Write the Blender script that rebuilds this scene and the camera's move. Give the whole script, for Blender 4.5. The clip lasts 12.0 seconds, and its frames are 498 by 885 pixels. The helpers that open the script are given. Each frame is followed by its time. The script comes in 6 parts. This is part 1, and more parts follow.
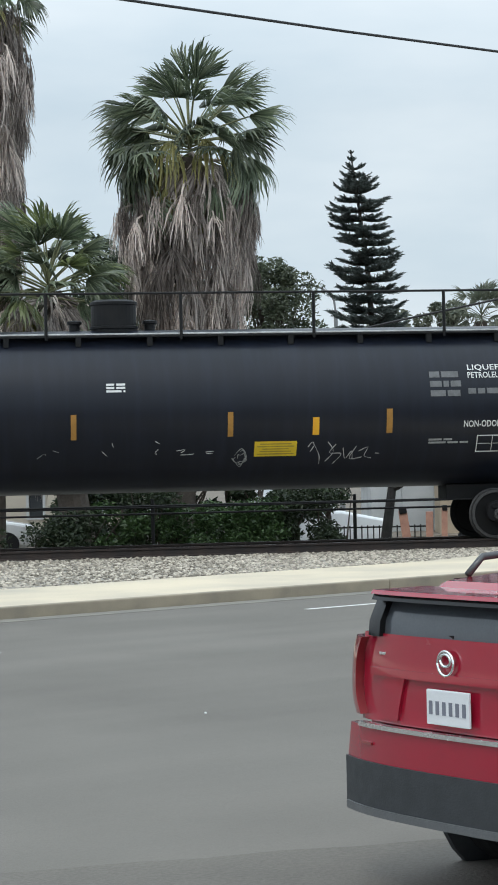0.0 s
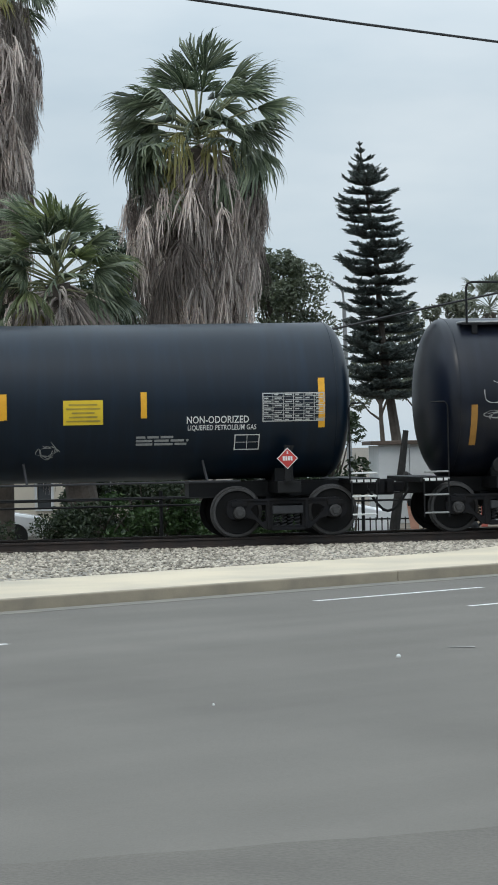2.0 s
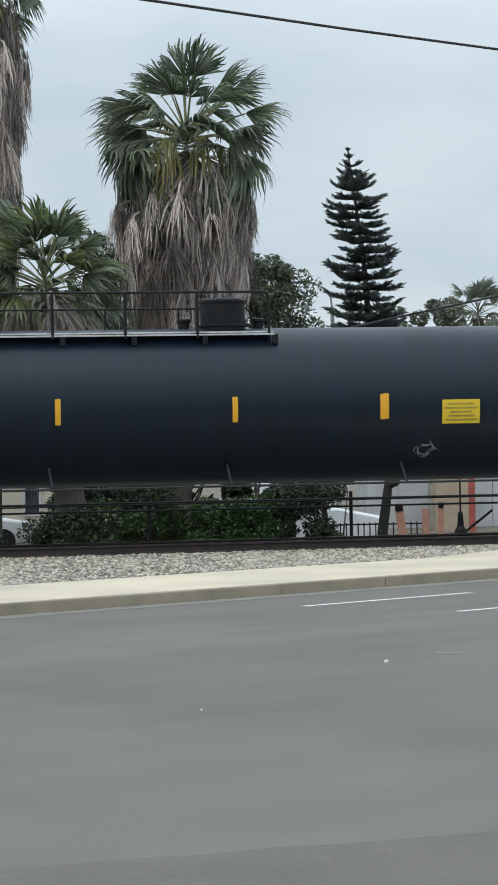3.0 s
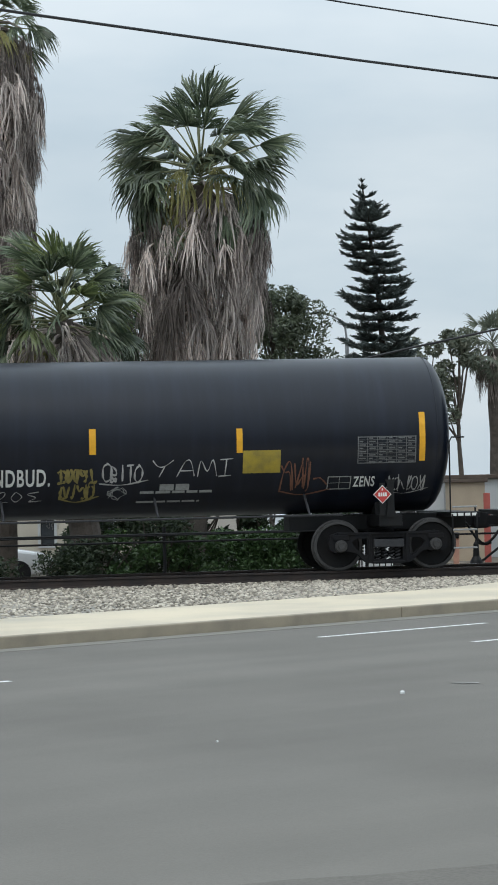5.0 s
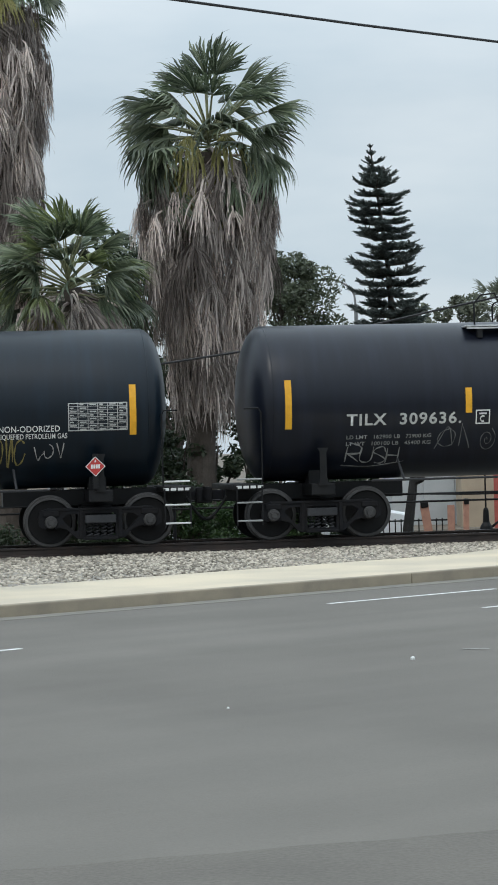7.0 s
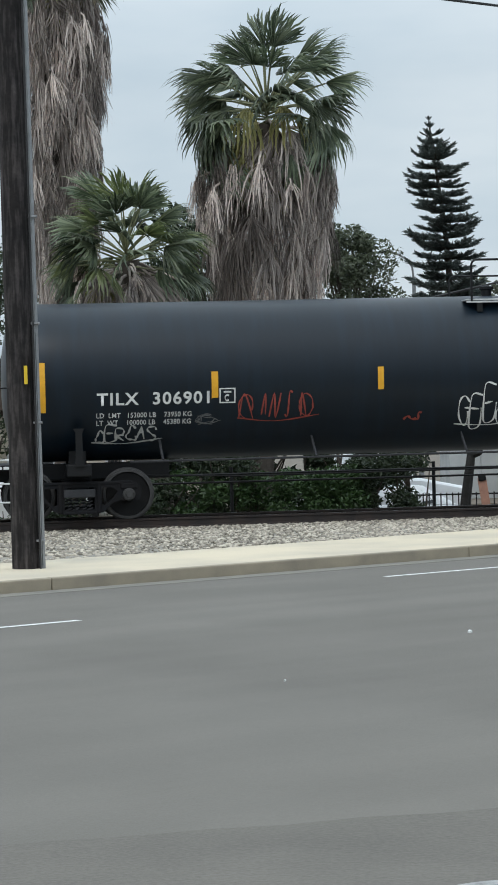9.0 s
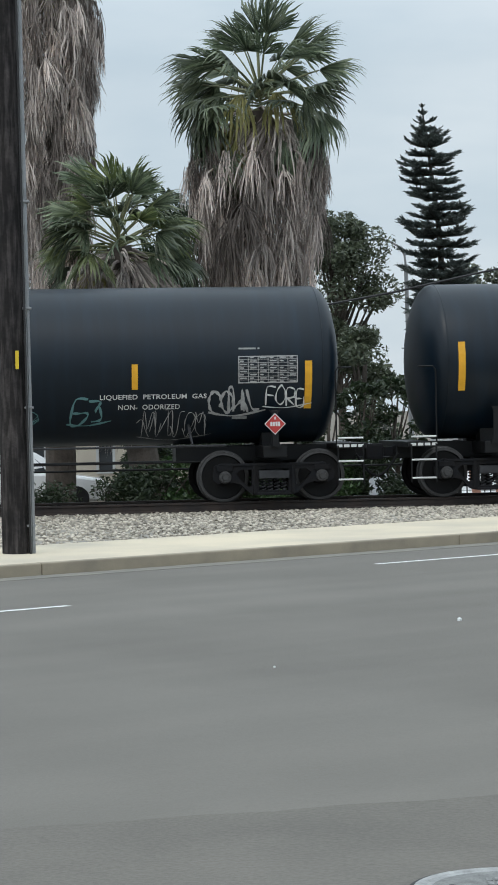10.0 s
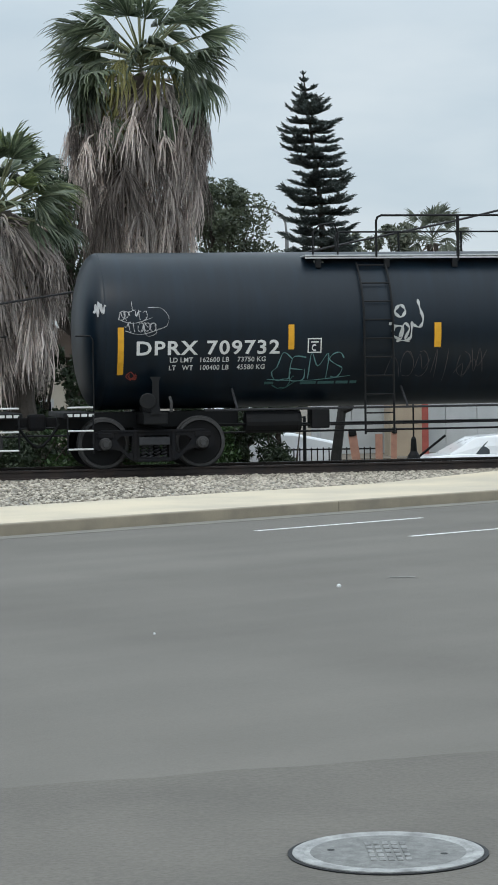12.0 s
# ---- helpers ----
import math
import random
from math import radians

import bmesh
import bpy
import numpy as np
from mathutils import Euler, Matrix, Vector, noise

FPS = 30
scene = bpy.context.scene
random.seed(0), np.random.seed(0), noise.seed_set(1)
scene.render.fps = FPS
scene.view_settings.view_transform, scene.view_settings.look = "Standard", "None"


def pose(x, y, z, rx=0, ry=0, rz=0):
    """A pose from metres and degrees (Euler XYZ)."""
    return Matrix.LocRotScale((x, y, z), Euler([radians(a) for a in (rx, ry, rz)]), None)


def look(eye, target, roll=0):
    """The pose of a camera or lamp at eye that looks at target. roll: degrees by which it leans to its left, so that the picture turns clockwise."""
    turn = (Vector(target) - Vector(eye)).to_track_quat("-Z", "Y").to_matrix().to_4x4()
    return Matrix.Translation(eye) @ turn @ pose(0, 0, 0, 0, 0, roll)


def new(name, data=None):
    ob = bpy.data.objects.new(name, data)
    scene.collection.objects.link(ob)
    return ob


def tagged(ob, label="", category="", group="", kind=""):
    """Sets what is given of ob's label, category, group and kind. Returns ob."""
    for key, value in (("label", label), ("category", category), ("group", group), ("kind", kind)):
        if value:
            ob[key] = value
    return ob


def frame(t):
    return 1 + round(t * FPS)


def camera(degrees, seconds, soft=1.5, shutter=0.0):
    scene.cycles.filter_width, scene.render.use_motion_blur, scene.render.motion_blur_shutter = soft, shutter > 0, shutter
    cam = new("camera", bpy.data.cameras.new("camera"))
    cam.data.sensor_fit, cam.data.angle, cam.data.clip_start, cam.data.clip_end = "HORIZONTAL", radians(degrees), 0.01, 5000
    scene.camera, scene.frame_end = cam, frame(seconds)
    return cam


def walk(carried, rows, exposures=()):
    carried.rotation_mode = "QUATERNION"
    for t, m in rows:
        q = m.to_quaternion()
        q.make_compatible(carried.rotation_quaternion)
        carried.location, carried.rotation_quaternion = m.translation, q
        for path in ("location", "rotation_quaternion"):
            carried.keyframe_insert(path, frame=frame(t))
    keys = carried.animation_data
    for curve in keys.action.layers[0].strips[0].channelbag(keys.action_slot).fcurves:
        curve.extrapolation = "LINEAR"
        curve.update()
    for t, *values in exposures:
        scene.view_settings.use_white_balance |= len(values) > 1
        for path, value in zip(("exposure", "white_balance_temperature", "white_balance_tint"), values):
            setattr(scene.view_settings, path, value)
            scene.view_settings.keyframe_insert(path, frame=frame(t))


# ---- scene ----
# the camera: held in the hand beside the road, long lens, turning a little
EYE = (0.0, 0.0, 1.95)
LENS = 12.58
cam = camera(LENS, 12.0, soft=1.75)
# seconds, yaw, pitch, roll
TURNS = [
    (0, -0.328, 0.347, 1.23), (0.5, -0.162, 0.289, 1.41), (1, -0.007, 0.198, 1.50), (1.5, 0.000, 0.129, 1.26),
    (2, -0.116, 0.141, 1.19), (2.5, -0.289, 0.177, 1.13), (3, -0.420, 0.268, 1.13), (5, -0.036, 1.061, 1.34),
    (5.5, 0.001, 1.038, 1.46), (6, 0.031, 0.826, 1.49), (6.5, 0.071, 0.536, 1.55), (7, 0.207, 0.229, 1.60),
    (9, 1.662, -0.423, 1.49), (9.5, 1.765, -0.544, 1.29), (10, 1.437, -0.769, 1.09), (10.5, 0.865, -1.058, 0.91),
    (11, 0.229, -1.390, 0.81), (11.5, -0.252, -1.572, 0.98), (12, -1.591, -1.662, 0.90),
]
walk(cam, [(t, pose(*EYE, 90 + p, r, y)) for t, y, p, r in TURNS], [(0.0, 0.14), (0.2, 0.12), (0.5, 0.0), (12.0, 0.0)])

# ---- world and sun ----
world = bpy.data.worlds.new("overcast_sky")
scene.world = world
world.use_nodes = True
wn, wl = world.node_tree.nodes, world.node_tree.links
sky = wn.new("ShaderNodeTexSky")
sky.sky_type, sky.sun_disc = "NISHITA", False
sky.sun_elevation, sky.sun_rotation, sky.dust_density = radians(48), radians(200), 3.0
coord = wn.new("ShaderNodeTexCoord")
stretch = wn.new("ShaderNodeMapping")
stretch.inputs["Scale"].default_value = (1.0, 1.0, 3.2)
wl.new(coord.outputs["Generated"], stretch.inputs["Vector"])
cloud = wn.new("ShaderNodeTexNoise")
cloud.inputs["Scale"].default_value, cloud.inputs["Detail"].default_value = 5.0, 5.0
wl.new(stretch.outputs["Vector"], cloud.inputs["Vector"])
ramp = wn.new("ShaderNodeValToRGB")
ramp.color_ramp.elements[0].position, ramp.color_ramp.elements[0].color = 0.36, (5.75, 6.95, 7.85, 1)
ramp.color_ramp.elements[1].position, ramp.color_ramp.elements[1].color = 0.66, (7.55, 8.45, 9.05, 1)
wl.new(cloud.outputs["Fac"], ramp.inputs["Fac"])
veil = wn.new("ShaderNodeMix")
veil.data_type = "RGBA"
veil.inputs["Factor"].default_value = 0.9
wl.new(sky.outputs["Color"], veil.inputs["A"])
wl.new(ramp.outputs["Color"], veil.inputs["B"])
# an overcast sky is brightest overhead
apart = wn.new("ShaderNodeSeparateXYZ")
wl.new(coord.outputs["Generated"], apart.inputs["Vector"])
rise = wn.new("ShaderNodeMapRange")
rise.inputs["From Min"].default_value, rise.inputs["From Max"].default_value = 0.15, 1.0
rise.inputs["To Min"].default_value, rise.inputs["To Max"].default_value = 1.0, 2.6
wl.new(apart.outputs["Z"], rise.inputs["Value"])
lit = wn.new("ShaderNodeVectorMath")
lit.operation = "SCALE"
wl.new(veil.outputs["Result"], lit.inputs[0])
wl.new(rise.outputs["Result"], lit.inputs["Scale"])
wl.new(lit.outputs["Vector"], wn["Background"].inputs["Color"])
wn["Background"].inputs["Strength"].default_value = 0.0955
sun = new("sun", bpy.data.lights.new("sun", "SUN"))
sun.data.energy, sun.data.angle, sun.data.color = 0.6, radians(14), (1.0, 0.95, 0.88)
sun.matrix_basis = look((0, 0, 60), (14, 38, 0))
scene.view_settings.exposure = 0.0

# ---- materials ----


def material(name, base, rough=0.7, metal=0.0, vary=0.25, grain=12.0, fine=90.0, bump=0.15, second=None, coat=0.0, scatter=0.0):
    """A surface with variation at two scales: broad stains and fine grain, with relief."""
    m = bpy.data.materials.new(name)
    m.use_nodes = True
    n, l = m.node_tree.nodes, m.node_tree.links
    p = n["Principled BSDF"]
    tc = n.new("ShaderNodeTexCoord")
    a, b = n.new("ShaderNodeTexNoise"), n.new("ShaderNodeTexNoise")
    a.inputs["Scale"].default_value, a.inputs["Detail"].default_value = grain, 6.0
    b.inputs["Scale"].default_value, b.inputs["Detail"].default_value = fine, 3.0
    for k in (a, b):
        l.new(tc.outputs["Object"], k.inputs["Vector"])
    mix = n.new("ShaderNodeMix")
    mix.data_type = "RGBA"
    other = second or tuple(c * (1 - vary) for c in base)
    mix.inputs["A"].default_value, mix.inputs["B"].default_value = (*base, 1), (*other, 1)
    sharp = n.new("ShaderNodeMapRange")
    sharp.inputs["From Min"].default_value, sharp.inputs["From Max"].default_value = 0.35, 0.68
    l.new(a.outputs["Fac"], sharp.inputs["Value"])
    l.new(sharp.outputs["Result"], mix.inputs["Factor"])
    hue = n.new("ShaderNodeHueSaturation")
    lift = n.new("ShaderNodeMapRange")
    lift.inputs["To Min"].default_value, lift.inputs["To Max"].default_value = 1 - vary, 1 + vary
    l.new(b.outputs["Fac"], lift.inputs["Value"])
    info = n.new("ShaderNodeObjectInfo")
    chance = n.new("ShaderNodeMapRange")
    chance.inputs["To Min"].default_value, chance.inputs["To Max"].default_value = 1 - scatter, 1 + scatter
    l.new(info.outputs["Random"], chance.inputs["Value"])
    both = n.new("ShaderNodeMath")
    both.operation = "MULTIPLY"
    l.new(lift.outputs["Result"], both.inputs[0])
    l.new(chance.outputs["Result"], both.inputs[1])
    l.new(both.outputs[0], hue.inputs["Value"])
    l.new(mix.outputs["Result"], hue.inputs["Color"])
    l.new(hue.outputs["Color"], p.inputs["Base Color"])
    p.inputs["Roughness"].default_value, p.inputs["Metallic"].default_value = rough, metal
    p.inputs["Coat Weight"].default_value = coat
    p.inputs["Specular IOR Level"].default_value = 0.25 if max(base) < 0.02 else 0.5
    rr = n.new("ShaderNodeMapRange")
    rr.inputs["To Min"].default_value, rr.inputs["To Max"].default_value = max(0.03, rough - 0.12), min(1, rough + 0.12)
    l.new(a.outputs["Fac"], rr.inputs["Value"])
    l.new(rr.outputs["Result"], p.inputs["Roughness"])
    if bump:
        bp = n.new("ShaderNodeBump")
        bp.inputs["Strength"].default_value, bp.inputs["Distance"].default_value = bump, 0.01
        l.new(b.outputs["Fac"], bp.inputs["Height"])
        l.new(bp.outputs["Normal"], p.inputs["Normal"])
    return m


def leaf_material(name, base, second, rough=0.6, through_light=0.3, scatter=0.0):
    """Leaves: each leaf its own shade, and each frond or branch too."""
    m = bpy.data.materials.new(name)
    m.use_nodes = True
    n, l = m.node_tree.nodes, m.node_tree.links
    p = n["Principled BSDF"]
    geo = n.new("ShaderNodeNewGeometry")
    mix = n.new("ShaderNodeMix")
    mix.data_type = "RGBA"
    mix.inputs["A"].default_value, mix.inputs["B"].default_value = (*base, 1), (*second, 1)
    l.new(geo.outputs["Random Per Island"], mix.inputs["Factor"])
    info, chance, tint = n.new("ShaderNodeObjectInfo"), n.new("ShaderNodeMapRange"), n.new("ShaderNodeHueSaturation")
    chance.inputs["To Min"].default_value, chance.inputs["To Max"].default_value = 1 - scatter, 1 + scatter
    l.new(info.outputs["Random"], chance.inputs["Value"])
    l.new(chance.outputs["Result"], tint.inputs["Value"])
    l.new(mix.outputs["Result"], tint.inputs["Color"])
    l.new(tint.outputs["Color"], p.inputs["Base Color"])
    p.inputs["Roughness"].default_value = rough
    thin = n.new("ShaderNodeBsdfTranslucent")
    l.new(tint.outputs["Color"], thin.inputs["Color"])
    blend = n.new("ShaderNodeMixShader")
    blend.inputs["Fac"].default_value = through_light
    l.new(p.outputs["BSDF"], blend.inputs[1])
    l.new(thin.outputs["BSDF"], blend.inputs[2])
    l.new(blend.outputs["Shader"], n["Material Output"].inputs["Surface"])
    return m


ASPHALT = material("asphalt", (0.146, 0.1335, 0.115), 0.85, vary=0.16, grain=0.35, fine=55, bump=0.5, second=(0.124, 0.1135, 0.098))
# faint streaks of wear along the lanes
an, al = ASPHALT.node_tree.nodes, ASPHALT.node_tree.links
where, turn_to, streak, tone, worn = (an.new("ShaderNode" + k) for k in ("TexCoord", "Mapping", "TexNoise", "MapRange", "HueSaturation"))
turn_to.vector_type = "TEXTURE"
turn_to.inputs["Rotation"].default_value, turn_to.inputs["Scale"].default_value = (0, 0, radians(41)), (9.0, 1.0, 1.0)
streak.inputs["Scale"].default_value, streak.inputs["Detail"].default_value = 1.1, 7.0
tone.inputs["From Min"].default_value, tone.inputs["From Max"].default_value = 0.3, 0.7
tone.inputs["To Min"].default_value, tone.inputs["To Max"].default_value = 0.90, 1.08
al.new(where.outputs["Object"], turn_to.inputs["Vector"])
al.new(turn_to.outputs["Vector"], streak.inputs["Vector"])
al.new(streak.outputs["Fac"], tone.inputs["Value"])
al.new(an["Principled BSDF"].inputs["Base Color"].links[0].from_socket, worn.inputs["Color"])
al.new(tone.outputs["Result"], worn.inputs["Value"])
al.new(worn.outputs["Color"], an["Principled BSDF"].inputs["Base Color"])
CONCRETE = material("concrete", (0.62, 0.535, 0.40), 0.9, vary=0.10, grain=0.55, fine=40, bump=0.25, second=(0.47, 0.415, 0.33))
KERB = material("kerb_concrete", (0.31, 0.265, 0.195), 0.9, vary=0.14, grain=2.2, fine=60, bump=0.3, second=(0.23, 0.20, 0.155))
GRAVEL = material("gravel", (0.34, 0.31, 0.255), 0.95, vary=0.35, grain=9, fine=38, bump=1.0, second=(0.17, 0.16, 0.15))
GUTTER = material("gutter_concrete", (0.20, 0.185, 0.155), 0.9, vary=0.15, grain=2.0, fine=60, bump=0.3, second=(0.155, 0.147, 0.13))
STONE = material("ballast_stone", (0.33, 0.315, 0.29), 0.9, vary=0.3, grain=20, fine=90, bump=0.3, second=(0.17, 0.16, 0.15))
DIRT = material("dirt", (0.16, 0.135, 0.105), 0.95, vary=0.25, grain=0.6, fine=20, bump=0.5)
PAINT_LINE = material("road_paint", (0.80, 0.80, 0.78), 0.75, vary=0.15, grain=7, fine=80, bump=0.2, second=(0.58, 0.58, 0.56))
RAIL = material("rail_steel", (0.022, 0.018, 0.017), 0.75, 0.2, vary=0.3, grain=4, fine=60, second=(0.045, 0.032, 0.027))
BRIGHT = material("worn_steel", (0.16, 0.16, 0.16), 0.45, 0.9, vary=0.15, grain=6)
BLACK = material("black_tank_paint", (0.0011, 0.0064, 0.0148), 0.38, vary=0.12, grain=0.5, fine=30, bump=0.02, second=(0.0019, 0.0074, 0.0155), coat=0.0)
DULLED = material("dusty_black_tank_paint", (0.0017, 0.0064, 0.0124), 0.40, vary=0.12, grain=0.5, fine=30, bump=0.02, second=(0.0024, 0.0076, 0.0140))
GREYED = material("weathered_black_paint", (0.0042, 0.0062, 0.0122), 0.34, vary=0.14, grain=0.5, fine=30, bump=0.03, second=(0.0060, 0.0078, 0.0142), coat=0.0)
FRAME = material("black_steel", (0.0045, 0.005, 0.0062), 0.55, vary=0.3, grain=5, fine=50, second=(0.009, 0.009, 0.0095))
TRUCK = material("grimy_cast_steel", (0.0055, 0.0062, 0.0085), 0.85, 0.0, vary=0.3, grain=6, fine=45, bump=0.3, second=(0.010, 0.0092, 0.0095))
SPRINGSTEEL = material("dusty_spring_steel", (0.028, 0.029, 0.033), 0.7, vary=0.3, grain=9)
WHEEL = material("wheel_steel", (0.004, 0.004, 0.0046), 0.7, 0.0, vary=0.3, grain=8, second=(0.008, 0.0078, 0.008))
HUB = material("bearing_grey", (0.05, 0.049, 0.049), 0.6, 0.2, vary=0.3, grain=14)
AMBER = material("amber_reflector", (0.72, 0.36, 0.015), 0.5, vary=0.12, grain=9)
FADED = material("faded_amber_reflector", (0.34, 0.17, 0.03), 0.6, vary=0.2, grain=9)
SIGN = material("yellow_placard", (0.66, 0.46, 0.02), 0.55, vary=0.08, grain=6)
WHITE = material("white_lettering", (0.66, 0.67, 0.66), 0.6, vary=0.12, grain=11)
DIM = material("worn_white_lettering", (0.30, 0.31, 0.31), 0.7, vary=0.3, grain=14)
CHALK = material("thin_white_spray", (0.42, 0.42, 0.42), 0.7, vary=0.3, grain=9)
OFFWHITE = material("greyed_white_paint", (0.48, 0.49, 0.48), 0.65, vary=0.25, grain=9)
GREYBAR = material("faded_grey_paint", (0.14, 0.145, 0.15), 0.7, vary=0.3, grain=9)
DARKBAR = material("faint_scratches", (0.075, 0.065, 0.07), 0.7, vary=0.3, grain=9)
OLDSIGN = material("weathered_yellow_placard", (0.36, 0.27, 0.03), 0.6, vary=0.2, grain=6, second=(0.24, 0.19, 0.04))
RUST = material("faded_orange_spray", (0.17, 0.075, 0.045), 0.7, vary=0.3, grain=7)
REDSPRAY = material("red_spray", (0.28, 0.05, 0.035), 0.7, vary=0.3, grain=7)
TEAL = material("teal_spray", (0.12, 0.26, 0.27), 0.65, vary=0.25, grain=7)
DARKTEAL = material("faded_teal_spray", (0.05, 0.13, 0.13), 0.7, vary=0.25, grain=7)
YELLOW = material("yellow_spray", (0.50, 0.36, 0.04), 0.65, vary=0.25, grain=7)
OLDYELLOW = material("dull_yellow_spray", (0.23, 0.19, 0.06), 0.7, vary=0.3, grain=7)
RED = material("placard_red", (0.45, 0.035, 0.03), 0.5, vary=0.12, grain=9)
DECK = material("galvanised_grating", (0.55, 0.56, 0.56), 0.55, 0.5, vary=0.2, grain=8)


def streaked(m, size=1.0, low=1.0, high=1.7):
    """Faint upright runs of rain and dust on the paint."""
    n, l = m.node_tree.nodes, m.node_tree.links
    tc, mp, nz, mr, hs = (n.new("ShaderNode" + k) for k in ("TexCoord", "Mapping", "TexNoise", "MapRange", "HueSaturation"))
    mp.inputs["Scale"].default_value = (3.2 * size, (0.4 if size == 1 else 3.2) * size, 0.35 * size)
    nz.inputs["Scale"].default_value, nz.inputs["Detail"].default_value = 1.6, 8.0
    mr.inputs["From Min"].default_value, mr.inputs["From Max"].default_value = 0.45, 0.75
    mr.inputs["To Min"].default_value, mr.inputs["To Max"].default_value = low, high
    l.new(tc.outputs["Object"], mp.inputs["Vector"])
    l.new(mp.outputs["Vector"], nz.inputs["Vector"])
    l.new(nz.outputs["Fac"], mr.inputs["Value"])
    p = n["Principled BSDF"]
    l.new(p.inputs["Base Color"].links[0].from_socket, hs.inputs["Color"])
    l.new(mr.outputs["Result"], hs.inputs["Value"])
    l.new(hs.outputs["Color"], p.inputs["Base Color"])


for m in (BLACK, GREYED, DULLED):
    m.node_tree.nodes["Principled BSDF"].inputs["Specular IOR Level"].default_value = 0.32
streaked(BLACK)
streaked(GREYED)
streaked(DULLED)

# ---- building helpers ----
PSI = radians(9.0)                        # the track's direction
U, N = Vector((math.cos(PSI), math.sin(PSI), 0)), Vector((-math.sin(PSI), math.cos(PSI), 0))
TRACK = 41.68                             # the track's middle, from the eye, across it
RAIL_Z = 0.32
PHI = radians(41.0)                       # the road's direction
RU, RN = Vector((math.cos(PHI), math.sin(PHI), 0)), Vector((-math.sin(PHI), math.cos(PHI), 0))


def on_road(a, b, z=0.0):
    """a along the road, b across it from the eye."""
    return RU * a + RN * b + Vector((0, 0, z))


def on_track(s, off=0.0, z=0.0):
    """s along the track, off behind its middle."""
    return U * s + N * (TRACK + off) + Vector((0, 0, RAIL_Z + z))


def part(name, bm, mat, parent=None, label="", smooth=False):
    me = bpy.data.meshes.new(name)
    bm.to_mesh(me)
    bm.free()
    for m in (mat if isinstance(mat, (list, tuple)) else [mat]):
        me.materials.append(m)
    if smooth:
        for p in me.polygons:
            p.use_smooth = True
    ob = new(name, me)
    ob.parent = parent
    if label:
        ob["label"] = label
    return ob


def again(ob, m, parent=None):
    """Another piece on the same mesh."""
    o = new(ob.name.split(".")[0], ob.data)
    o.parent = parent or ob.parent
    o.matrix_basis = m
    if "label" in ob:
        o["label"] = ob["label"]
    return o


def thing(name, label, category, m=None, group="", kind=""):
    ob = new(name)
    ob.empty_display_size = 0.2
    if m is not None:
        ob.matrix_basis = m
    return tagged(ob, label, category, group, kind)


def box(bm, x0, x1, y0, y1, z0, z1, bevel=0.0, m=None):
    g = bmesh.ops.create_cube(bm, size=1.0)
    bmesh.ops.transform(bm, matrix=Matrix.LocRotScale(((x0 + x1) / 2, (y0 + y1) / 2, (z0 + z1) / 2), None, (x1 - x0, y1 - y0, z1 - z0)), verts=g["verts"])
    vs = g["verts"]
    if bevel:
        es = list({e for v in vs for e in v.link_edges})
        r = bmesh.ops.bevel(bm, geom=es, offset=bevel, segments=2, affect="EDGES", profile=0.6)
        vs = list({v for f in r["faces"] for v in f.verts} | {v for v in vs if v.is_valid})
    if m is not None:
        bmesh.ops.transform(bm, matrix=m, verts=vs)
    return vs


def tube(bm, points, r, sides=8, cap=True):
    """A round bar through points; r a radius or one for each point."""
    pts = [Vector(p) for p in points]
    rs = r if isinstance(r, (list, tuple)) else [r] * len(pts)
    rings = []
    ref = None
    for i, p in enumerate(pts):
        d = (pts[min(i + 1, len(pts) - 1)] - pts[max(i - 1, 0)]).normalized()
        if ref is None:
            ref = d.orthogonal().normalized()
        ref = (ref - d * ref.dot(d)).normalized()
        side = d.cross(ref)
        rings.append([bm.verts.new(p + (ref * math.cos(q) + side * math.sin(q)) * rs[i]) for q in [math.tau * k / sides for k in range(sides)]])
    for a, b in zip(rings, rings[1:]):
        for k in range(sides):
            bm.faces.new((a[k], a[(k + 1) % sides], b[(k + 1) % sides], b[k]))
    if cap:
        bm.faces.new(rings[0][::-1])
        bm.faces.new(rings[-1])
    return rings


def lathe(bm, profile, sides=32, axis="y", at=(0, 0, 0)):
    """Turns (radius, height) points about an axis."""
    rings = []
    for r, h in profile:
        ring = []
        for k in range(sides):
            q = math.tau * k / sides
            c, s = r * math.cos(q), r * math.sin(q)
            v = {"x": (h, c, s), "y": (c, h, s), "z": (c, s, h)}[axis]
            ring.append(bm.verts.new(Vector(v) + Vector(at)))
        rings.append(ring)
    for a, b in zip(rings, rings[1:]):
        for k in range(sides):
            bm.faces.new((a[k], a[(k + 1) % sides], b[(k + 1) % sides], b[k]))
    bm.faces.new(rings[0][::-1])
    bm.faces.new(rings[-1])
    bmesh.ops.recalc_face_normals(bm, faces=bm.faces)


def plate(bm, outline, y0, y1, holes=()):
    """An upright plate in x and z from y0 to y1, with holes."""
    es = []
    for loop in (outline, *holes):
        vs = [bm.verts.new((x, y0, z)) for x, z in loop]
        es += [bm.edges.new((vs[i], vs[(i + 1) % len(vs)])) for i in range(len(vs))]
    r = bmesh.ops.triangle_fill(bm, use_beauty=True, use_dissolve=False, edges=es)
    fs = [g for g in r["geom"] if isinstance(g, bmesh.types.BMFace)]
    ex = bmesh.ops.extrude_face_region(bm, geom=fs)
    bmesh.ops.translate(bm, vec=(0, y1 - y0, 0), verts=[g for g in ex["geom"] if isinstance(g, bmesh.types.BMVert)])
    bmesh.ops.recalc_face_normals(bm, faces=bm.faces)


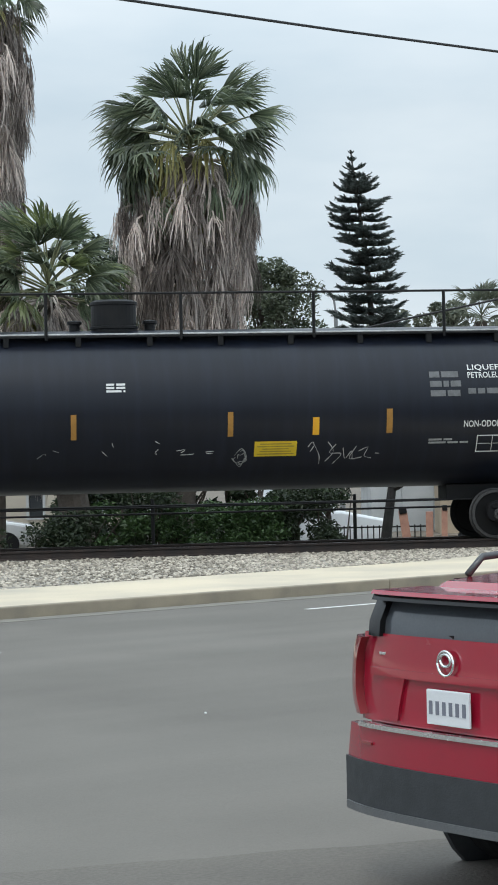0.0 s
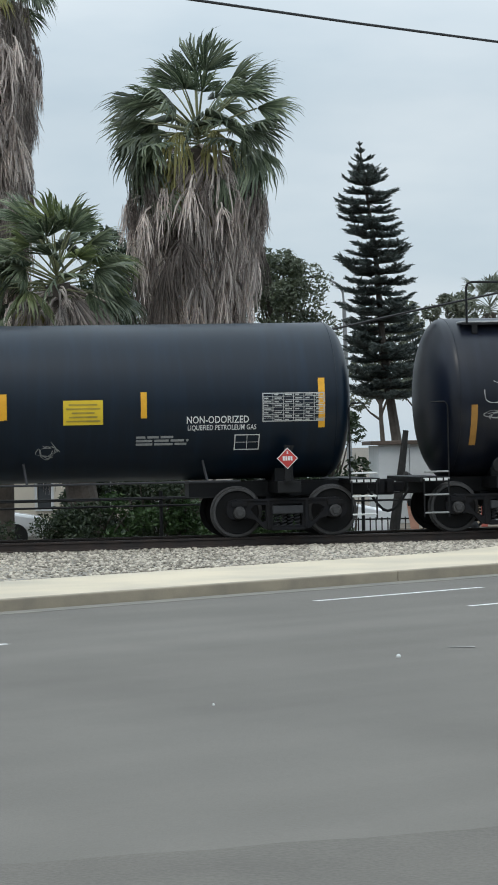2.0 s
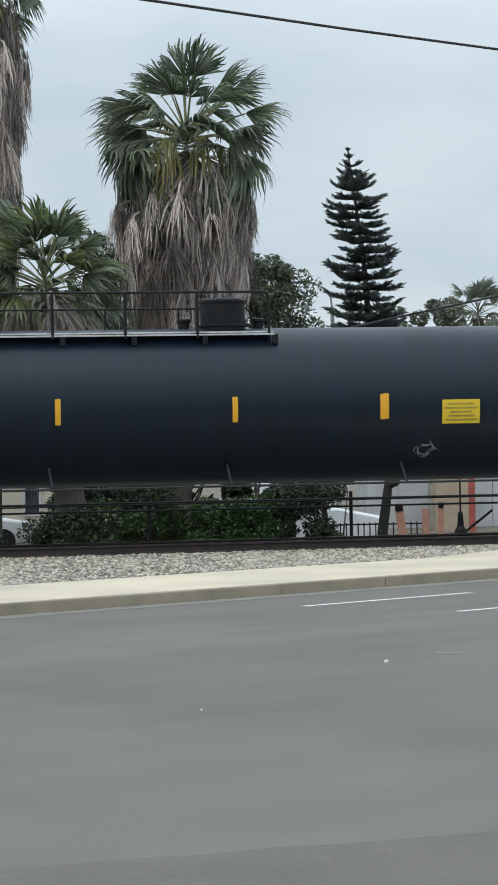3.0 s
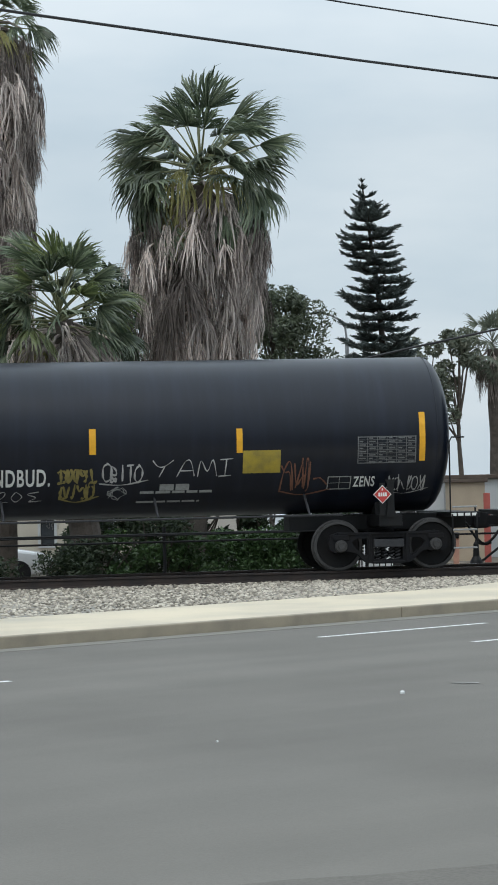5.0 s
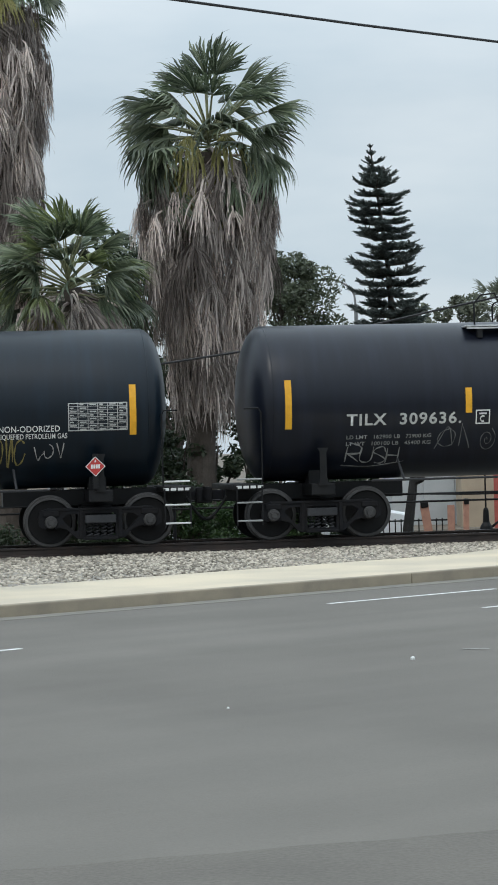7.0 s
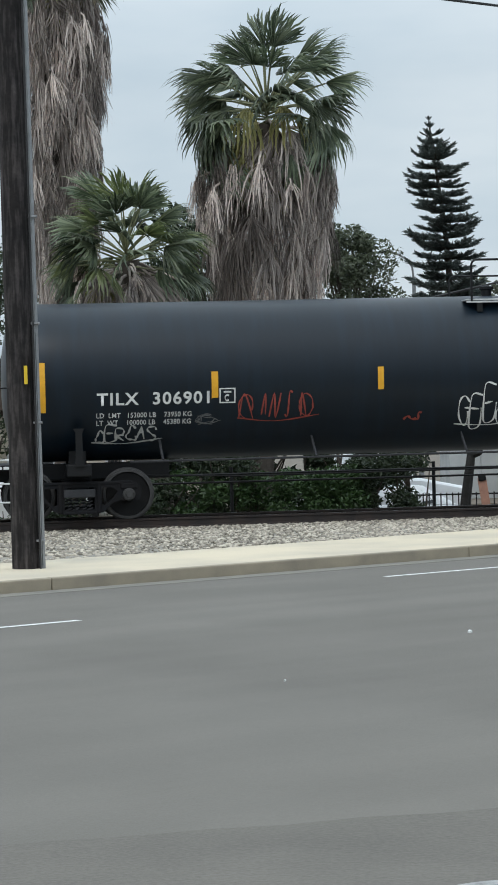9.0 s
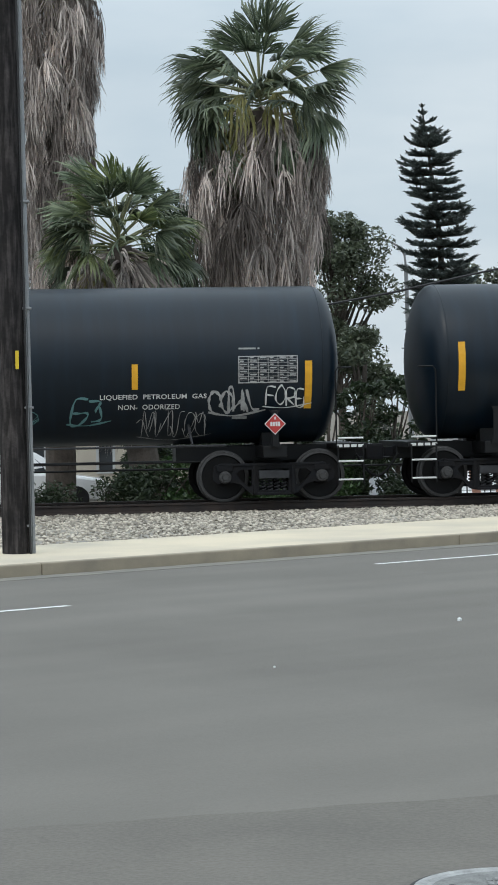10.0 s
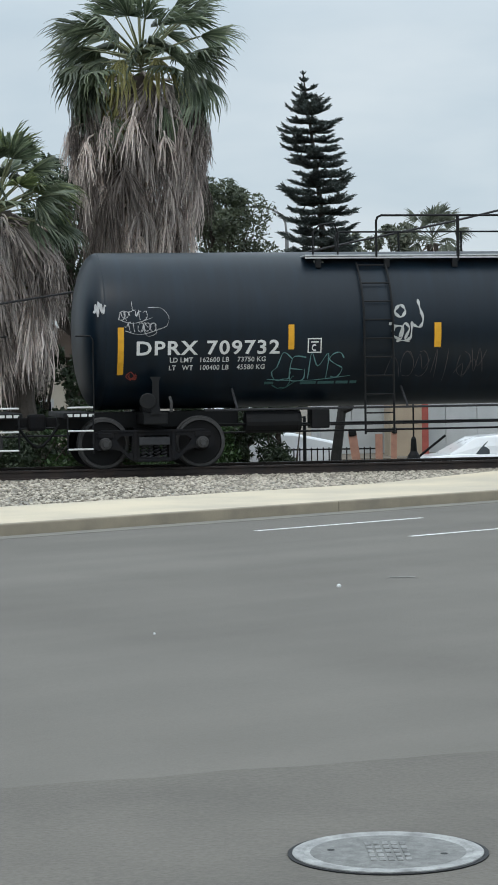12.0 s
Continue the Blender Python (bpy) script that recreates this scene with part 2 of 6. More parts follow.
# ---- ground, road, pavement, track ----
STREET = 55.41                            # the sunken street's middle, across the track's direction


def dip(u):
    """How far the street behind the track has fallen, u along it."""
    return 0.72 * min(1.0, max(0.0, (u - 6.8) / 1.4))


bm = bmesh.new()
ground_rows = []
for v, inside in ((-2500, 0), (STREET - 1.3, 0), (STREET - 1.15, 1), (STREET + 4.9, 1), (STREET + 5.1, 0), (2500, 0)):
    ground_rows.append([bm.verts.new(U * u + N * v + Vector((0, 0, -0.34 - inside * dip(u)))) for u in (-2500, 6.8, 8.2, 60.0, 2500)])
for p, q in zip(ground_rows, ground_rows[1:]):
    for k in range(4):
        bm.faces.new((p[k], p[k + 1], q[k + 1], q[k]))
tagged(part("ground", bm, DIRT), "bare brown dirt ground reaching to the horizon", "ground", kind="structure")


def strip(name, mat, b0, b1, top, bottom, a0=-260, a1=260):
    """A slab along the road; it climbs where it meets the track, and falls off gently towards the near lanes."""
    b = bmesh.new()
    rows = []
    cross = [b0] + [q for q in (8.0, 12.0, 17.0, 21.0) if b0 < q < b1] + [b1]
    for a in (a0, -40, 0, 27, 33, 38, 46, 70, a1):
        climb = 0.335 * min(1, max(0, (a - 27) / 11))
        line = [(b0, bottom)] + [(q, top + fall(q)) for q in cross] + [(b1, bottom)]
        rows.append([b.verts.new(on_road(a, q, z + (climb if z > bottom else 0))) for q, z in line])
    n = len(rows[0])
    for p, q in zip(rows, rows[1:]):
        for k in range(n):
            b.faces.new((p[k], p[(k + 1) % n], q[(k + 1) % n], q[k]))
    b.faces.new(rows[0])
    b.faces.new(rows[-1])
    bmesh.ops.recalc_face_normals(b, faces=b.faces)
    return part(name, b, mat)


def fall(q):
    return -0.25 * min(1.0, max(0.0, (17.0 - q) / 9.0))


tagged(strip("road", ASPHALT, -9.0, 22.94, 0.0, -0.32), "smooth grey asphalt road with faint wear", "road", kind="structure")
tagged(strip("sidewalk", CONCRETE, 23.10, 26.2, 0.15, -0.25), "pale worn concrete sidewalk beside the road", "sidewalk", kind="structure")

# the kerb, in cast lengths with joints
kerb = thing("kerb", "grey-brown concrete kerb in cast lengths with joints", "kerb", kind="structure")
bm = bmesh.new()
JOINT, LENGTH = 22.8, 7.18
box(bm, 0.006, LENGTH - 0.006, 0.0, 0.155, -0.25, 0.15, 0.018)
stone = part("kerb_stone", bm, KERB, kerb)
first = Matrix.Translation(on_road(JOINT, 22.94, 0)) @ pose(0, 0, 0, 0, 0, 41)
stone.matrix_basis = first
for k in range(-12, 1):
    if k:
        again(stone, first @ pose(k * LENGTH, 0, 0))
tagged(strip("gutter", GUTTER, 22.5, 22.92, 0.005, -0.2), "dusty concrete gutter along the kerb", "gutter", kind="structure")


def stripe(a0, a1, b, w=0.10):
    bm = bmesh.new()
    vs = [bm.verts.new(on_road(a, q, 0.005)) for a, q in ((a0, b - w / 2), (a1, b - w / 2), (a1, b + w / 2), (a0, b + w / 2))]
    bm.faces.new(vs)
    return part("dash", bm, PAINT_LINE, LINES)


LINES = thing("road_marking", "worn white dashed lane line on the asphalt", "road marking", kind="structure")
for a0, a1, b, w in ((19.34, 22.43, 20.96, 0.11), (19.75, 22.95, 18.68, 0.10), (10.2, 13.27, 19.02, 0.11), (0.8, 3.9, 19.02, 0.11), (-8.4, -5.3, 19.02, 0.11)):
    stripe(a0, a1, b, w)
bm = bmesh.new()
bm.faces.new([bm.verts.new((x, y, fall(RN.x * x + RN.y * y) + 0.005)) for x, y in ((1.96, 22.10), (2.22, 22.12), (2.22, 22.18), (1.96, 22.16))])
part("paint_fleck", bm, material("worn_paint", (0.30, 0.29, 0.275), 0.85, vary=0.3, grain=9), LINES)

# an older, coarser lane of asphalt on the near side, with a ragged seam
OLDASPHALT = material("coarse_old_asphalt", (0.137, 0.124, 0.106), 0.9, vary=0.28, grain=0.8, fine=38, bump=0.8, second=(0.112, 0.102, 0.088))
bm = bmesh.new()
sheet = []
for i in range(81):
    x = -8 + 0.2 * i
    line = []
    for j in range(16):
        y = 11.92 + 0.37 * (x + 1) + 0.05 * noise.noise(Vector((x * 2.3, 0, 0))) - 0.4 * j
        b = RN.x * x + RN.y * y
        line.append(bm.verts.new((x, y, fall(b) + 0.004)))
    sheet.append(line)
for p, q in zip(sheet, sheet[1:]):
    for j in range(15):
        bm.faces.new((p[j], p[j + 1], q[j + 1], q[j]))
bmesh.ops.recalc_face_normals(bm, faces=bm.faces)
tagged(part("road_lane", bm, OLDASPHALT, smooth=True), "darker coarse asphalt lane beside a ragged seam", "road", kind="structure")

# gravel from the sidewalk to the track, and the bed of the track
bm = bmesh.new()
grid = []
for i in range(0, 151):
    a = -75 + i * 0.72
    p0 = on_road(a, 26.15)
    far = U * p0.dot(U) + N * (TRACK + 3.6)
    row = []
    for j in range(0, 25):
        p = p0.lerp(far, j / 24)
        z = 0.135 + 0.012 * noise.noise(p * 1.3) + 0.02 * noise.noise(p * 0.35)
        row.append(bm.verts.new((p.x, p.y, z)))
    grid.append(row)
for r0, r1 in zip(grid, grid[1:]):
    for j in range(24):
        bm.faces.new((r0[j], r1[j], r1[j + 1], r0[j + 1]))
bmesh.ops.recalc_face_normals(bm, faces=bm.faces)
tagged(part("gravel_verge", bm, GRAVEL, smooth=True), "pale grey crushed stone beside the railway track", "gravel", kind="structure")

track = thing("railway_track", "rusty steel rails on a dark stone bed", "railway track", kind="structure")
section = [(-0.07, -0.17), (0.07, -0.17), (0.07, -0.155), (0.012, -0.13), (0.012, -0.045), (0.036, -0.035), (0.036, -0.004), (0.03, 0.0),
           (-0.03, 0.0), (-0.036, -0.004), (-0.036, -0.035), (-0.012, -0.045), (-0.012, -0.13), (-0.07, -0.155)]
for off in (-0.755, 0.755):
    bm = bmesh.new()
    ends = [[bm.verts.new(on_track(s, off + y, z)) for y, z in section] for s in (-150, 150)]
    for k in range(len(section)):
        bm.faces.new((ends[0][k], ends[0][(k + 1) % len(section)], ends[1][(k + 1) % len(section)], ends[1][k]))
    bmesh.ops.recalc_face_normals(bm, faces=bm.faces)
    for fc in bm.faces:
        if fc.normal.z > 0.9 and fc.calc_center_median().z > RAIL_Z - 0.01:
            fc.material_index = 1
    part("rail", bm, [RAIL, BRIGHT], track)

# ---- the tank cars ----
WHEEL_R = 0.457


def wheelset_mesh():
    bm = bmesh.new()
    for s in (-1, 1):
        prof = [(0.05, 0.70), (0.14, 0.69), (0.155, 0.715), (0.37, 0.735), (0.40, 0.69), (0.482, 0.69), (0.484, 0.715), (0.457, 0.73), (0.452, 0.825), (0.40, 0.83), (0.385, 0.79), (0.16, 0.765), (0.13, 0.84), (0.05, 0.84)]
        lathe(bm, [(r, s * h) for r, h in prof], 40, "y")
    lathe(bm, [(0.085, -1.0), (0.085, 1.0)], 16, "y")
    me = bpy.data.meshes.new("wheelset")
    for fc in bm.faces:
        r = math.hypot(fc.calc_center_median().x, fc.calc_center_median().z)
        if r > 0.40 and abs(abs(fc.calc_center_median().y) - 0.828) < 0.01 or (r > 0.44 and abs(fc.calc_center_median().y) > 0.72):
            fc.material_index = 1
    bm.to_mesh(me)
    bm.free()
    for m in (WHEEL, HUB):
        me.materials.append(m)
    for p in me.polygons:
        p.use_smooth = False
    return me


def side_frame_mesh():
    """The cast side frame of a truck, with its two windows and spring opening."""
    bm = bmesh.new()
    half = [(0.0, 0.66), (0.55, 0.66), (0.70, 0.70), (0.92, 0.71), (1.08, 0.66), (1.12, 0.52), (1.10, 0.40), (1.02, 0.34), (0.97, 0.34), (0.97, 0.42),
            (0.81, 0.42), (0.81, 0.34), (0.74, 0.36), (0.60, 0.32), (0.44, 0.16), (0.36, 0.13), (0.0, 0.13)]
    outline = half + [(-x, z) for x, z in half[-2:0:-1]]
    tri = [(0.40, 0.59), (0.60, 0.59), (0.69, 0.52), (0.61, 0.41), (0.46, 0.27), (0.40, 0.30)]
    spring = [(-0.27, 0.20), (0.27, 0.20), (0.27, 0.60), (-0.27, 0.60)]
    plate(bm, outline, -0.07, 0.07, [tri, [(-x, z) for x, z in tri][::-1], spring])
    box(bm, -0.30, 0.30, -0.10, 0.09, 0.12, 0.17, 0.012)
    box(bm, -0.95, 0.95, -0.09, 0.06, 0.655, 0.70, 0.012)
    for s in (-1, 1):
        box(bm, s * 0.35 - 0.03, s * 0.35 + 0.03, -0.095, 0.08, 0.15, 0.66, 0.01)
        box(bm, s * 0.89 - 0.15, s * 0.89 + 0.15, -0.10, 0.09, 0.56, 0.66, 0.02)
    me = bpy.data.meshes.new("side_frame")
    bm.to_mesh(me)
    bm.free()
    me.materials.append(TRUCK)
    return me


def spring_mesh():
    bm = bmesh.new()
    for x in (-0.19, -0.065, 0.065, 0.19):
        pts = [(x + 0.048 * math.cos(q * 0.9), 0.048 * math.sin(q * 0.9), 0.17 + 0.0088 * q) for q in range(0, 29)]
        tube(bm, pts, 0.014, 5)
    box(bm, -0.28, 0.28, -0.13, 0.10, 0.42, 0.57, 0.02)
    me = bpy.data.meshes.new("springs")
    bm.to_mesh(me)
    bm.free()
    me.materials.append(SPRINGSTEEL)
    return me


def cap_mesh():
    bm = bmesh.new()
    lathe(bm, [(0.02, -1.17), (0.055, -1.17), (0.06, -1.155), (0.10, -1.15), (0.115, -1.13), (0.115, -1.02)], 20, "y")
    for k in range(3):
        q = math.tau * k / 3 + 0.4
        lathe(bm, [(0.018, -1.18), (0.018, -1.14)], 6, "y", (0.075 * math.cos(q), 0, 0.075 * math.sin(q)))
    me = bpy.data.meshes.new("bearing_cap")
    bm.to_mesh(me)
    bm.free()
    me.materials.append(HUB)
    return me


WHEELSET, SIDE, SPRINGS, CAP = wheelset_mesh(), side_frame_mesh(), spring_mesh(), cap_mesh()
WHEELS = []          # every wheelset that rolls


def sub(name, me, parent, m=Matrix(), label=""):
    o = new(name, me)
    o.parent = parent
    o.matrix_basis = m
    if label:
        o["label"] = label
    return o


def truck(car, x):
    bm = bmesh.new()
    box(bm, -0.16, 0.16, -1.05, 1.05, 0.44, 0.64, 0.02)
    box(bm, -0.28, 0.28, -0.35, 0.35, 0.60, 0.74, 0.02)
    tr = part("truck", bm, TRUCK, car)
    tr.matrix_basis = pose(x, 0, 0)
    for y in (-1.03, 1.03):
        sub("side_frame", SIDE, tr, pose(0, y, 0), "cast steel side frame with two windows")
        sub("spring_nest", SPRINGS, tr, pose(0, y, 0))
    for dx in (-0.889, 0.889):
        w = sub("wheelset", WHEELSET, tr, pose(dx, 0, WHEEL_R))
        WHEELS.append((w, dx))
        sub("bearing_cap", CAP, tr, pose(dx, 0, WHEEL_R), "grey bearing end cap")
        sub("bearing_cap", CAP, tr, pose(dx, 0, WHEEL_R, 0, 0, 180))
    return tr


def tank_mesh(half, R, zc, head=0.44):
    bm = bmesh.new()
    prof = []
    for k in range(9):
        q = math.pi / 2 * k / 8
        prof.append((max(0.02, R * math.sin(q) ** 0.9), -half - head * math.cos(q)))
    n = 24
    prof += [(R, -half + 2 * half * k / n) for k in range(1, n)]
    prof += [(r, -h) for r, h in prof[8::-1]]
    lathe(bm, prof, 72, "x", (0, 0, zc))
    return bm


def tank_car(s0, bars, R=1.45, zc=2.51, paint=None, label="", platform=None, group="tank cars of the train", rail=True, brake="full"):
    """bars: half the distance between the end reflectors. platform: from, to, the end with the ladder, and the ladder's place."""
    paint = paint or BLACK
    half = bars + 0.27
    car = thing("tank_car", label, "tank car", on_pose(s0), group)
    car["radius"], car["middle"] = R, zc
    part("tank", tank_mesh(half, R, zc), paint, car, smooth=True)
    for x in (-half, half):
        bm = bmesh.new()
        lathe(bm, [(R - 0.02, x - 0.012), (R + 0.006, x - 0.008), (R + 0.006, x + 0.008), (R - 0.02, x + 0.012)], 72, "x", (0, 0, zc))
        part("weld_seam", bm, paint, car, smooth=True)
    bx = bars - 0.62
    for x in (-bx, bx):
        truck(car, x)
    for s in (-1, 1):
        end = bars + 1.05
        bm = bmesh.new()
        box(bm, min(s * (bx - 1.7), s * end), max(s * (bx - 1.7), s * end), -0.32, 0.32, 0.72, 1.02, 0.02)
        part("stub_sill", bm, FRAME, car)
        bm = bmesh.new()
        box(bm, min(s * (end - 0.55), s * end), max(s * (end - 0.55), s * end), -1.40, 1.40, 0.94, 1.04, 0.015)
        part("end_deck", bm, FRAME, car)
        bm = bmesh.new()
        lo, hi = sorted((s * (bx - 0.22), s * (bx + 0.22)))
        box(bm, lo, hi, -1.35, 1.35, 0.80, 1.02, 0.02)
        box(bm, lo + 0.06, hi - 0.06, -0.72, -0.35, 1.0, zc - 1.05, 0.02)
        box(bm, lo + 0.06, hi - 0.06, 0.35, 0.72, 1.0, zc - 1.05, 0.02)
        part("bolster", bm, FRAME, car)
        bm = bmesh.new()
        plate(bm, [(s * (bx - 0.10), 0.98), (s * (bx + 0.10), 0.98), (s * (bx + 0.065), 1.12), (s * (bx + 0.06), 1.58), (s * (bx + 0.10), 1.66), (s * (bx - 0.10), 1.66), (s * (bx - 0.06), 1.58), (s * (bx - 0.065), 1.12)][::s], -1.39, -1.36)
        part("bracket", bm, FRAME, car)
        # coupler with its knuckle, and the hose
        bm = bmesh.new()
        lo, hi = sorted((s * (end - 0.1), s * (bars + 1.36)))
        box(bm, lo, hi, -0.07, 0.07, 0.76, 0.94, 0.02)
        lo, hi = sorted((s * (bars + 1.25), s * (bars + 1.50)))
        box(bm, lo, hi, -0.17, 0.14, 0.70, 1.0, 0.05)
        part("coupler", bm, TRUCK, car, "grimy cast coupler")
        bm = bmesh.new()
        pts = [(s * (end - 0.02 + 0.10 * k), -0.42 + 0.02 * k, 0.82 - 0.42 * math.sin(math.pi * 0.62 * k / 5)) for k in range(6)]
        tube(bm, pts, 0.026, 7)
        part("air_hose", bm, FRAME, car)
        # corner steps and grab irons
        lo, hi = sorted((s * (bars + 0.52), s * (bars + 0.98)))
        for x in (lo, hi):
            bm = bmesh.new()
            tube(bm, [(x, -1.41, 1.0), (x, -1.42, 0.30)], 0.016, 6)
            part("step_hanger", bm, FRAME, car)
        for z in (0.38, 0.71, 1.13):
            bm = bmesh.new()
            tube(bm, [(lo, -1.42, z), (hi, -1.42, z)], 0.017, 6)
            part("step", bm, DIM if paint is GREYED else WHITE, car, "white-painted corner step")
        bm = bmesh.new()
        x = s * (bars + 0.50)
        tube(bm, [(x, -1.36, 1.02), (x, -1.37, 2.33), (x + s * 0.05, -1.37, 2.41), (x + s * 0.30, -1.30, 2.41)], 0.015, 7)
        part("handrail", bm, FRAME, car)
        # small stencilled warnings along the edge of the end deck
        bm = bmesh.new()
        for k in range(4):
            x = s * (end - 0.5 + 0.13 * k)
            bm.faces.new([bm.verts.new((x + dx, -1.404, z)) for dx, z in ((-0.05, 0.965), (0.05, 0.965), (0.05, 1.015), (-0.05, 1.015))])
        part("stencil", bm, WHITE, car)
    # brake gear under the tank
    bm = bmesh.new()
    tube(bm, [(-bx + 1.2, -0.62, 0.78), (-bx + 3.0, -0.62, 0.72), (bx - 1.2, -0.62, 0.74)], 0.016, 5)
    part("brake_rod", bm, FRAME, car)
    if brake == "full":
        bm = bmesh.new()
        lathe(bm, [(0.02, -bx + 1.75), (0.19, -bx + 1.78), (0.21, -bx + 1.85), (0.21, -bx + 2.75), (0.19, -bx + 2.82), (0.02, -bx + 2.85)], 18, "x", (0, -0.55, 0.80))
        part("air_reservoir", bm, FRAME, car)
        bm = bmesh.new()
        box(bm, -bx + 3.0, -bx + 3.35, -0.75, -0.35, 0.66, 1.02, 0.03)
        part("brake_valve", bm, FRAME, car)
    if brake:
        bm = bmesh.new()
        tube(bm, [(-bx + 0.25, -1.40, 1.30), (-bx + 0.28, -1.43, 1.18), (-bx + 0.27, -1.42, 1.02)], 0.03, 6)
        part("brake_chain", bm, HUB, car)
        bm = bmesh.new()
        lathe(bm, [(0.13, -1.44), (0.15, -1.43), (0.15, -1.36), (0.06, -1.35)], 16, "y", (-bx - 0.15, 0, 1.22))
        part("hand_brake_gear", bm, FRAME, car)
    if rail:
        bm = bmesh.new()
        tube(bm, [(-bx + 0.9, -1.36, 1.04), (bx - 0.9, -1.36, 1.04)], 0.022, 6)
        part("side_rail", bm, SPRINGSTEEL, car, "thin grab rail along the tank's foot")
        k = max(2, round((bx * 2 - 2.4) / 2.55))
        for i in range(k):
            x = -bx + 1.5 + (2 * bx - 3.0) * i / (k - 1)
            bm = bmesh.new()
            tube(bm, [(x - 0.03, -math.sqrt(R * R - (zc - 1.42) ** 2) - 0.01, 1.42), (x, -1.33, 1.06)], 0.024, 6)
            part("rail_bracket", bm, SPRINGSTEEL, car)
    if platform:
        p0, p1, way, ladder = platform            # way: the end at which one climbs up
        deck = zc + R - 0.10
        bm = bmesh.new()
        box(bm, p0, p1, -0.95, -0.22, deck - 0.03, deck, 0.008)
        part("walkway", bm, DECK, car, "steel grating walkway on top of the tank")
        bm = bmesh.new()
        box(bm, p0, p1, -0.99, -0.955, deck - 0.075, deck - 0.045, 0.006)
        part("walkway_edge", bm, FRAME if p1 - p0 > 12 else DECK, car)
        for k in range(int((p1 - p0) / 1.3) + 1):
            x = p0 + 0.25 + k * 1.3
            bm = bmesh.new()
            box(bm, x - 0.05, x + 0.05, -0.98, -0.88, deck - 0.24, deck - 0.06, 0.008)
            part("walkway_leg", bm, FRAME, car)
        lo, hi = (p0 + 1.35, p1 - 0.1) if way < 0 else (p0 + 0.1, p1 - 1.35)
        if p1 - p0 > 12:
            lo, hi = p0 + 0.1, p1 - 0.1
        bm = bmesh.new()
        tube(bm, [(lo, -0.97, deck - 0.05), (lo, -0.97, deck + 0.62), (lo + 0.03, -0.97, deck + 0.69), (lo + 0.10, -0.97, deck + 0.72), (hi - 0.10, -0.97, deck + 0.72),
                  (hi - 0.03, -0.97, deck + 0.69), (hi, -0.97, deck + 0.62), (hi, -0.97, deck - 0.05)], 0.022, 7)
        part("top_rail", bm, FRAME, car)
        n = max(2, round((hi - lo) / (2.57 if p1 - p0 > 12 else 1.5)))
        for k in range(1, n):
            x = lo + (hi - lo) * k / n
            bm = bmesh.new()
            tube(bm, [(x, -0.97, deck - 0.12), (x, -0.97, deck + 0.72)], 0.03, 6)
            part("rail_post", bm, FRAME, car)
        if p1 - p0 < 12:
            lo -= 0.34 if way < 0 else 0
            hi += 0.34 if way > 0 else 0
            bm = bmesh.new()
            tube(bm, [(lo, 0.95, deck), (lo, 0.95, deck + 0.44), (lo + 0.03, 0.95, deck + 0.51), (lo + 0.10, 0.95, deck + 0.54), (hi - 0.10, 0.95, deck + 0.54), (hi, 0.95, deck + 0.44), (hi, 0.95, deck)], 0.018, 7)
            part("far_rail", bm, FRAME, car)
            for k in range(1, 4):
                x = lo + (hi - lo) * k / 4
                bm = bmesh.new()
                tube(bm, [(x, 0.95, deck), (x, 0.95, deck + 0.54)], 0.02, 6)
                part("rail_post", bm, FRAME, car)
            # a hooped grab rail where the ladder comes up
            e = p0 if way < 0 else p1
            bm = bmesh.new()
            q = -way
            tube(bm, [(e + q * 0.15, -0.97, deck), (e + q * 0.15, -0.97, deck + 0.40), (e + q * 0.28, -0.97, deck + 0.55), (e + q * 0.55, -0.97, deck + 0.58)] + [(e + q * 0.62, -0.97, deck + 0.4), (e + q * 0.62, -0.97, deck)], 0.018, 7)
            part("grab_hoop", bm, FRAME, car)
        bm = bmesh.new()
        lathe(bm, [(0.42, deck - 0.25), (0.42, deck + 0.12), (0.45, deck + 0.13), (0.45, deck + 0.17), (0.42, deck + 0.18), (0.42, deck + 0.56), (0.44, deck + 0.57), (0.44, deck + 0.62), (0.36, deck + 0.66), (0.05, deck + 0.68)], 30, "z", (0.1, 0, 0))
        part("valve_housing", bm, FRAME, car, "black round valve housing")
        for dx in (-0.62, 0.78):
            bm = bmesh.new()
            lathe(bm, [(0.10, deck - 0.2), (0.10, deck + 0.22), (0.14, deck + 0.23), (0.14, deck + 0.28), (0.05, deck + 0.30)], 14, "z", (dx, 0.1, 0))
            part("relief_valve", bm, FRAME, car)
        if ladder:
            for x in (ladder - 0.27, ladder + 0.27):
                bm = bmesh.new()
                pts = []
                for k in range(9):
                    q = math.radians(52 - 62 * k / 8)
                    pts.append((x, -(R + 0.07) * math.cos(q), zc + (R + 0.07) * math.sin(q)))
                pts += [(x, -R - 0.07, zc - 0.5), (x, -R - 0.06, 0.55)]
                tube(bm, pts, 0.022, 6)
                part("ladder_rail", bm, FRAME, car)
            for k in range(11):
                z = 0.60 + 0.34 * k
                y = -R - 0.065 if z < zc - 0.2 else -math.sqrt(max(0.05, (R + 0.07) ** 2 - (z - zc) ** 2))
                if z > zc + (R + 0.07) * 0.79:
                    continue
                bm = bmesh.new()
                tube(bm, [(ladder - 0.27, y, z), (ladder + 0.27, y, z)], 0.015, 6)
                part("rung", bm, WHITE if (k < 3 and paint is GREYED) else FRAME, car)
    return car


def on_pose(s):
    p = on_track(s)
    return Matrix.Translation(p) @ Matrix.Rotation(PSI, 4, "Z")



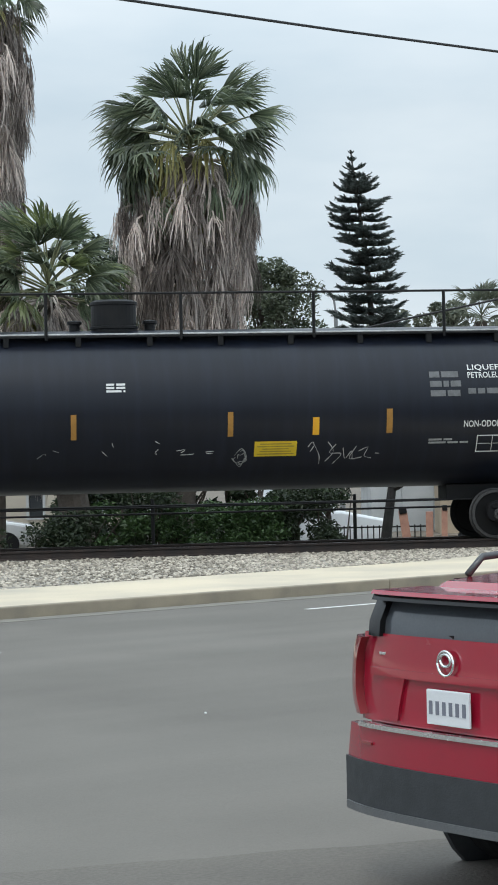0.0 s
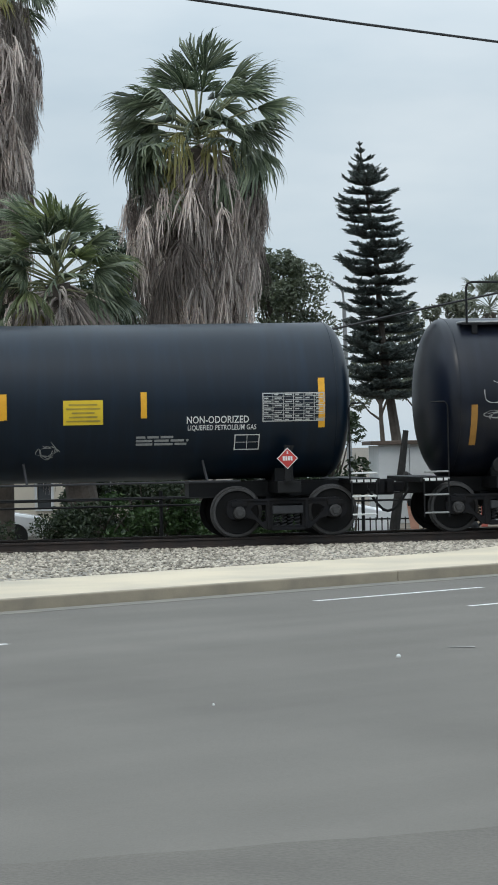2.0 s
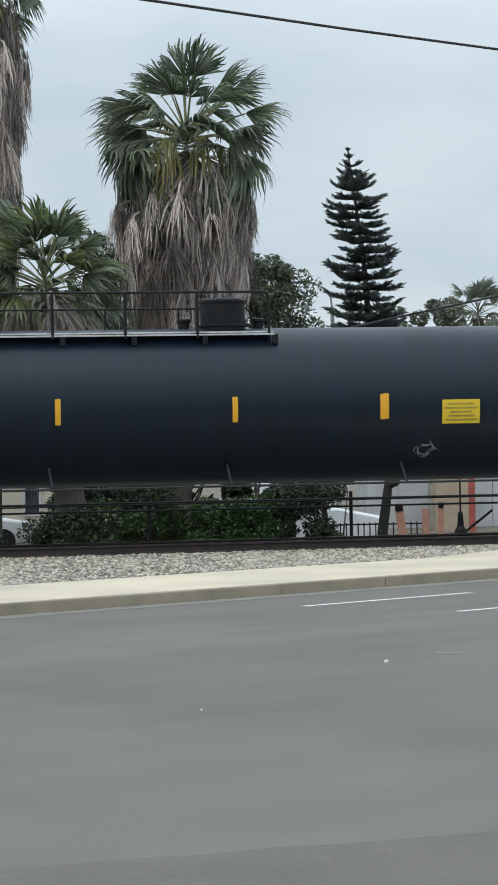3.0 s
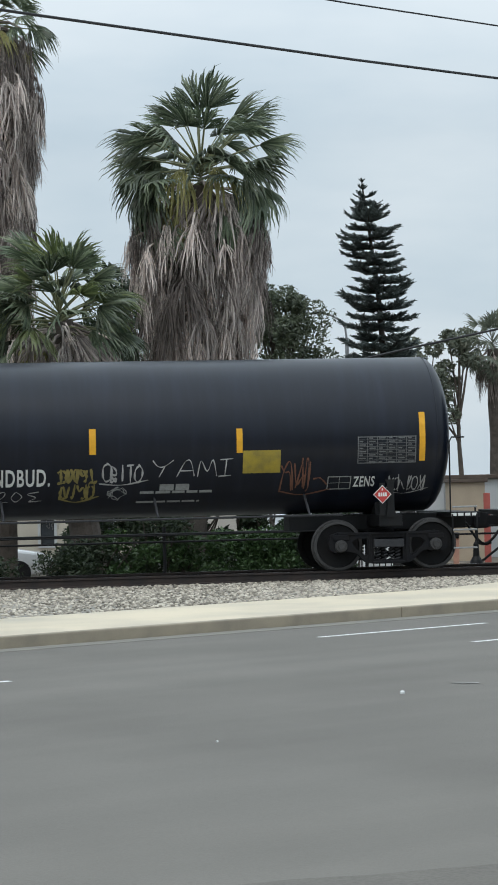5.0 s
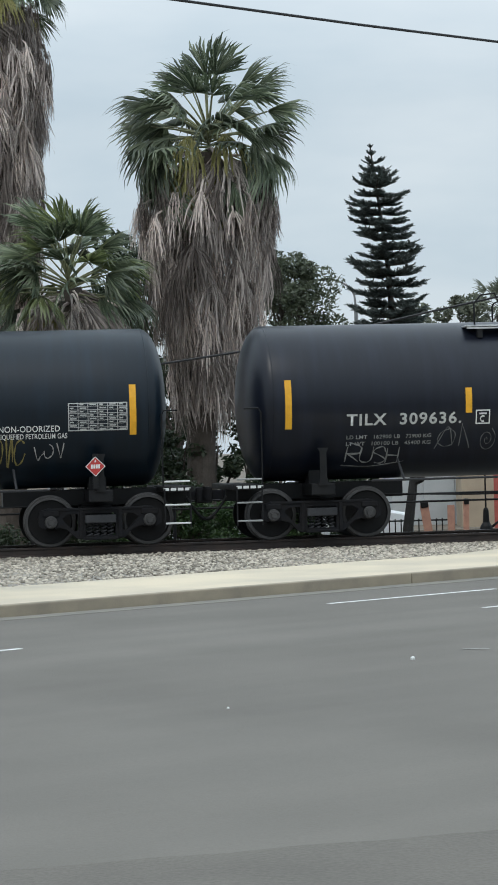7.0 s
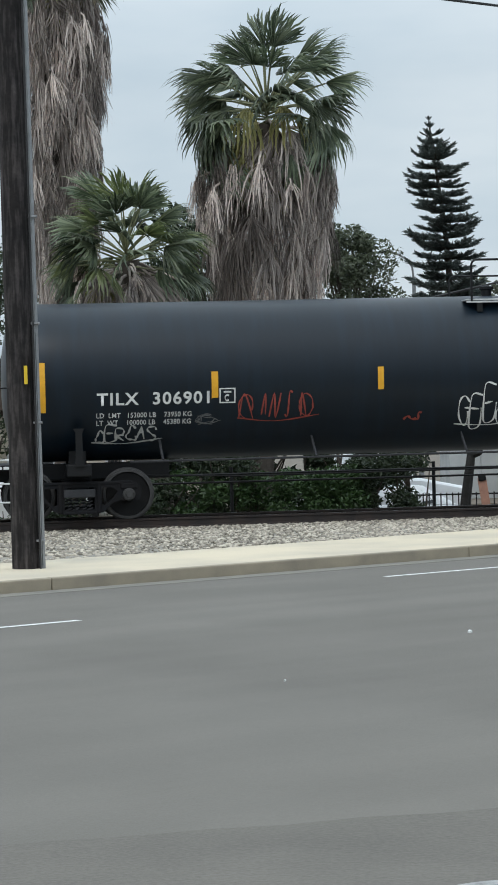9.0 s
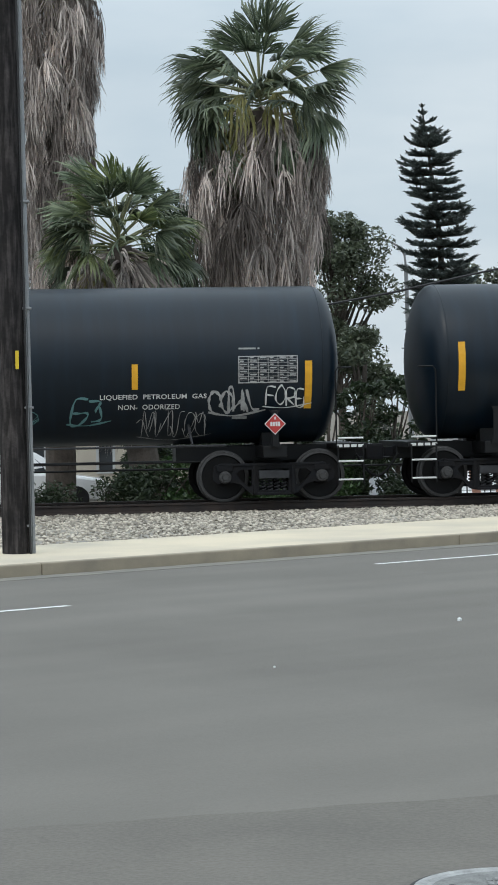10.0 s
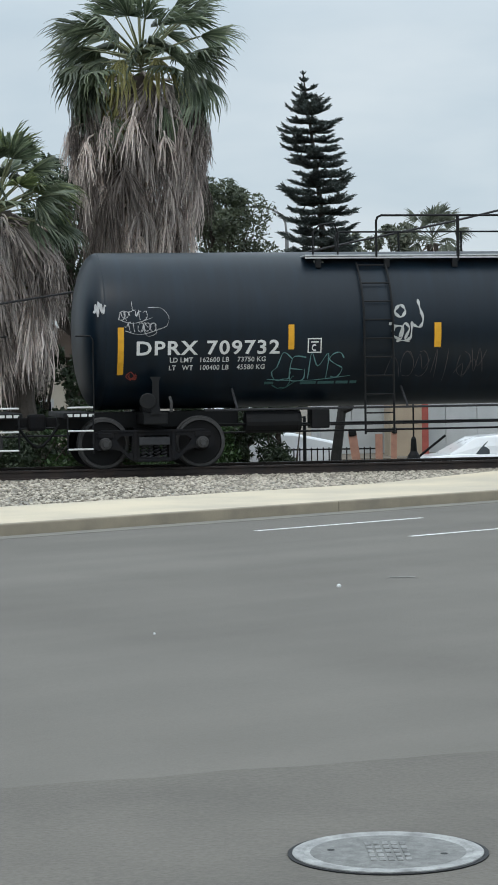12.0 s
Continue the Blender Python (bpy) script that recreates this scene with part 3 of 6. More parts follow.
# ---- markings on the tanks ----
def wrapped(car, name, polys, mat, label=""):
    """Flat shapes in x and z, laid on the tank's near side."""
    R, zc = car["radius"], car["middle"]
    bm = bmesh.new()
    for poly in polys:
        vs = [bm.verts.new((x, -math.sqrt(max(0.01, R * R - (z - zc) ** 2)) - 0.007, z)) for x, z in poly]
        bm.faces.new(vs)
    o = part(name, bm, mat, car, label)
    return o


def rect(x0, x1, z0, z1, n=1):
    return [[(x0, z0 + (z1 - z0) * k / n), (x1, z0 + (z1 - z0) * k / n), (x1, z0 + (z1 - z0) * (k + 1) / n), (x0, z0 + (z1 - z0) * (k + 1) / n)] for k in range(n)]


def ribbon(points, w):
    """A painted stroke through points, of width w."""
    out = []
    left = []
    for i, p in enumerate(points):
        a, b = points[max(0, i - 1)], points[min(len(points) - 1, i + 1)]
        dx, dz = b[0] - a[0], b[1] - a[1]
        d = math.hypot(dx, dz) or 1
        k = w / 2 * (0.75 + 0.35 * math.sin(i * 0.9))
        left.append(((p[0] - dz / d * k, p[1] + dx / d * k), (p[0] + dz / d * k, p[1] - dx / d * k)))
    for a, b in zip(left, left[1:]):
        out.append([a[0], a[1], b[1], b[0]])
    return out


def curved(ctrl, n=6):
    """A smooth line through the given points."""
    c = [ctrl[0]] + list(ctrl) + [ctrl[-1]]
    pts = []
    for i in range(1, len(c) - 2):
        for k in range(n):
            t = k / n
            pts.append(tuple(0.5 * (2 * c[i][j] + (c[i + 1][j] - c[i - 1][j]) * t + (2 * c[i - 1][j] - 5 * c[i][j] + 4 * c[i + 1][j] - c[i + 2][j]) * t * t
                                    + (3 * c[i][j] - c[i - 1][j] - 3 * c[i + 1][j] + c[i + 2][j]) * t ** 3) for j in (0, 1)))
    return pts + [ctrl[-1]]


def reflector(car, x0, x1, z0, z1, mat):
    wrapped(car, "reflector", rect(x0, x1, z0, z1, 4), mat, "upright amber reflective strip")


def bars(car, x0, x1, z0, z1, n, mat):
    rnd = random.Random(int(abs(x0) * 100) + n)
    h = (z1 - z0) / n
    polys = []
    for k in range(n):
        x = x0
        while x < x1 - 0.02:
            w = rnd.uniform(0.10, 0.34) * (3 if n == 1 and x1 - x0 > 1.5 and z1 - z0 > 0.2 else 1)
            polys += rect(x, min(x1, x + w), z0 + h * (k + 0.18), z0 + h * (k + 0.82))
            x += w + 0.035
            if k == n - 1 and n > 1 and x > x0 + 0.6 * (x1 - x0):
                break
    wrapped(car, "marking", polys, mat)


def lettering(car, x0, x1, z0, z1, text, mat):
    cu = bpy.data.curves.new("text", "FONT")
    cu.body, cu.size, cu.offset = text, 1.0, 0.022 if z1 - z0 > 0.16 else 0.012
    cu.resolution_u, cu.space_character = 3, 1.14 if z1 - z0 > 0.16 else 1.05
    ob = new("text", cu)
    bpy.context.view_layer.update()
    me = bpy.data.meshes.new_from_object(ob.evaluated_get(bpy.context.evaluated_depsgraph_get()))
    bpy.data.objects.remove(ob)
    co = np.array([v.co[:] for v in me.vertices])
    lo, hi = co.min(0), co.max(0)
    R, zc = car["radius"], car["middle"]
    for v in me.vertices:
        x = x0 + (v.co.x - lo[0]) / (hi[0] - lo[0]) * (x1 - x0)
        z = z0 + (v.co.y - lo[1]) / (hi[1] - lo[1]) * (z1 - z0)
        v.co = (x, -math.sqrt(R * R - (z - zc) ** 2) - 0.012, z)
    me.name = "lettering"
    me.materials.clear()
    me.materials.append(mat)
    o = new("lettering", me)
    o.parent = car


def placard(car, x0, x1, z0, z1, mat):
    wrapped(car, "notice_panel", rect(x0, x1, z0, z1, 4), mat, "yellow notice panel with small dark print")
    R, zc = car["radius"], car["middle"]
    n = 5
    h = (z1 - z0) / (n + 1)
    polys = []
    for k in range(n):
        inset = 0.05 + 0.05 * ((k * 7) % 3)
        polys += rect(x0 + inset, x1 - inset, z0 + h * (k + 0.72), z0 + h * (k + 1.12))
    bm = bmesh.new()
    for poly in polys:
        bm.faces.new([bm.verts.new((x, -math.sqrt(R * R - (z - zc) ** 2) - 0.012, z)) for x, z in poly])
    part("print", bm, OLDSIGN, car)


def table(car, x0, x1, z0, z1, mat):
    """A stencilled data panel: border, rules and rows of small print."""
    polys = []
    t = 0.018
    polys += rect(x0, x1, z0, z0 + t) + rect(x0, x1, z1 - t, z1) + rect(x0, x0 + t, z0, z1, 3) + rect(x1 - t, x1, z0, z1, 3)
    big = x1 - x0 > 0.8
    rows, cols = (8, 6) if big else (2, 2)
    h = (z1 - z0) / rows
    for k in range(1, rows):
        if big or k == 1:
            polys += rect(x0 + t, x1 - t, z0 + h * k - 0.004, z0 + h * k + 0.004)
    w = (x1 - x0) / cols
    for c in range(cols):
        if c:
            polys += rect(x0 + w * c - 0.005, x0 + w * c + 0.005, z0 + t, z1 - t, 2)
        for k in range(rows):
            if (c * 5 + k * 3) % 7 and big:
                polys += rect(x0 + w * c + 0.03, x0 + w * (c + 0.55 + 0.30 * ((c + k) % 2)), z0 + h * (k + 0.32), z0 + h * (k + 0.66))
    wrapped(car, "data_panel", polys, mat, "stencilled white data panel")


def class_box(car, x0, x1, z0, z1):
    t = 0.022
    cx = (x0 + x1) / 2
    polys = rect(x0, x1, z0, z0 + t) + rect(x0, x1, z1 - t, z1) + rect(x0, x0 + t, z0, z1, 2) + rect(x1 - t, x1, z0, z1, 2)
    polys += rect(cx - 0.07, cx + 0.07, z1 - 0.085, z1 - 0.055)
    arc = [(cx + 0.045 * math.cos(radians(q)), z0 + 0.095 + 0.05 * math.sin(radians(q))) for q in range(50, 330, 28)]
    wrapped(car, "class_mark", polys + ribbon(arc, 0.03), WHITE, "white boxed class letter")


def hazard(car, x0, x1, z0, z1):
    cx, cz, r = (x0 + x1) / 2, (z0 + z1) / 2, (x1 - x0) / 2
    R, zc = car["radius"], car["middle"]
    for name, k, mat, d in (("placard_border", 1.0, WHITE, 0.035), ("placard_face", 0.90, RED, 0.039)):
        bm = bmesh.new()
        y = -1.42 - d
        bm.faces.new([bm.verts.new((cx + r * k * a, y, cz + r * k * b)) for a, b in ((0, -1), (1, 0), (0, 1), (-1, 0))])
        part(name, bm, mat, car, "red diamond hazard placard")
    bm = bmesh.new()
    y = -1.42 - 0.043
    for a0, a1 in ((-0.45, -0.26), (-0.20, -0.02), (0.04, 0.22), (0.28, 0.46)):
        bm.faces.new([bm.verts.new((cx + r * a, y, cz + r * b)) for a, b in ((a0, -0.20), (a1, -0.20), (a1, 0.20), (a0, 0.20))])
    bm.faces.new([bm.verts.new((cx + r * a, y, cz + r * b)) for a, b in ((-0.09, 0.42), (0.09, 0.42), (0.05, 0.66), (-0.05, 0.66))])
    part("placard_print", bm, WHITE, car)
    bm = bmesh.new()
    box(bm, cx - 0.05, cx + 0.05, -1.45, -1.40, cz - r - 0.22, cz + r * 1.25, 0.008)
    part("placard_holder", bm, FRAME, car)


def graffiti(car, x0, x1, z0, z1, letters, mat, w, seed):
    """Sprayed strokes that fill the given space, letter by letter."""
    rnd = random.Random(seed)
    polys = []
    cell = (x1 - x0) / letters
    top = car["middle"] + car["radius"] * 0.93
    for k in range(letters):
        a, b = x0 + cell * (k - 0.08), x0 + cell * (k + 1.05)
        lean = rnd.uniform(-0.1, 0.25) * cell
        for q in range(rnd.choice((1, 2, 2))):
            kind = rnd.random()
            if kind < 0.35:
                turn = rnd.uniform(200, 380)
                s = rnd.uniform(0, 360)
                ctrl = [((a + b) / 2 + (b - a) * 0.42 * math.cos(radians(s + turn * i / 6)), (z0 + z1) / 2 + (z1 - z0) * rnd.uniform(0.34, 0.48) * math.sin(radians(s + turn * i / 6))) for i in range(7)]
            elif kind < 0.7:
                ctrl = [(rnd.uniform(a, b), z1 if i % 2 else z0 + rnd.uniform(0, 0.25) * (z1 - z0)) for i in range(rnd.choice((3, 4)))]
                ctrl.sort()
            else:
                ctrl = [(a + (b - a) * i / 3 + rnd.uniform(-0.1, 0.1) * cell, rnd.uniform(z0, z1)) for i in range(4)]
            ctrl = [(x + lean * (z - z0) / max(0.01, z1 - z0), min(top, z)) for x, z in ctrl]
            polys += ribbon(curved(ctrl), w)
    if letters > 3 and rnd.random() < 0.7:
        polys += ribbon(curved([(x0, z0 + 0.03), ((x0 + x1) / 2, z0 - 0.04), (x1 + 0.1, z0 + 0.06)]), w * 0.8)
    wrapped(car, "graffiti", polys, mat, "sprayed graffiti tag")


# simple sprayed letters: strokes on a grid five wide and five high
SPRAY = {"2": "0324433000 0040", "7": "044420", "A": "0024 2440 1232", "B": "0004 041433320222 0230311000", "C": "4324120110304041", "D": "0004 04244241200000", "E": "4404004042 0232", "F": "000444 0232", "G": "43240301204042 4222",
         "H": "0004 4044 0242", "I": "2024", "J": "44414020001", "K": "0004 440240", "L": "040040", "M": "0004224440", "N": "00044044", "O": "2403012041432424", "P": "0004344332020", "R": "00043443320242 0240",
         "S": "4334140322413010", "T": "0444 2420", "U": "0401204144", "V": "042044", "X": "0044 0440", "Y": "042244 2220", "Z": "04440040", "3": "0434332233413010", "6": "4414010020414222020", "?": "0324434222 2021"}


def tag(car, x0, x1, z0, z1, text, mat, w, seed=1):
    """A word sprayed by hand, with uneven, slanting letters."""
    rnd = random.Random(seed)
    cell = (x1 - x0) / len(text)
    polys = []
    for k, letter in enumerate(text):
        grow, drop, lean = rnd.uniform(0.85, 1.2), rnd.uniform(-0.1, 0.1), rnd.uniform(0.0, 0.25)
        for line in SPRAY.get(letter, "").split():
            pts = [(int(line[i]) / 4, int(line[i + 1]) / 4) for i in range(0, len(line) - 1, 2)]
            pts = [(x0 + cell * (k + 0.08 + a * 0.86 * grow + lean * b * 0.5 + rnd.uniform(-0.05, 0.05)), z0 + (z1 - z0) * (drop + b * grow * 0.95 + rnd.uniform(-0.05, 0.05))) for a, b in pts]
            polys += ribbon(curved(pts, 5), w)
    polys += ribbon(curved([(x0 - 0.05, z0 - 0.03), ((x0 + x1) / 2, z0 - 0.06), (x1 + 0.12, z0 + 0.02)]), w * 0.7)
    wrapped(car, "graffiti", polys, mat, "sprayed graffiti tag")


def smudge(car, x0, x1, z0, z1, mat, seed):
    rnd = random.Random(seed)
    polys = []
    for k in range(9):
        a = rnd.uniform(0, 360)
        ctrl = [((x0 + x1) / 2 + (x1 - x0) * rnd.uniform(0.15, 0.5) * math.cos(radians(a + i * 50)), (z0 + z1) / 2 + (z1 - z0) * rnd.uniform(0.15, 0.5) * math.sin(radians(a + i * 50))) for i in range(4)]
        polys += ribbon(curved(ctrl, 4), 0.014)
    wrapped(car, "graffiti", polys, mat, "faint scribble")


def frame_mark(car, x0, x1, z0, z1, mat):
    r = 0.08
    wrapped(car, "graffiti", ribbon(curved([(x0, z0), (x0 + 0.02, z1 - r), (x0 + r, z1 - 0.02), ((x0 + x1) / 2, z1), (x1 - r, z1 + 0.02), (x1, z1 - r), (x1 - 0.02, z0), ((x0 + x1) / 2, z0 + 0.02), (x0 + 0.05, z0 + 0.02)]), 0.022)
            + ribbon(curved([((x0 + x1) / 2 - 0.2 + 0.42 * math.cos(q * 0.7), (z0 + z1) / 2 - 0.02 + 0.38 * math.sin(q * 0.7)) for q in range(10)]), 0.016), mat, "sprayed frame round a tag")


def spiral(car, x0, x1, z0, z1, mat):
    pts = [((x0 + x1) / 2 + (x1 - x0) * 0.5 * q / 22 * math.cos(q * 0.62), (z0 + z1) / 2 + (z1 - z0) * 0.5 * q / 22 * math.sin(q * 0.62)) for q in range(23)]
    wrapped(car, "graffiti", ribbon(curved(pts, 3), 0.018), mat, "sprayed spiral")


def loop_mark(car, x0, x1, z0, z1, mat):
    w, h = x1 - x0, z1 - z0
    p = lambda *c: [(x0 + w * a, z0 + h * b) for a, b in c]
    polys = ribbon(curved(p((0.28, 0.84), (0.18, 0.70), (0.34, 0.58), (0.48, 0.72), (0.38, 0.86), (0.27, 0.83))), 0.055)
    polys += ribbon(curved(p((0.0, 0.42), (0.14, 0.40), (0.12, 0.16), (0.34, 0.06), (0.38, 0.34), (0.16, 0.36))), 0.05)
    polys += ribbon(curved(p((0.30, 0.10), (0.44, 0.42), (0.58, 0.30), (0.46, 0.06), (0.62, 0.10), (0.66, 0.44), (0.72, 0.38), (0.88, 0.34), (0.98, 0.52), (0.90, 0.80), (0.86, 1.0))), 0.05)
    polys += ribbon(curved(p((0.2, 0.0), (0.4, 0.02), (0.6, 0.0))), 0.03)
    wrapped(car, "graffiti", polys, mat, "thick white sprayed squiggle")


def strokes(car, x0, x1, z0, z1, mat, w, *lines):
    """Letters sprayed in single strokes; each line is a row of points from 0 to 1 across and up."""
    polys = []
    for line in lines:
        polys += ribbon(curved([(x0 + (x1 - x0) * a, z0 + (z1 - z0) * b) for a, b in line], 5), w)
    wrapped(car, "graffiti", polys, mat, "thin sprayed letters")


CAR_A = tank_car(48.76, 8.60, R=1.505, zc=2.50, paint=GREYED, label="weathered black tank car with white lettering and full-length top railing", platform=(-8.7, 8.7, -1, 0), rail=False)
CAR_B = tank_car(28.70, 8.61, label="clean glossy black tank car with bright amber reflectors", platform=(-5.83, 0.9, -1, -5.08))
CAR_C = tank_car(8.26, 9.03, paint=GREYED, label="dull black tank car covered in white and yellow graffiti", brake="", platform=(-5.56, 1.19, -1, -4.64))
CAR_D = tank_car(-12.655, 9.075, label="black tank car with red and white graffiti", brake="", platform=(-1.25, 5.63, 1, 4.7), paint=DULLED)
CAR_E = tank_car(-33.075, 8.495, label="black tank car with teal and white graffiti tags", platform=(-5.0, 1.14, -1, -3.76), paint=DULLED)
CAR_F = tank_car(-52.9, 8.5, label="plain black tank car following the others", platform=(-5.0, 1.14, -1, -3.76), paint=DULLED)
CARS = [(48.76, CAR_A), (28.70, CAR_B), (8.26, CAR_C), (-12.655, CAR_D), (-33.075, CAR_E), (-52.9, CAR_F)]

reflector(CAR_A, -8.68, -8.56, 1.60, 2.34, FADED)
reflector(CAR_A, -5.41, -5.31, 2.01, 2.46, FADED)
lettering(CAR_A, -7.87, -5.75, 2.03, 2.27, 'GATX 205736', WHITE)
class_box(CAR_A, -5.68, -5.45, 2.02, 2.27)
lettering(CAR_A, -7.59, -5.90, 1.80, 1.89, 'LD LMT  164100 LB   74440 KG', DIM)
lettering(CAR_A, -7.59, -5.21, 1.67, 1.75, 'LT WT   98900 LB   44860 KG NEW 1-98', DIM)
graffiti(CAR_A, -8.43, -6.34, 2.29, 2.80, 5, CHALK, 0.018, 1)
graffiti(CAR_A, -6.69, -6.40, 2.79, 2.99, 2, CHALK, 0.015, 2)
graffiti(CAR_A, -6.85, -6.12, 1.45, 1.67, 5, WHITE, 0.03, 3)
smudge(CAR_A, -8.46, -7.88, 2.03, 2.25, DIM, 4)
bars(CAR_A, -7.55, -7.01, 1.51, 1.59, 2, DIM)
reflector(CAR_A, -2.84, -2.74, 1.99, 2.43, FADED)
reflector(CAR_A, -0.86, -0.76, 1.98, 2.43, FADED)
reflector(CAR_A, 1.97, 2.07, 1.99, 2.43, FADED)
bars(CAR_A, -0.21, 0.13, 2.81, 2.99, 3, WHITE)
graffiti(CAR_A, -4.30, -3.25, 1.72, 1.95, 7, DIM, 0.016, 5)
strokes(CAR_A, -4.99, -4.50, 1.52, 2.02, DIM, 0.012, ((0.0, 0.15), (0.06, 0.3)), ((0.1, 0.9), (0.12, 0.7)), ((0.55, 0.95), (0.58, 0.7), (0.62, 0.35)), ((0.95, 0.95), (0.96, 0.6)), ((0.3, 0.1), (0.5, 0.16), (0.7, 0.12)), ((0.85, 0.1), (1.0, 0.18)))
strokes(CAR_A, -1.46, -1.06, 1.62, 1.82, DIM, 0.012, ((0, 0.2), (0.3, 0.6), (0.4, 0.5)), ((0.7, 0.9), (1, 0.7)))
strokes(CAR_A, -0.30, 1.74, 1.57, 1.93, WHITE, 0.011, ((0.0, 0.55), (0.05, 0.30)), ((0.09, 0.95), (0.10, 0.75)), ((0.47, 1.0), (0.51, 0.88)), ((0.50, 0.62), (0.47, 0.42), (0.49, 0.36)), ((0.66, 0.50), (0.74, 0.56), (0.70, 0.40)), ((0.70, 0.30), (0.76, 0.31), (0.82, 0.34)), ((0.92, 0.42), (1.0, 0.46)), ((0.93, 0.34), (0.99, 0.36)))
smudge(CAR_A, 2.06, 2.40, 1.43, 1.77, DIM, 9)
reflector(CAR_A, 3.53, 3.65, 1.99, 2.31, AMBER)
reflector(CAR_A, 4.90, 5.01, 2.00, 2.44, FADED)
placard(CAR_A, 2.47, 3.25, 1.62, 1.89, SIGN)
strokes(CAR_A, 3.46, 4.82, 1.42, 1.86, CHALK, 0.018, ((0.0, 0.80), (0.05, 1.0), (0.08, 0.9), (0.16, 0.45), (0.17, 0.1)), ((0.08, 0.85), (0.03, 0.6)), ((0.27, 1.0), (0.35, 0.6), (0.25, 0.2)), ((0.38, 0.9), (0.30, 0.55), (0.46, 0.5), (0.36, 0.1)), ((0.48, 0.75), (0.52, 0.3), (0.60, 0.6), (0.62, 0.25)), ((0.66, 0.8), (0.58, 0.3), (0.75, 0.35)), ((0.70, 0.6), (0.82, 0.75), (0.78, 0.4), (0.88, 0.3)), ((0.93, 0.5), (0.99, 0.48)))
bars(CAR_A, 5.73, 6.31, 2.62, 3.14, 3, GREYBAR)
lettering(CAR_A, 6.46, 7.34, 3.11, 3.23, 'LIQUEFIED', WHITE)
lettering(CAR_A, 6.45, 7.44, 2.98, 3.09, 'PETROLEUM GAS', WHITE)
lettering(CAR_A, 6.35, 7.31, 2.08, 2.20, 'NON-ODORIZED', WHITE)
bars(CAR_A, 5.70, 6.45, 1.78, 1.89, 2, DIM)
table(CAR_A, 6.61, 7.20, 1.62, 1.93, WHITE)
bars(CAR_A, 6.44, 7.16, 2.66, 2.82, 1, GREYBAR)
reflector(CAR_B, 0.02, 0.12, 2.19, 2.65, AMBER)
reflector(CAR_B, 2.75, 2.86, 2.20, 2.66, AMBER)
reflector(CAR_B, 5.30, 5.41, 2.20, 2.67, AMBER)
placard(CAR_B, 3.91, 4.62, 2.10, 2.54, SIGN)
lettering(CAR_B, 6.13, 7.26, 2.09, 2.22, 'NON-ODORIZED', WHITE)
lettering(CAR_B, 6.15, 7.40, 1.95, 2.06, 'LIQUEFIED PETROLEUM GAS', WHITE)
bars(CAR_B, 5.22, 6.17, 1.70, 1.89, 3, DIM)
table(CAR_B, 7.01, 7.47, 1.60, 1.88, WHITE)
table(CAR_B, 7.51, 8.65, 2.10, 2.62, OFFWHITE)
smudge(CAR_B, 3.41, 3.86, 1.45, 1.82, DIM, 11)
hazard(CAR_B, 7.75, 8.14, 1.24, 1.62)
reflector(CAR_B, 8.54, 8.66, 1.98, 2.88, AMBER)
reflector(CAR_B, -3.18, -3.08, 2.19, 2.66, AMBER)
reflector(CAR_B, 2.80, 2.91, 2.21, 2.67, AMBER)
class_box(CAR_B, -6.08, -5.82, 2.08, 2.33)
bars(CAR_B, -8.75, -6.34, 2.11, 2.36, 1, WHITE)
bars(CAR_B, -8.75, -7.14, 1.78, 1.99, 2, DIM)
reflector(CAR_B, -8.69, -8.56, 1.99, 2.90, AMBER)
graffiti(CAR_B, -8.81, -8.24, 1.64, 1.97, 3, WHITE, 0.03, 12)
reflector(CAR_C, 8.96, 9.07, 1.99, 2.88, AMBER)
reflector(CAR_C, 5.58, 5.69, 2.20, 2.64, AMBER)
placard(CAR_C, 5.70, 6.39, 1.83, 2.24, OLDSIGN)
table(CAR_C, 7.81, 8.90, 1.96, 2.45, GREYBAR)
strokes(CAR_C, 4.06, 5.52, 1.79, 2.10, CHALK, 0.022, ((0.0, 1.0), (0.06, 0.65), (0.14, 0.62), (0.26, 0.98)), ((0.15, 0.62), (0.08, 0.0)), ((0.30, 0.0), (0.40, 0.85), (0.47, 0.9), (0.52, 0.05)), ((0.33, 0.35), (0.5, 0.36)), ((0.56, 0.0), (0.60, 0.9), (0.68, 0.3), (0.75, 0.95), (0.80, 0.0)), ((0.84, 0.95), (1.0, 1.0)), ((0.92, 0.97), (0.90, 0.02)), ((0.82, 0.0), (0.98, 0.04)))
bars(CAR_C, 3.85, 5.16, 1.49, 1.56, 1, DIM)
bars(CAR_C, 3.79, 4.95, 1.33, 1.38, 1, DIM)
bars(CAR_C, 4.20, 4.78, 1.52, 1.70, 1, DIM)
graffiti(CAR_C, 6.41, 7.26, 1.46, 2.02, 4, RUST, 0.03, 13)
table(CAR_C, 7.28, 7.72, 1.50, 1.74, DIM)
lettering(CAR_C, 7.76, 8.16, 1.54, 1.73, 'ZENS', WHITE)
graffiti(CAR_C, 8.40, 9.09, 1.44, 1.73, 6, CHALK, 0.02, 14)
hazard(CAR_C, 8.07, 8.41, 1.23, 1.55)
reflector(CAR_C, 0.42, 0.53, 2.24, 2.70, AMBER)
reflector(CAR_C, 2.92, 3.04, 2.22, 2.68, AMBER)
lettering(CAR_C, 0.96, 2.22, 1.67, 1.98, 'KINDBUD.', WHITE)
graffiti(CAR_C, 0.60, 0.93, 1.65, 1.98, 1, WHITE, 0.03, 15)
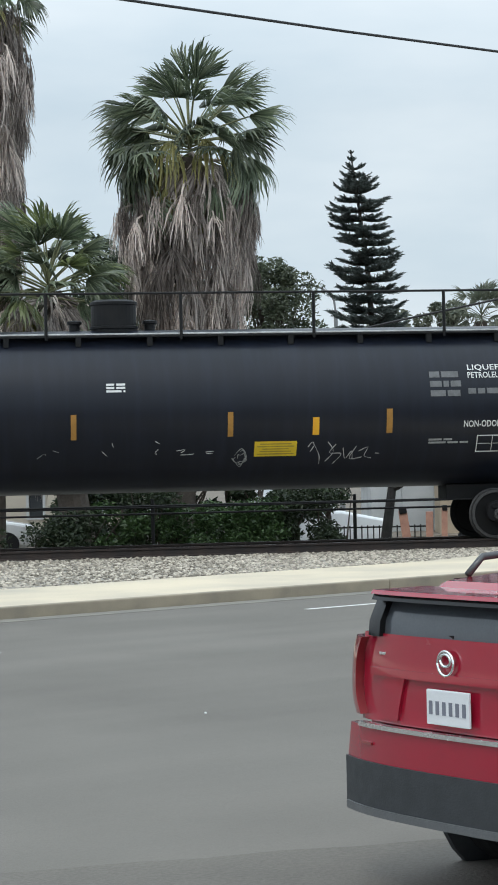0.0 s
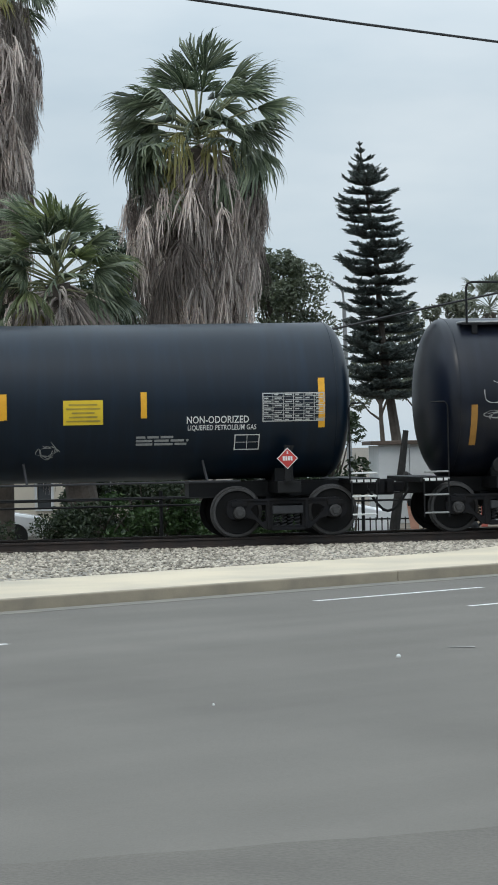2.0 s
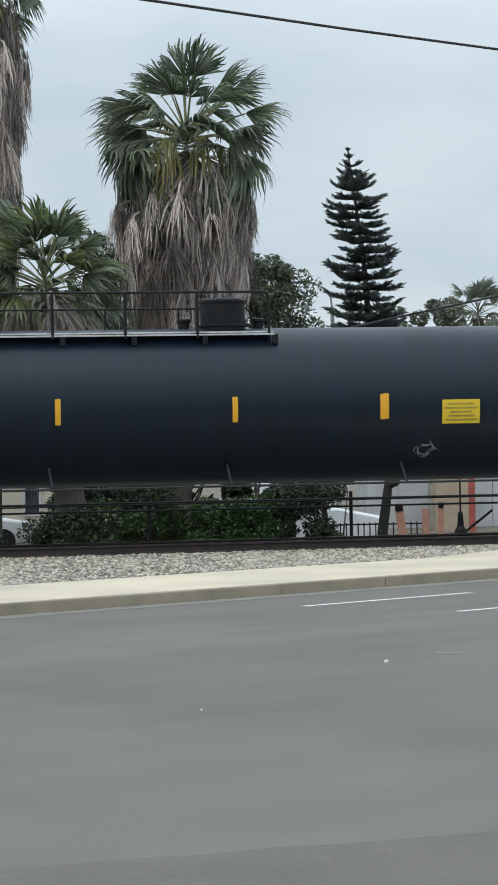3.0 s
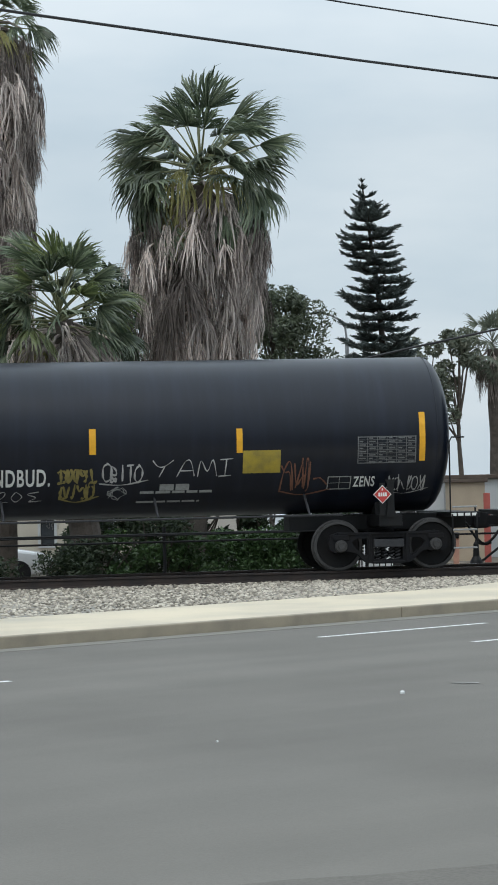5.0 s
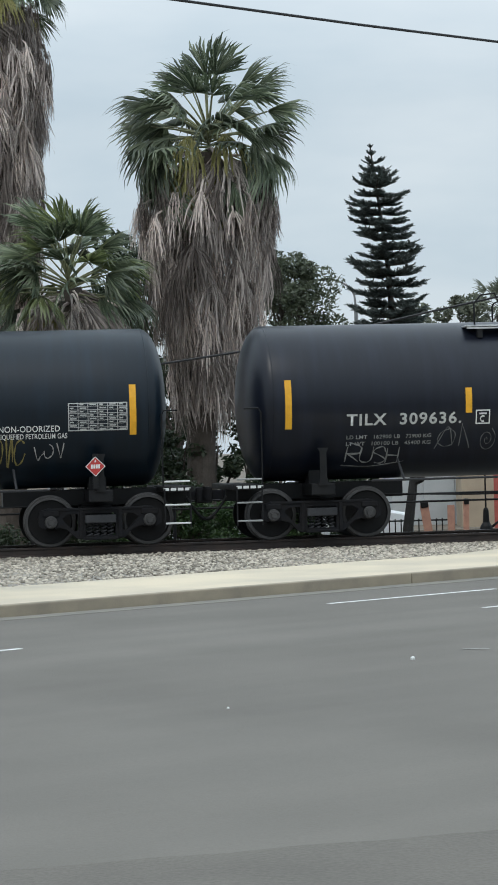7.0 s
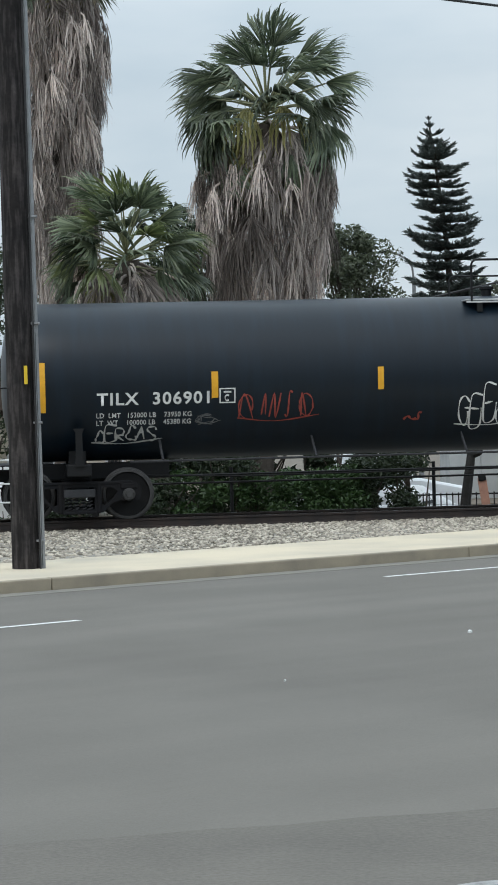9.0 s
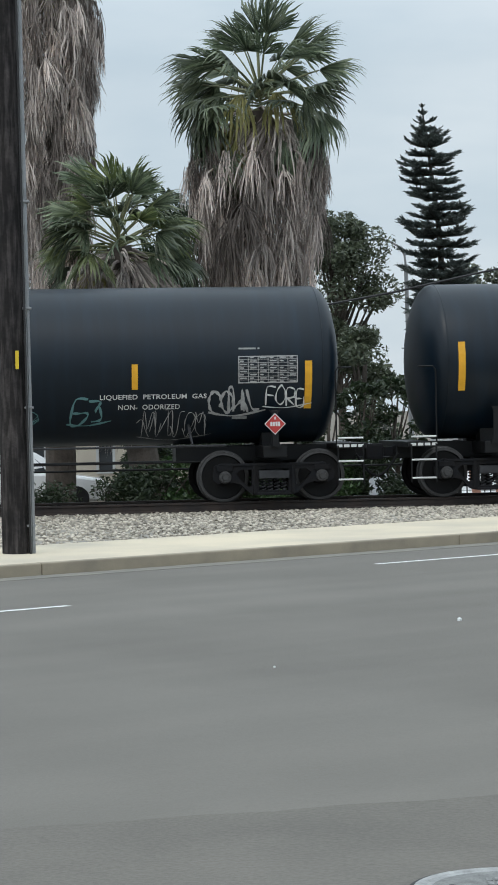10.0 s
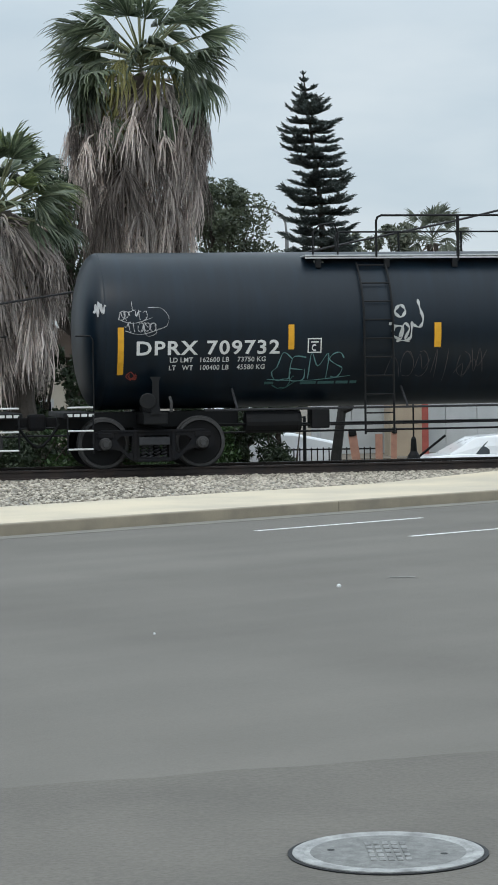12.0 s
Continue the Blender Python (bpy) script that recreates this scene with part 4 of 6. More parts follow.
strokes(CAR_C, 1.03, 2.08, 1.40, 1.60, CHALK, 0.018, ((0.0, 0.9), (0.04, 0.5), (0.14, 0.5)), ((0.15, 0.9), (0.14, 0.0)), ((0.25, 0.8), (0.36, 0.95), (0.36, 0.6), (0.24, 0.05), (0.42, 0.05)), ((0.55, 0.9), (0.48, 0.4), (0.56, 0.05), (0.66, 0.5), (0.56, 0.92)), ((0.95, 0.9), (0.75, 0.7), (0.9, 0.4), (0.78, 0.05), (1.0, 0.1)))
tag(CAR_C, -0.25, 0.58, 1.80, 2.22, 'SPOT', YELLOW, 0.055, 16)
graffiti(CAR_C, -0.16, 0.45, 1.48, 1.80, 3, YELLOW, 0.05, 17)
graffiti(CAR_C, 2.33, 3.07, 1.70, 1.97, 4, OLDYELLOW, 0.05, 18)
graffiti(CAR_C, 2.39, 3.01, 1.42, 1.70, 4, OLDYELLOW, 0.04, 19)
tag(CAR_C, 3.15, 3.87, 1.73, 2.02, 'OBITO', CHALK, 0.035, 20)
smudge(CAR_C, 3.22, 3.64, 1.36, 1.66, DIM, 21)
frame_mark(CAR_C, -2.00, -0.39, 1.44, 2.41, CHALK)
strokes(CAR_C, -1.46, -0.61, 1.62, 2.33, CHALK, 0.02, ((0.9, 0.85), (0.5, 1.0), (0.1, 0.7), (0.05, 0.3), (0.4, 0.0), (0.85, 0.15), (0.9, 0.45), (0.55, 0.45)))
lettering(CAR_C, -1.76, -1.36, 1.72, 1.95, '5G', WHITE)
graffiti(CAR_C, -0.41, 0.61, 1.90, 2.10, 2, CHALK, 0.015, 22)
reflector(CAR_C, -9.09, -8.97, 2.01, 2.90, AMBER)
reflector(CAR_C, -5.74, -5.62, 2.23, 2.69, AMBER)
reflector(CAR_C, -2.39, -2.28, 2.24, 2.69, AMBER)
lettering(CAR_C, -7.96, -5.82, 2.04, 2.26, 'TILX  309636.', OFFWHITE)
lettering(CAR_C, -7.95, -6.37, 1.80, 1.87, 'LD LMT   162900 LB   73900 KG', DIM)
lettering(CAR_C, -7.95, -6.37, 1.68, 1.75, 'LT WT   100100 LB   45400 KG', DIM)
tag(CAR_C, -7.94, -6.94, 1.36, 1.64, 'RUSH', DIM, 0.025, 23)
graffiti(CAR_C, -6.27, -5.58, 1.57, 1.99, 2, GREYBAR, 0.02, 24)
spiral(CAR_C, -5.48, -5.14, 1.51, 1.96, GREYBAR)
class_box(CAR_C, -5.55, -5.28, 2.02, 2.28)
tag(CAR_C, -4.39, -3.89, 1.37, 1.85, 'ENTA', CHALK, 0.02, 25)
tag(CAR_C, -3.85, -2.04, 1.47, 2.37, 'XHALT', CHALK, 0.02, 26)
graffiti(CAR_C, -3.10, -1.94, 1.61, 1.87, 2, GREYBAR, 0.02, 27)
reflector(CAR_D, -9.16, -9.03, 1.95, 2.84, AMBER)
reflector(CAR_D, -6.06, -5.94, 2.15, 2.62, AMBER)
lettering(CAR_D, -8.12, -6.10, 2.05, 2.28, 'TILX  306901', WHITE)
lettering(CAR_D, -8.13, -6.42, 1.83, 1.92, 'LD  LMT   153000 LB    73950 KG', WHITE)
lettering(CAR_D, -8.13, -6.43, 1.70, 1.79, 'LT  WT    100000 LB    45380 KG', WHITE)
class_box(CAR_D, -5.92, -5.63, 2.05, 2.32)
tag(CAR_D, -8.16, -7.06, 1.43, 1.67, 'CERCAS', OFFWHITE, 0.035, 28)
smudge(CAR_D, -6.39, -5.87, 1.64, 1.88, GREYBAR, 29)
reflector(CAR_D, -3.03, -2.92, 2.23, 2.64, AMBER)
reflector(CAR_D, -0.71, -0.60, 2.19, 2.65, AMBER)
graffiti(CAR_D, -5.59, -4.20, 1.75, 2.21, 5, REDSPRAY, 0.03, 30)
graffiti(CAR_D, -2.51, -2.18, 1.67, 1.79, 2, REDSPRAY, 0.04, 31)
tag(CAR_D, -1.53, -0.38, 1.60, 2.24, 'GEECK', WHITE, 0.035, 32)
graffiti(CAR_D, -0.30, 0.35, 1.62, 2.04, 3, REDSPRAY, 0.045, 33)
graffiti(CAR_D, 0.50, 0.93, 1.59, 1.73, 3, GREYBAR, 0.03, 34)
reflector(CAR_D, 9.00, 9.12, 1.99, 2.89, AMBER)
reflector(CAR_D, 5.66, 5.76, 2.19, 2.64, AMBER)
placard(CAR_D, 5.80, 6.48, 2.08, 2.52, SIGN)
lettering(CAR_D, 6.66, 7.75, 2.08, 2.19, 'NON-ODORIZED', WHITE)
lettering(CAR_D, 6.65, 7.88, 1.94, 2.05, 'LIQUEFIED PETROLEUM GAS', WHITE)
table(CAR_D, 7.90, 8.96, 2.08, 2.58, OFFWHITE)
bars(CAR_D, 5.46, 6.28, 1.68, 1.85, 2, DIM)
graffiti(CAR_D, 6.11, 7.12, 1.44, 2.02, 5, OLDYELLOW, 0.03, 35)
graffiti(CAR_D, 7.29, 7.80, 1.58, 1.88, 3, CHALK, 0.02, 36)
hazard(CAR_D, 8.18, 8.54, 1.26, 1.62)
reflector(CAR_E, -8.55, -8.44, 1.70, 2.55, AMBER)
reflector(CAR_E, -5.43, -5.32, 2.12, 2.57, AMBER)
reflector(CAR_E, -2.69, -2.56, 2.13, 2.58, AMBER)
lettering(CAR_E, -8.21, -5.59, 2.04, 2.30, 'DPRX 709732', WHITE)
lettering(CAR_E, -7.60, -5.84, 1.91, 2.00, 'LD LMT   162600 LB    73750 KG', WHITE)
lettering(CAR_E, -7.61, -5.85, 1.77, 1.86, 'LT   WT   100400 LB    45580 KG', WHITE)
class_box(CAR_E, -5.07, -4.81, 2.05, 2.32)
tag(CAR_E, -5.73, -4.35, 1.61, 2.08, 'CEMS', TEAL, 0.022, 37)
bars(CAR_E, -5.15, -4.09, 1.47, 1.55, 1, DARKTEAL)
bars(CAR_E, -5.82, -5.65, 1.48, 1.55, 1, DARKTEAL)
graffiti(CAR_E, -5.62, -5.15, 1.39, 1.62, 1, DARKTEAL, 0.02, 38)
graffiti(CAR_E, -8.52, -8.02, 2.66, 2.86, 5, CHALK, 0.016, 39)
graffiti(CAR_E, -8.42, -7.86, 2.46, 2.64, 5, CHALK, 0.016, 51)
strokes(CAR_E, -8.30, -7.62, 2.38, 3.02, CHALK, 0.010, ((0.02, 1.0), (0.04, 0.72)), ((0.45, 0.82), (0.80, 0.80), (1.0, 0.55), (0.92, 0.28), (0.62, 0.20)), ((0.30, 0.28), (0.42, 0.02), (0.66, 0.10), (0.62, 0.32)))
smudge(CAR_E, -8.41, -8.17, 1.58, 1.78, REDSPRAY, 40)
graffiti(CAR_E, -8.98, -8.76, 2.74, 3.02, 3, CHALK, 0.035, 41)
loop_mark(CAR_E, -3.55, -2.89, 2.24, 3.01, OFFWHITE)
graffiti(CAR_E, -3.56, -1.73, 1.53, 2.09, 7, DARKBAR, 0.012, 42)
graffiti(CAR_E, -4.78, -4.61, 3.68, 3.76, 1, WHITE, 0.03, 43)
reflector(CAR_E, 8.43, 8.56, 1.68, 2.54, AMBER)
reflector(CAR_E, 5.30, 5.41, 2.07, 2.52, AMBER)
reflector(CAR_E, 2.60, 2.70, 2.05, 2.51, AMBER)
lettering(CAR_E, 4.73, 6.65, 1.88, 1.98, 'LIQUEFIED  PETROLEUM  GAS', WHITE)
lettering(CAR_E, 5.06, 6.17, 1.71, 1.80, 'NON-  ODORIZED', WHITE)
table(CAR_E, 7.22, 8.30, 2.15, 2.64, CHALK)
bars(CAR_E, 7.23, 7.61, 2.75, 2.80, 1, DIM)
tag(CAR_E, 7.72, 8.45, 1.76, 2.10, 'FORE', WHITE, 0.03, 44)
graffiti(CAR_E, 6.69, 7.63, 1.61, 2.04, 4, CHALK, 0.05, 45)
tag(CAR_E, 2.12, 3.26, 1.63, 2.11, 'COTTS', TEAL, 0.035, 46)
smudge(CAR_E, 3.33, 3.68, 1.44, 1.75, TEAL, 47)
tag(CAR_E, 4.19, 4.82, 1.50, 1.93, '63', TEAL, 0.045, 48)
graffiti(CAR_E, 5.43, 6.68, 1.19, 1.69, 6, CHALK, 0.014, 49)
bars(CAR_E, 7.13, 7.40, 1.50, 1.57, 1, DIM)
hazard(CAR_E, 7.67, 8.06, 1.21, 1.61)
placard(CAR_E, 1.08, 1.78, 2.09, 2.52, SIGN)
reflector(CAR_E, -0.04, 0.06, 2.07, 2.52, AMBER)
bars(CAR_E, 1.09, 1.80, 1.78, 1.95, 3, DIM)
graffiti(CAR_E, 0.15, 0.77, 1.83, 2.03, 4, CHALK, 0.018, 50)
bars(CAR_E, -0.38, 0.12, 1.74, 1.96, 2, DIM)

# ---- plants ----
GREEN = leaf_material("palm_green", (0.055, 0.080, 0.046), (0.215, 0.252, 0.158), 0.38, 0.35, 0.45)
FRESH = leaf_material("fresh_palm_leaf", (0.075, 0.10, 0.042), (0.21, 0.245, 0.10), 0.4, 0.4, 0.3)
OLIVE = leaf_material("yellowing_palm_leaf", (0.24, 0.23, 0.08), (0.42, 0.38, 0.15), 0.6, 0.4)
DEAD = leaf_material("dead_palm_leaf", (0.33, 0.28, 0.255), (0.80, 0.715, 0.665), 0.85, scatter=0.45)
# dead leaf darkened so that shade in the skirt's gaps sits in its colour
DEADDARK = leaf_material("old_dead_palm_leaf", (0.12, 0.098, 0.088), (0.44, 0.38, 0.345), 0.9, scatter=0.5)
STALK = material("palm_stalk", (0.17, 0.18, 0.09), 0.6, vary=0.2, grain=5)
BARK = material("grey_bark", (0.085, 0.07, 0.058), 0.95, vary=0.35, grain=5, fine=25, bump=0.9)
NEEDLE = leaf_material("pine_needles", (0.060, 0.078, 0.074), (0.165, 0.192, 0.18), 0.6, scatter=0.25)
LEAF = leaf_material("broad_leaves", (0.04, 0.055, 0.034), (0.12, 0.14, 0.085), 0.5)
HEDGE = leaf_material("hedge_leaves", (0.025, 0.055, 0.02), (0.07, 0.13, 0.04), 0.5)
DARKLEAF = leaf_material("dark_shrub_leaves", (0.015, 0.028, 0.014), (0.045, 0.065, 0.03), 0.55)
# distance haze is put into this paler, greyer leaf colour
HAZYLEAF = leaf_material("grey_green_leaves", (0.10, 0.12, 0.09), (0.17, 0.18, 0.13), 0.7)


def fan_mesh(stalk, blade, droop, seed, segs=30, spread=170, fold=0.35, mats=None):
    """A fan palm leaf: a stalk along x, then a pleated blade folded along its rib, with free, hanging, frayed tips."""
    rnd = random.Random(seed)
    bm = bmesh.new()
    pts = [(stalk * k / 5, 0, -0.10 * stalk * (k / 5) ** 2) for k in range(6)]
    tube(bm, pts, [0.030 - 0.003 * k for k in range(6)], 5)
    for f in bm.faces:
        f.material_index = 1
    base = Vector(pts[-1])

    def spot(a, r, hang=0.0):
        q = radians(a)
        x, y = r * math.cos(q), r * math.sin(q)
        z = -droop * (r / blade) ** 2.4 * blade - fold * abs(y) - hang
        pull = 1.0 - 0.25 * min(1.0, droop) * (r / blade) ** 2
        return base + Vector((x * pull, y * pull, z))
    step = spread / segs
    for k in range(segs):
        c = -spread / 2 + step * (k + 0.5)
        if rnd.random() < 0.06:
            continue
        length = blade * (1.0 - 0.22 * (abs(c) / (spread / 2)) ** 2) * rnd.uniform(0.86, 1.1)
        tip = c + rnd.uniform(-4, 4)
        j = rnd.uniform(0.58, 0.72) * length
        rows = [[bm.verts.new(spot(c + step * e * w, r, -l)) for e, l in ((-0.5, 0.0), (0.0, 0.022), (0.5, 0.0))] for r, w in ((0.04, 1.0), (0.3 * length, 1.0), (j, 0.96))]
        hang = rnd.uniform(0.02, 0.20) * length
        for r, h, w in ((0.80, 0.18, 0.026), (0.92, 0.55, 0.014)):
            mid = spot(tip + rnd.uniform(-2, 2), r * length, hang * h)
            side = Vector((-math.sin(radians(c)), math.cos(radians(c)), 0)) * w
            rows.append([bm.verts.new(mid - side), bm.verts.new(mid + Vector((0, 0, 0.006))), bm.verts.new(mid + side)])
        for p, q in zip(rows, rows[1:]):
            bm.faces.new((p[0], p[1], q[1], q[0]))
            bm.faces.new((p[1], p[2], q[2], q[1]))
        e = bm.verts.new(spot(tip + rnd.uniform(-4, 4), length, hang * rnd.uniform(1.0, 1.6)))
        bm.faces.new((rows[-1][0], rows[-1][1], e))
        bm.faces.new((rows[-1][1], rows[-1][2], e))
        if k % 3 == 0:
            # a loose thread from the edge of the leaf
            p = spot(c + 0.5 * step, j)
            g = p + Vector((rnd.uniform(0.05, 0.2), rnd.uniform(-0.1, 0.1), rnd.uniform(-0.45, -0.15)))
            bm.faces.new([bm.verts.new(v) for v in (p, p + Vector((0.01, 0.008, 0)), g)])
    me = bpy.data.meshes.new("frond")
    bm.to_mesh(me)
    bm.free()
    for m in mats or (GREEN, STALK):
        me.materials.append(m)
    return me


def dead_mesh(length, seed, mats, width=1.0):
    """A dead frond: its stalk bends out, its shrivelled blade hangs in curled strips."""
    rnd = random.Random(seed)
    bm = bmesh.new()
    out = 0.45
    tube(bm, [(0, 0, 0.05), (out * 0.5, 0, 0.0), (out, 0, -0.16), (out * 1.12, 0, -0.42)], [0.03, 0.026, 0.022, 0.018], 5)
    for k in range(28):
        a = rnd.uniform(-1, 1)
        w = rnd.uniform(0.007, 0.024)
        start = Vector((out * 1.06 + rnd.uniform(-0.05, 0.05), a * 0.05, -0.24 - rnd.uniform(0, 0.12)))
        l = length * rnd.uniform(0.55, 1.08) * (1.0 - 0.25 * abs(a))
        bend = rnd.uniform(-0.10, 0.10)
        prev = None
        for i in range(5):
            q = i / 4
            p = start + Vector((0.05 * math.sin(q * 3 + k) + 0.05 * q * rnd.uniform(-1, 1), a * 0.24 * width * q ** 0.6 + bend * q * q + rnd.uniform(-0.015, 0.015), -l * q))
            ww = w * (0.55 + 0.9 * q - 1.38 * q ** 3)
            turn = k * 0.7 + q * 1.5
            s = Vector((math.sin(turn) * 0.6, math.cos(turn), 0)) * ww
            ridge = p + Vector((math.cos(turn), -0.6 * math.sin(turn), 0)) * ww * 0.5
            cur = (bm.verts.new(p - s), bm.verts.new(ridge), bm.verts.new(p + s))
            if prev:
                bm.faces.new((prev[0], prev[1], cur[1], cur[0]))
                bm.faces.new((prev[1], prev[2], cur[2], cur[1]))
            prev = cur
    me = bpy.data.meshes.new("dead_frond")
    bm.to_mesh(me)
    bm.free()
    me.materials.append(mats)
    return me


FANS = [fan_mesh(1.24, 0.90, d, s, 30, w, f) for d, s, w, f in ((0.08, 1, 140, 0.35), (0.20, 2, 165, 0.45), (0.42, 3, 175, 0.55), (0.75, 4, 175, 0.75), (0.14, 7, 150, 0.25), (0.30, 8, 170, 0.6))]
FRESHFANS = [fan_mesh(1.1, 0.9, d, s, 26, w, f, mats=(FRESH, STALK)) for d, s, w, f in ((0.15, 21, 150, 0.4), (0.5, 22, 160, 0.6))]
HAZYFANS = [fan_mesh(1.2, 0.95, d, s, 24, 190, 0.3, mats=(HAZYLEAF, HAZYLEAF)) for d, s in ((0.15, 11), (0.4, 12), (0.6, 13), (0.8, 14))]
OLDFANS = [fan_mesh(0.85, 0.95, d, s, 18, 120, 0.6, mats=(m, STALK)) for d, s, m in ((0.75, 5, OLIVE), (0.95, 6, OLIVE), (1.05, 9, DEADDARK))]
DEADS = [dead_mesh(l, s, m, w) for l, s, m, w in ((1.15, 1, DEAD, 1.3), (1.35, 2, DEAD, 0.9), (0.95, 3, DEADDARK, 1.5), (1.25, 4, DEADDARK, 1.0), (1.05, 5, DEAD, 1.1), (1.45, 6, DEADDARK, 0.8))]


def palm(base, heart, skirt, live=46, dead=210, size=1.0, seed=1, label="", low=2.0, far=False, main=(), top=84, old_share=0.7, fresh=0.0):
    """skirt: radius of the dead thatch near the crown and at its foot; low: the height of its foot;
    main: where the blades of the largest fronds stand from the heart, across, towards the back and up."""
    rnd = random.Random(seed)
    base, heart = Vector(base), Vector(heart)
    tree = thing("fan_palm", label, "palm tree", Matrix.Translation(base), "fan palms beside the track")
    up = heart - base
    bm = bmesh.new()
    n = 16
    tube(bm, [up * (k / n * 0.965) + Vector((0.03 * math.sin(k), 0.03 * math.cos(k * 1.7), 0)) for k in range(n + 1)], [0.36 - 0.08 * k / n for k in range(n + 1)], 14)
    part("trunk", bm, BARK, tree, "grey ringed trunk")
    fans, old = (HAZYFANS, HAZYFANS) if far else (FANS, OLDFANS)
    for k, (x, y, z) in enumerate(main):
        d = Vector((x, y, z))
        el, az = math.degrees(math.asin(z / d.length)), math.degrees(math.atan2(y, x))
        sc = d.length / 1.63
        me = fans[(0, 4)[k % 2] if el > 40 else (1, 5)[k % 2] if el > 5 else 2 if el > -20 else 3]
        if z < 0 and y < -0.6 and abs(x) < 1.0:
            me = old[k % 2]
        m = Matrix.Translation(up + Vector((0, 0, 0.05))) @ Matrix.Rotation(radians(az), 4, "Z") @ Matrix.Rotation(radians(-el - 8), 4, "Y") @ Matrix.Rotation(radians(rnd.uniform(-25, 25)), 4, "X")
        sub("frond", me, tree, m @ Matrix.Diagonal((sc, sc, sc, 1)), "green fan-shaped frond" if k < 1 else "")
    for k in range(live):
        q = k / (live - 1)
        el = top - 104 * q ** 0.80 + rnd.uniform(-12, 12)
        az = k * 137.5 + rnd.uniform(-12, 12)
        me = fans[0 if el > 45 else 1 if el > 10 else 2 if el > -15 else 3]
        me = old[k % len(old)] if el < -4 and rnd.random() < 0.4 else me
        me = FRESHFANS[k % 2] if rnd.random() < fresh else me
        sc = size * rnd.uniform(0.78, 1.10) * (0.92 + 0.12 * math.cos(radians(el)))
        m = Matrix.Translation(up + Vector((0, 0, 0.12 - 0.55 * q))) @ Matrix.Rotation(radians(az), 4, "Z") @ Matrix.Rotation(radians(-el), 4, "Y") @ Matrix.Rotation(radians(rnd.uniform(-40, 40)), 4, "X")
        sub("frond", me, tree, m @ Matrix.Diagonal((sc, sc, sc, 1)), "green fan-shaped frond" if k < 1 and not main else "")
    for k in range(max(8, int(live * old_share))):
        m = Matrix.Translation(up + Vector((0, 0, -0.30 - rnd.uniform(0, 0.8)))) @ Matrix.Rotation(radians(k * 137.5 + 60), 4, "Z") @ Matrix.Rotation(radians(rnd.uniform(15, 70)), 4, "Y") @ Matrix.Rotation(radians(rnd.uniform(-50, 50)), 4, "X")
        sc = size * rnd.uniform(0.7, 1.0)
        sub("frond", old[k % len(old)], tree, m @ Matrix.Diagonal((sc, sc, sc, 1)), "yellowing frond" if k < 1 else "")
    drop = heart.z - 0.30 - low
    for k in range(dead):
        q = k / (dead - 1)
        z = heart.z - 0.30 - drop * q
        p = up * ((z - base.z) / up.z)
        r = (skirt[0] + (skirt[1] - skirt[0]) * q) * min(1.0, 0.55 + 2.6 * q)
        r *= rnd.choice((0.60, 0.74, 0.90, 0.97, 1.05)) * rnd.uniform(0.93, 1.07)
        az = radians(k * 137.5 + rnd.uniform(-15, 15))
        sc = rnd.uniform(0.8, 1.35) * (0.8 + 0.25 * size)
        tilt = rnd.uniform(-6, 14) * (1 - 0.5 * q) - 4 * q
        m = Matrix.Translation(Vector((p.x, p.y, z - base.z)) + Vector((math.cos(az), math.sin(az), 0)) * max(0.05, r - 0.5 * sc)) @ Matrix.Rotation(az, 4, "Z") @ Matrix.Rotation(radians(-tilt), 4, "Y") @ Matrix.Rotation(radians(rnd.uniform(-9, 9)), 4, "X")
        sub("dead_frond", DEADS[(k * 7 + rnd.randint(0, 3)) % 6], tree, m @ Matrix.Diagonal((sc, sc, sc, 1)), "dry grey-brown hanging frond" if k < 1 else "")
    return tree


GROUND_Z = -0.34
palm((-1.4, 53, GROUND_Z), (-0.93, 53, 9.33), (1.86, 0.70), 34, 299, 0.98, 3, "tall fan palm with a thick skirt of dead fronds", low=4.1, top=62,
     main=[(-0.6, 0.5, 1.55), (0.3, -0.3, 1.80), (1.05, 0.4, 1.50), (1.45, -0.2, 1.25), (1.85, -0.1, 0.62), (-1.62, -0.4, 0.80), (-1.80, 0.2, 0.28), (-1.72, -0.5, -0.30),
           (-1.45, 0.4, -0.85), (-0.85, -1.3, 0.75), (0.65, -1.4, 0.80), (-0.75, -1.5, -0.30), (1.40, -0.9, -0.20), (1.70, 0.1, -0.60), (0.60, -1.5, -0.25), (-0.15, 0.9, 1.45),
           (-1.2, -1.0, -0.55), (0.8, 1.2, 0.9), (-0.9, 1.2, 0.8), (-1.3, 0.9, 0.4), (0.2, -1.6, 0.2), (-0.3, -1.2, 1.1), (0.05, 0.1, 1.85), (-1.5, -0.7, -0.7), (1.5, -0.5, -0.85)])
palm((-5.6, 51, GROUND_Z), (-5.45, 51, 12.80), (1.04, 0.62), 40, 299, 0.64, 5, "very tall fan palm with a long shaggy skirt", low=5.6)
palm((-3.4, 49, GROUND_Z), (-4.0, 49, 5.80), (1.30, 0.72), 50, 220, 0.92, 8, "short fan palm with dead fronds round its trunk", low=3.1, old_share=0.5, fresh=0.25)


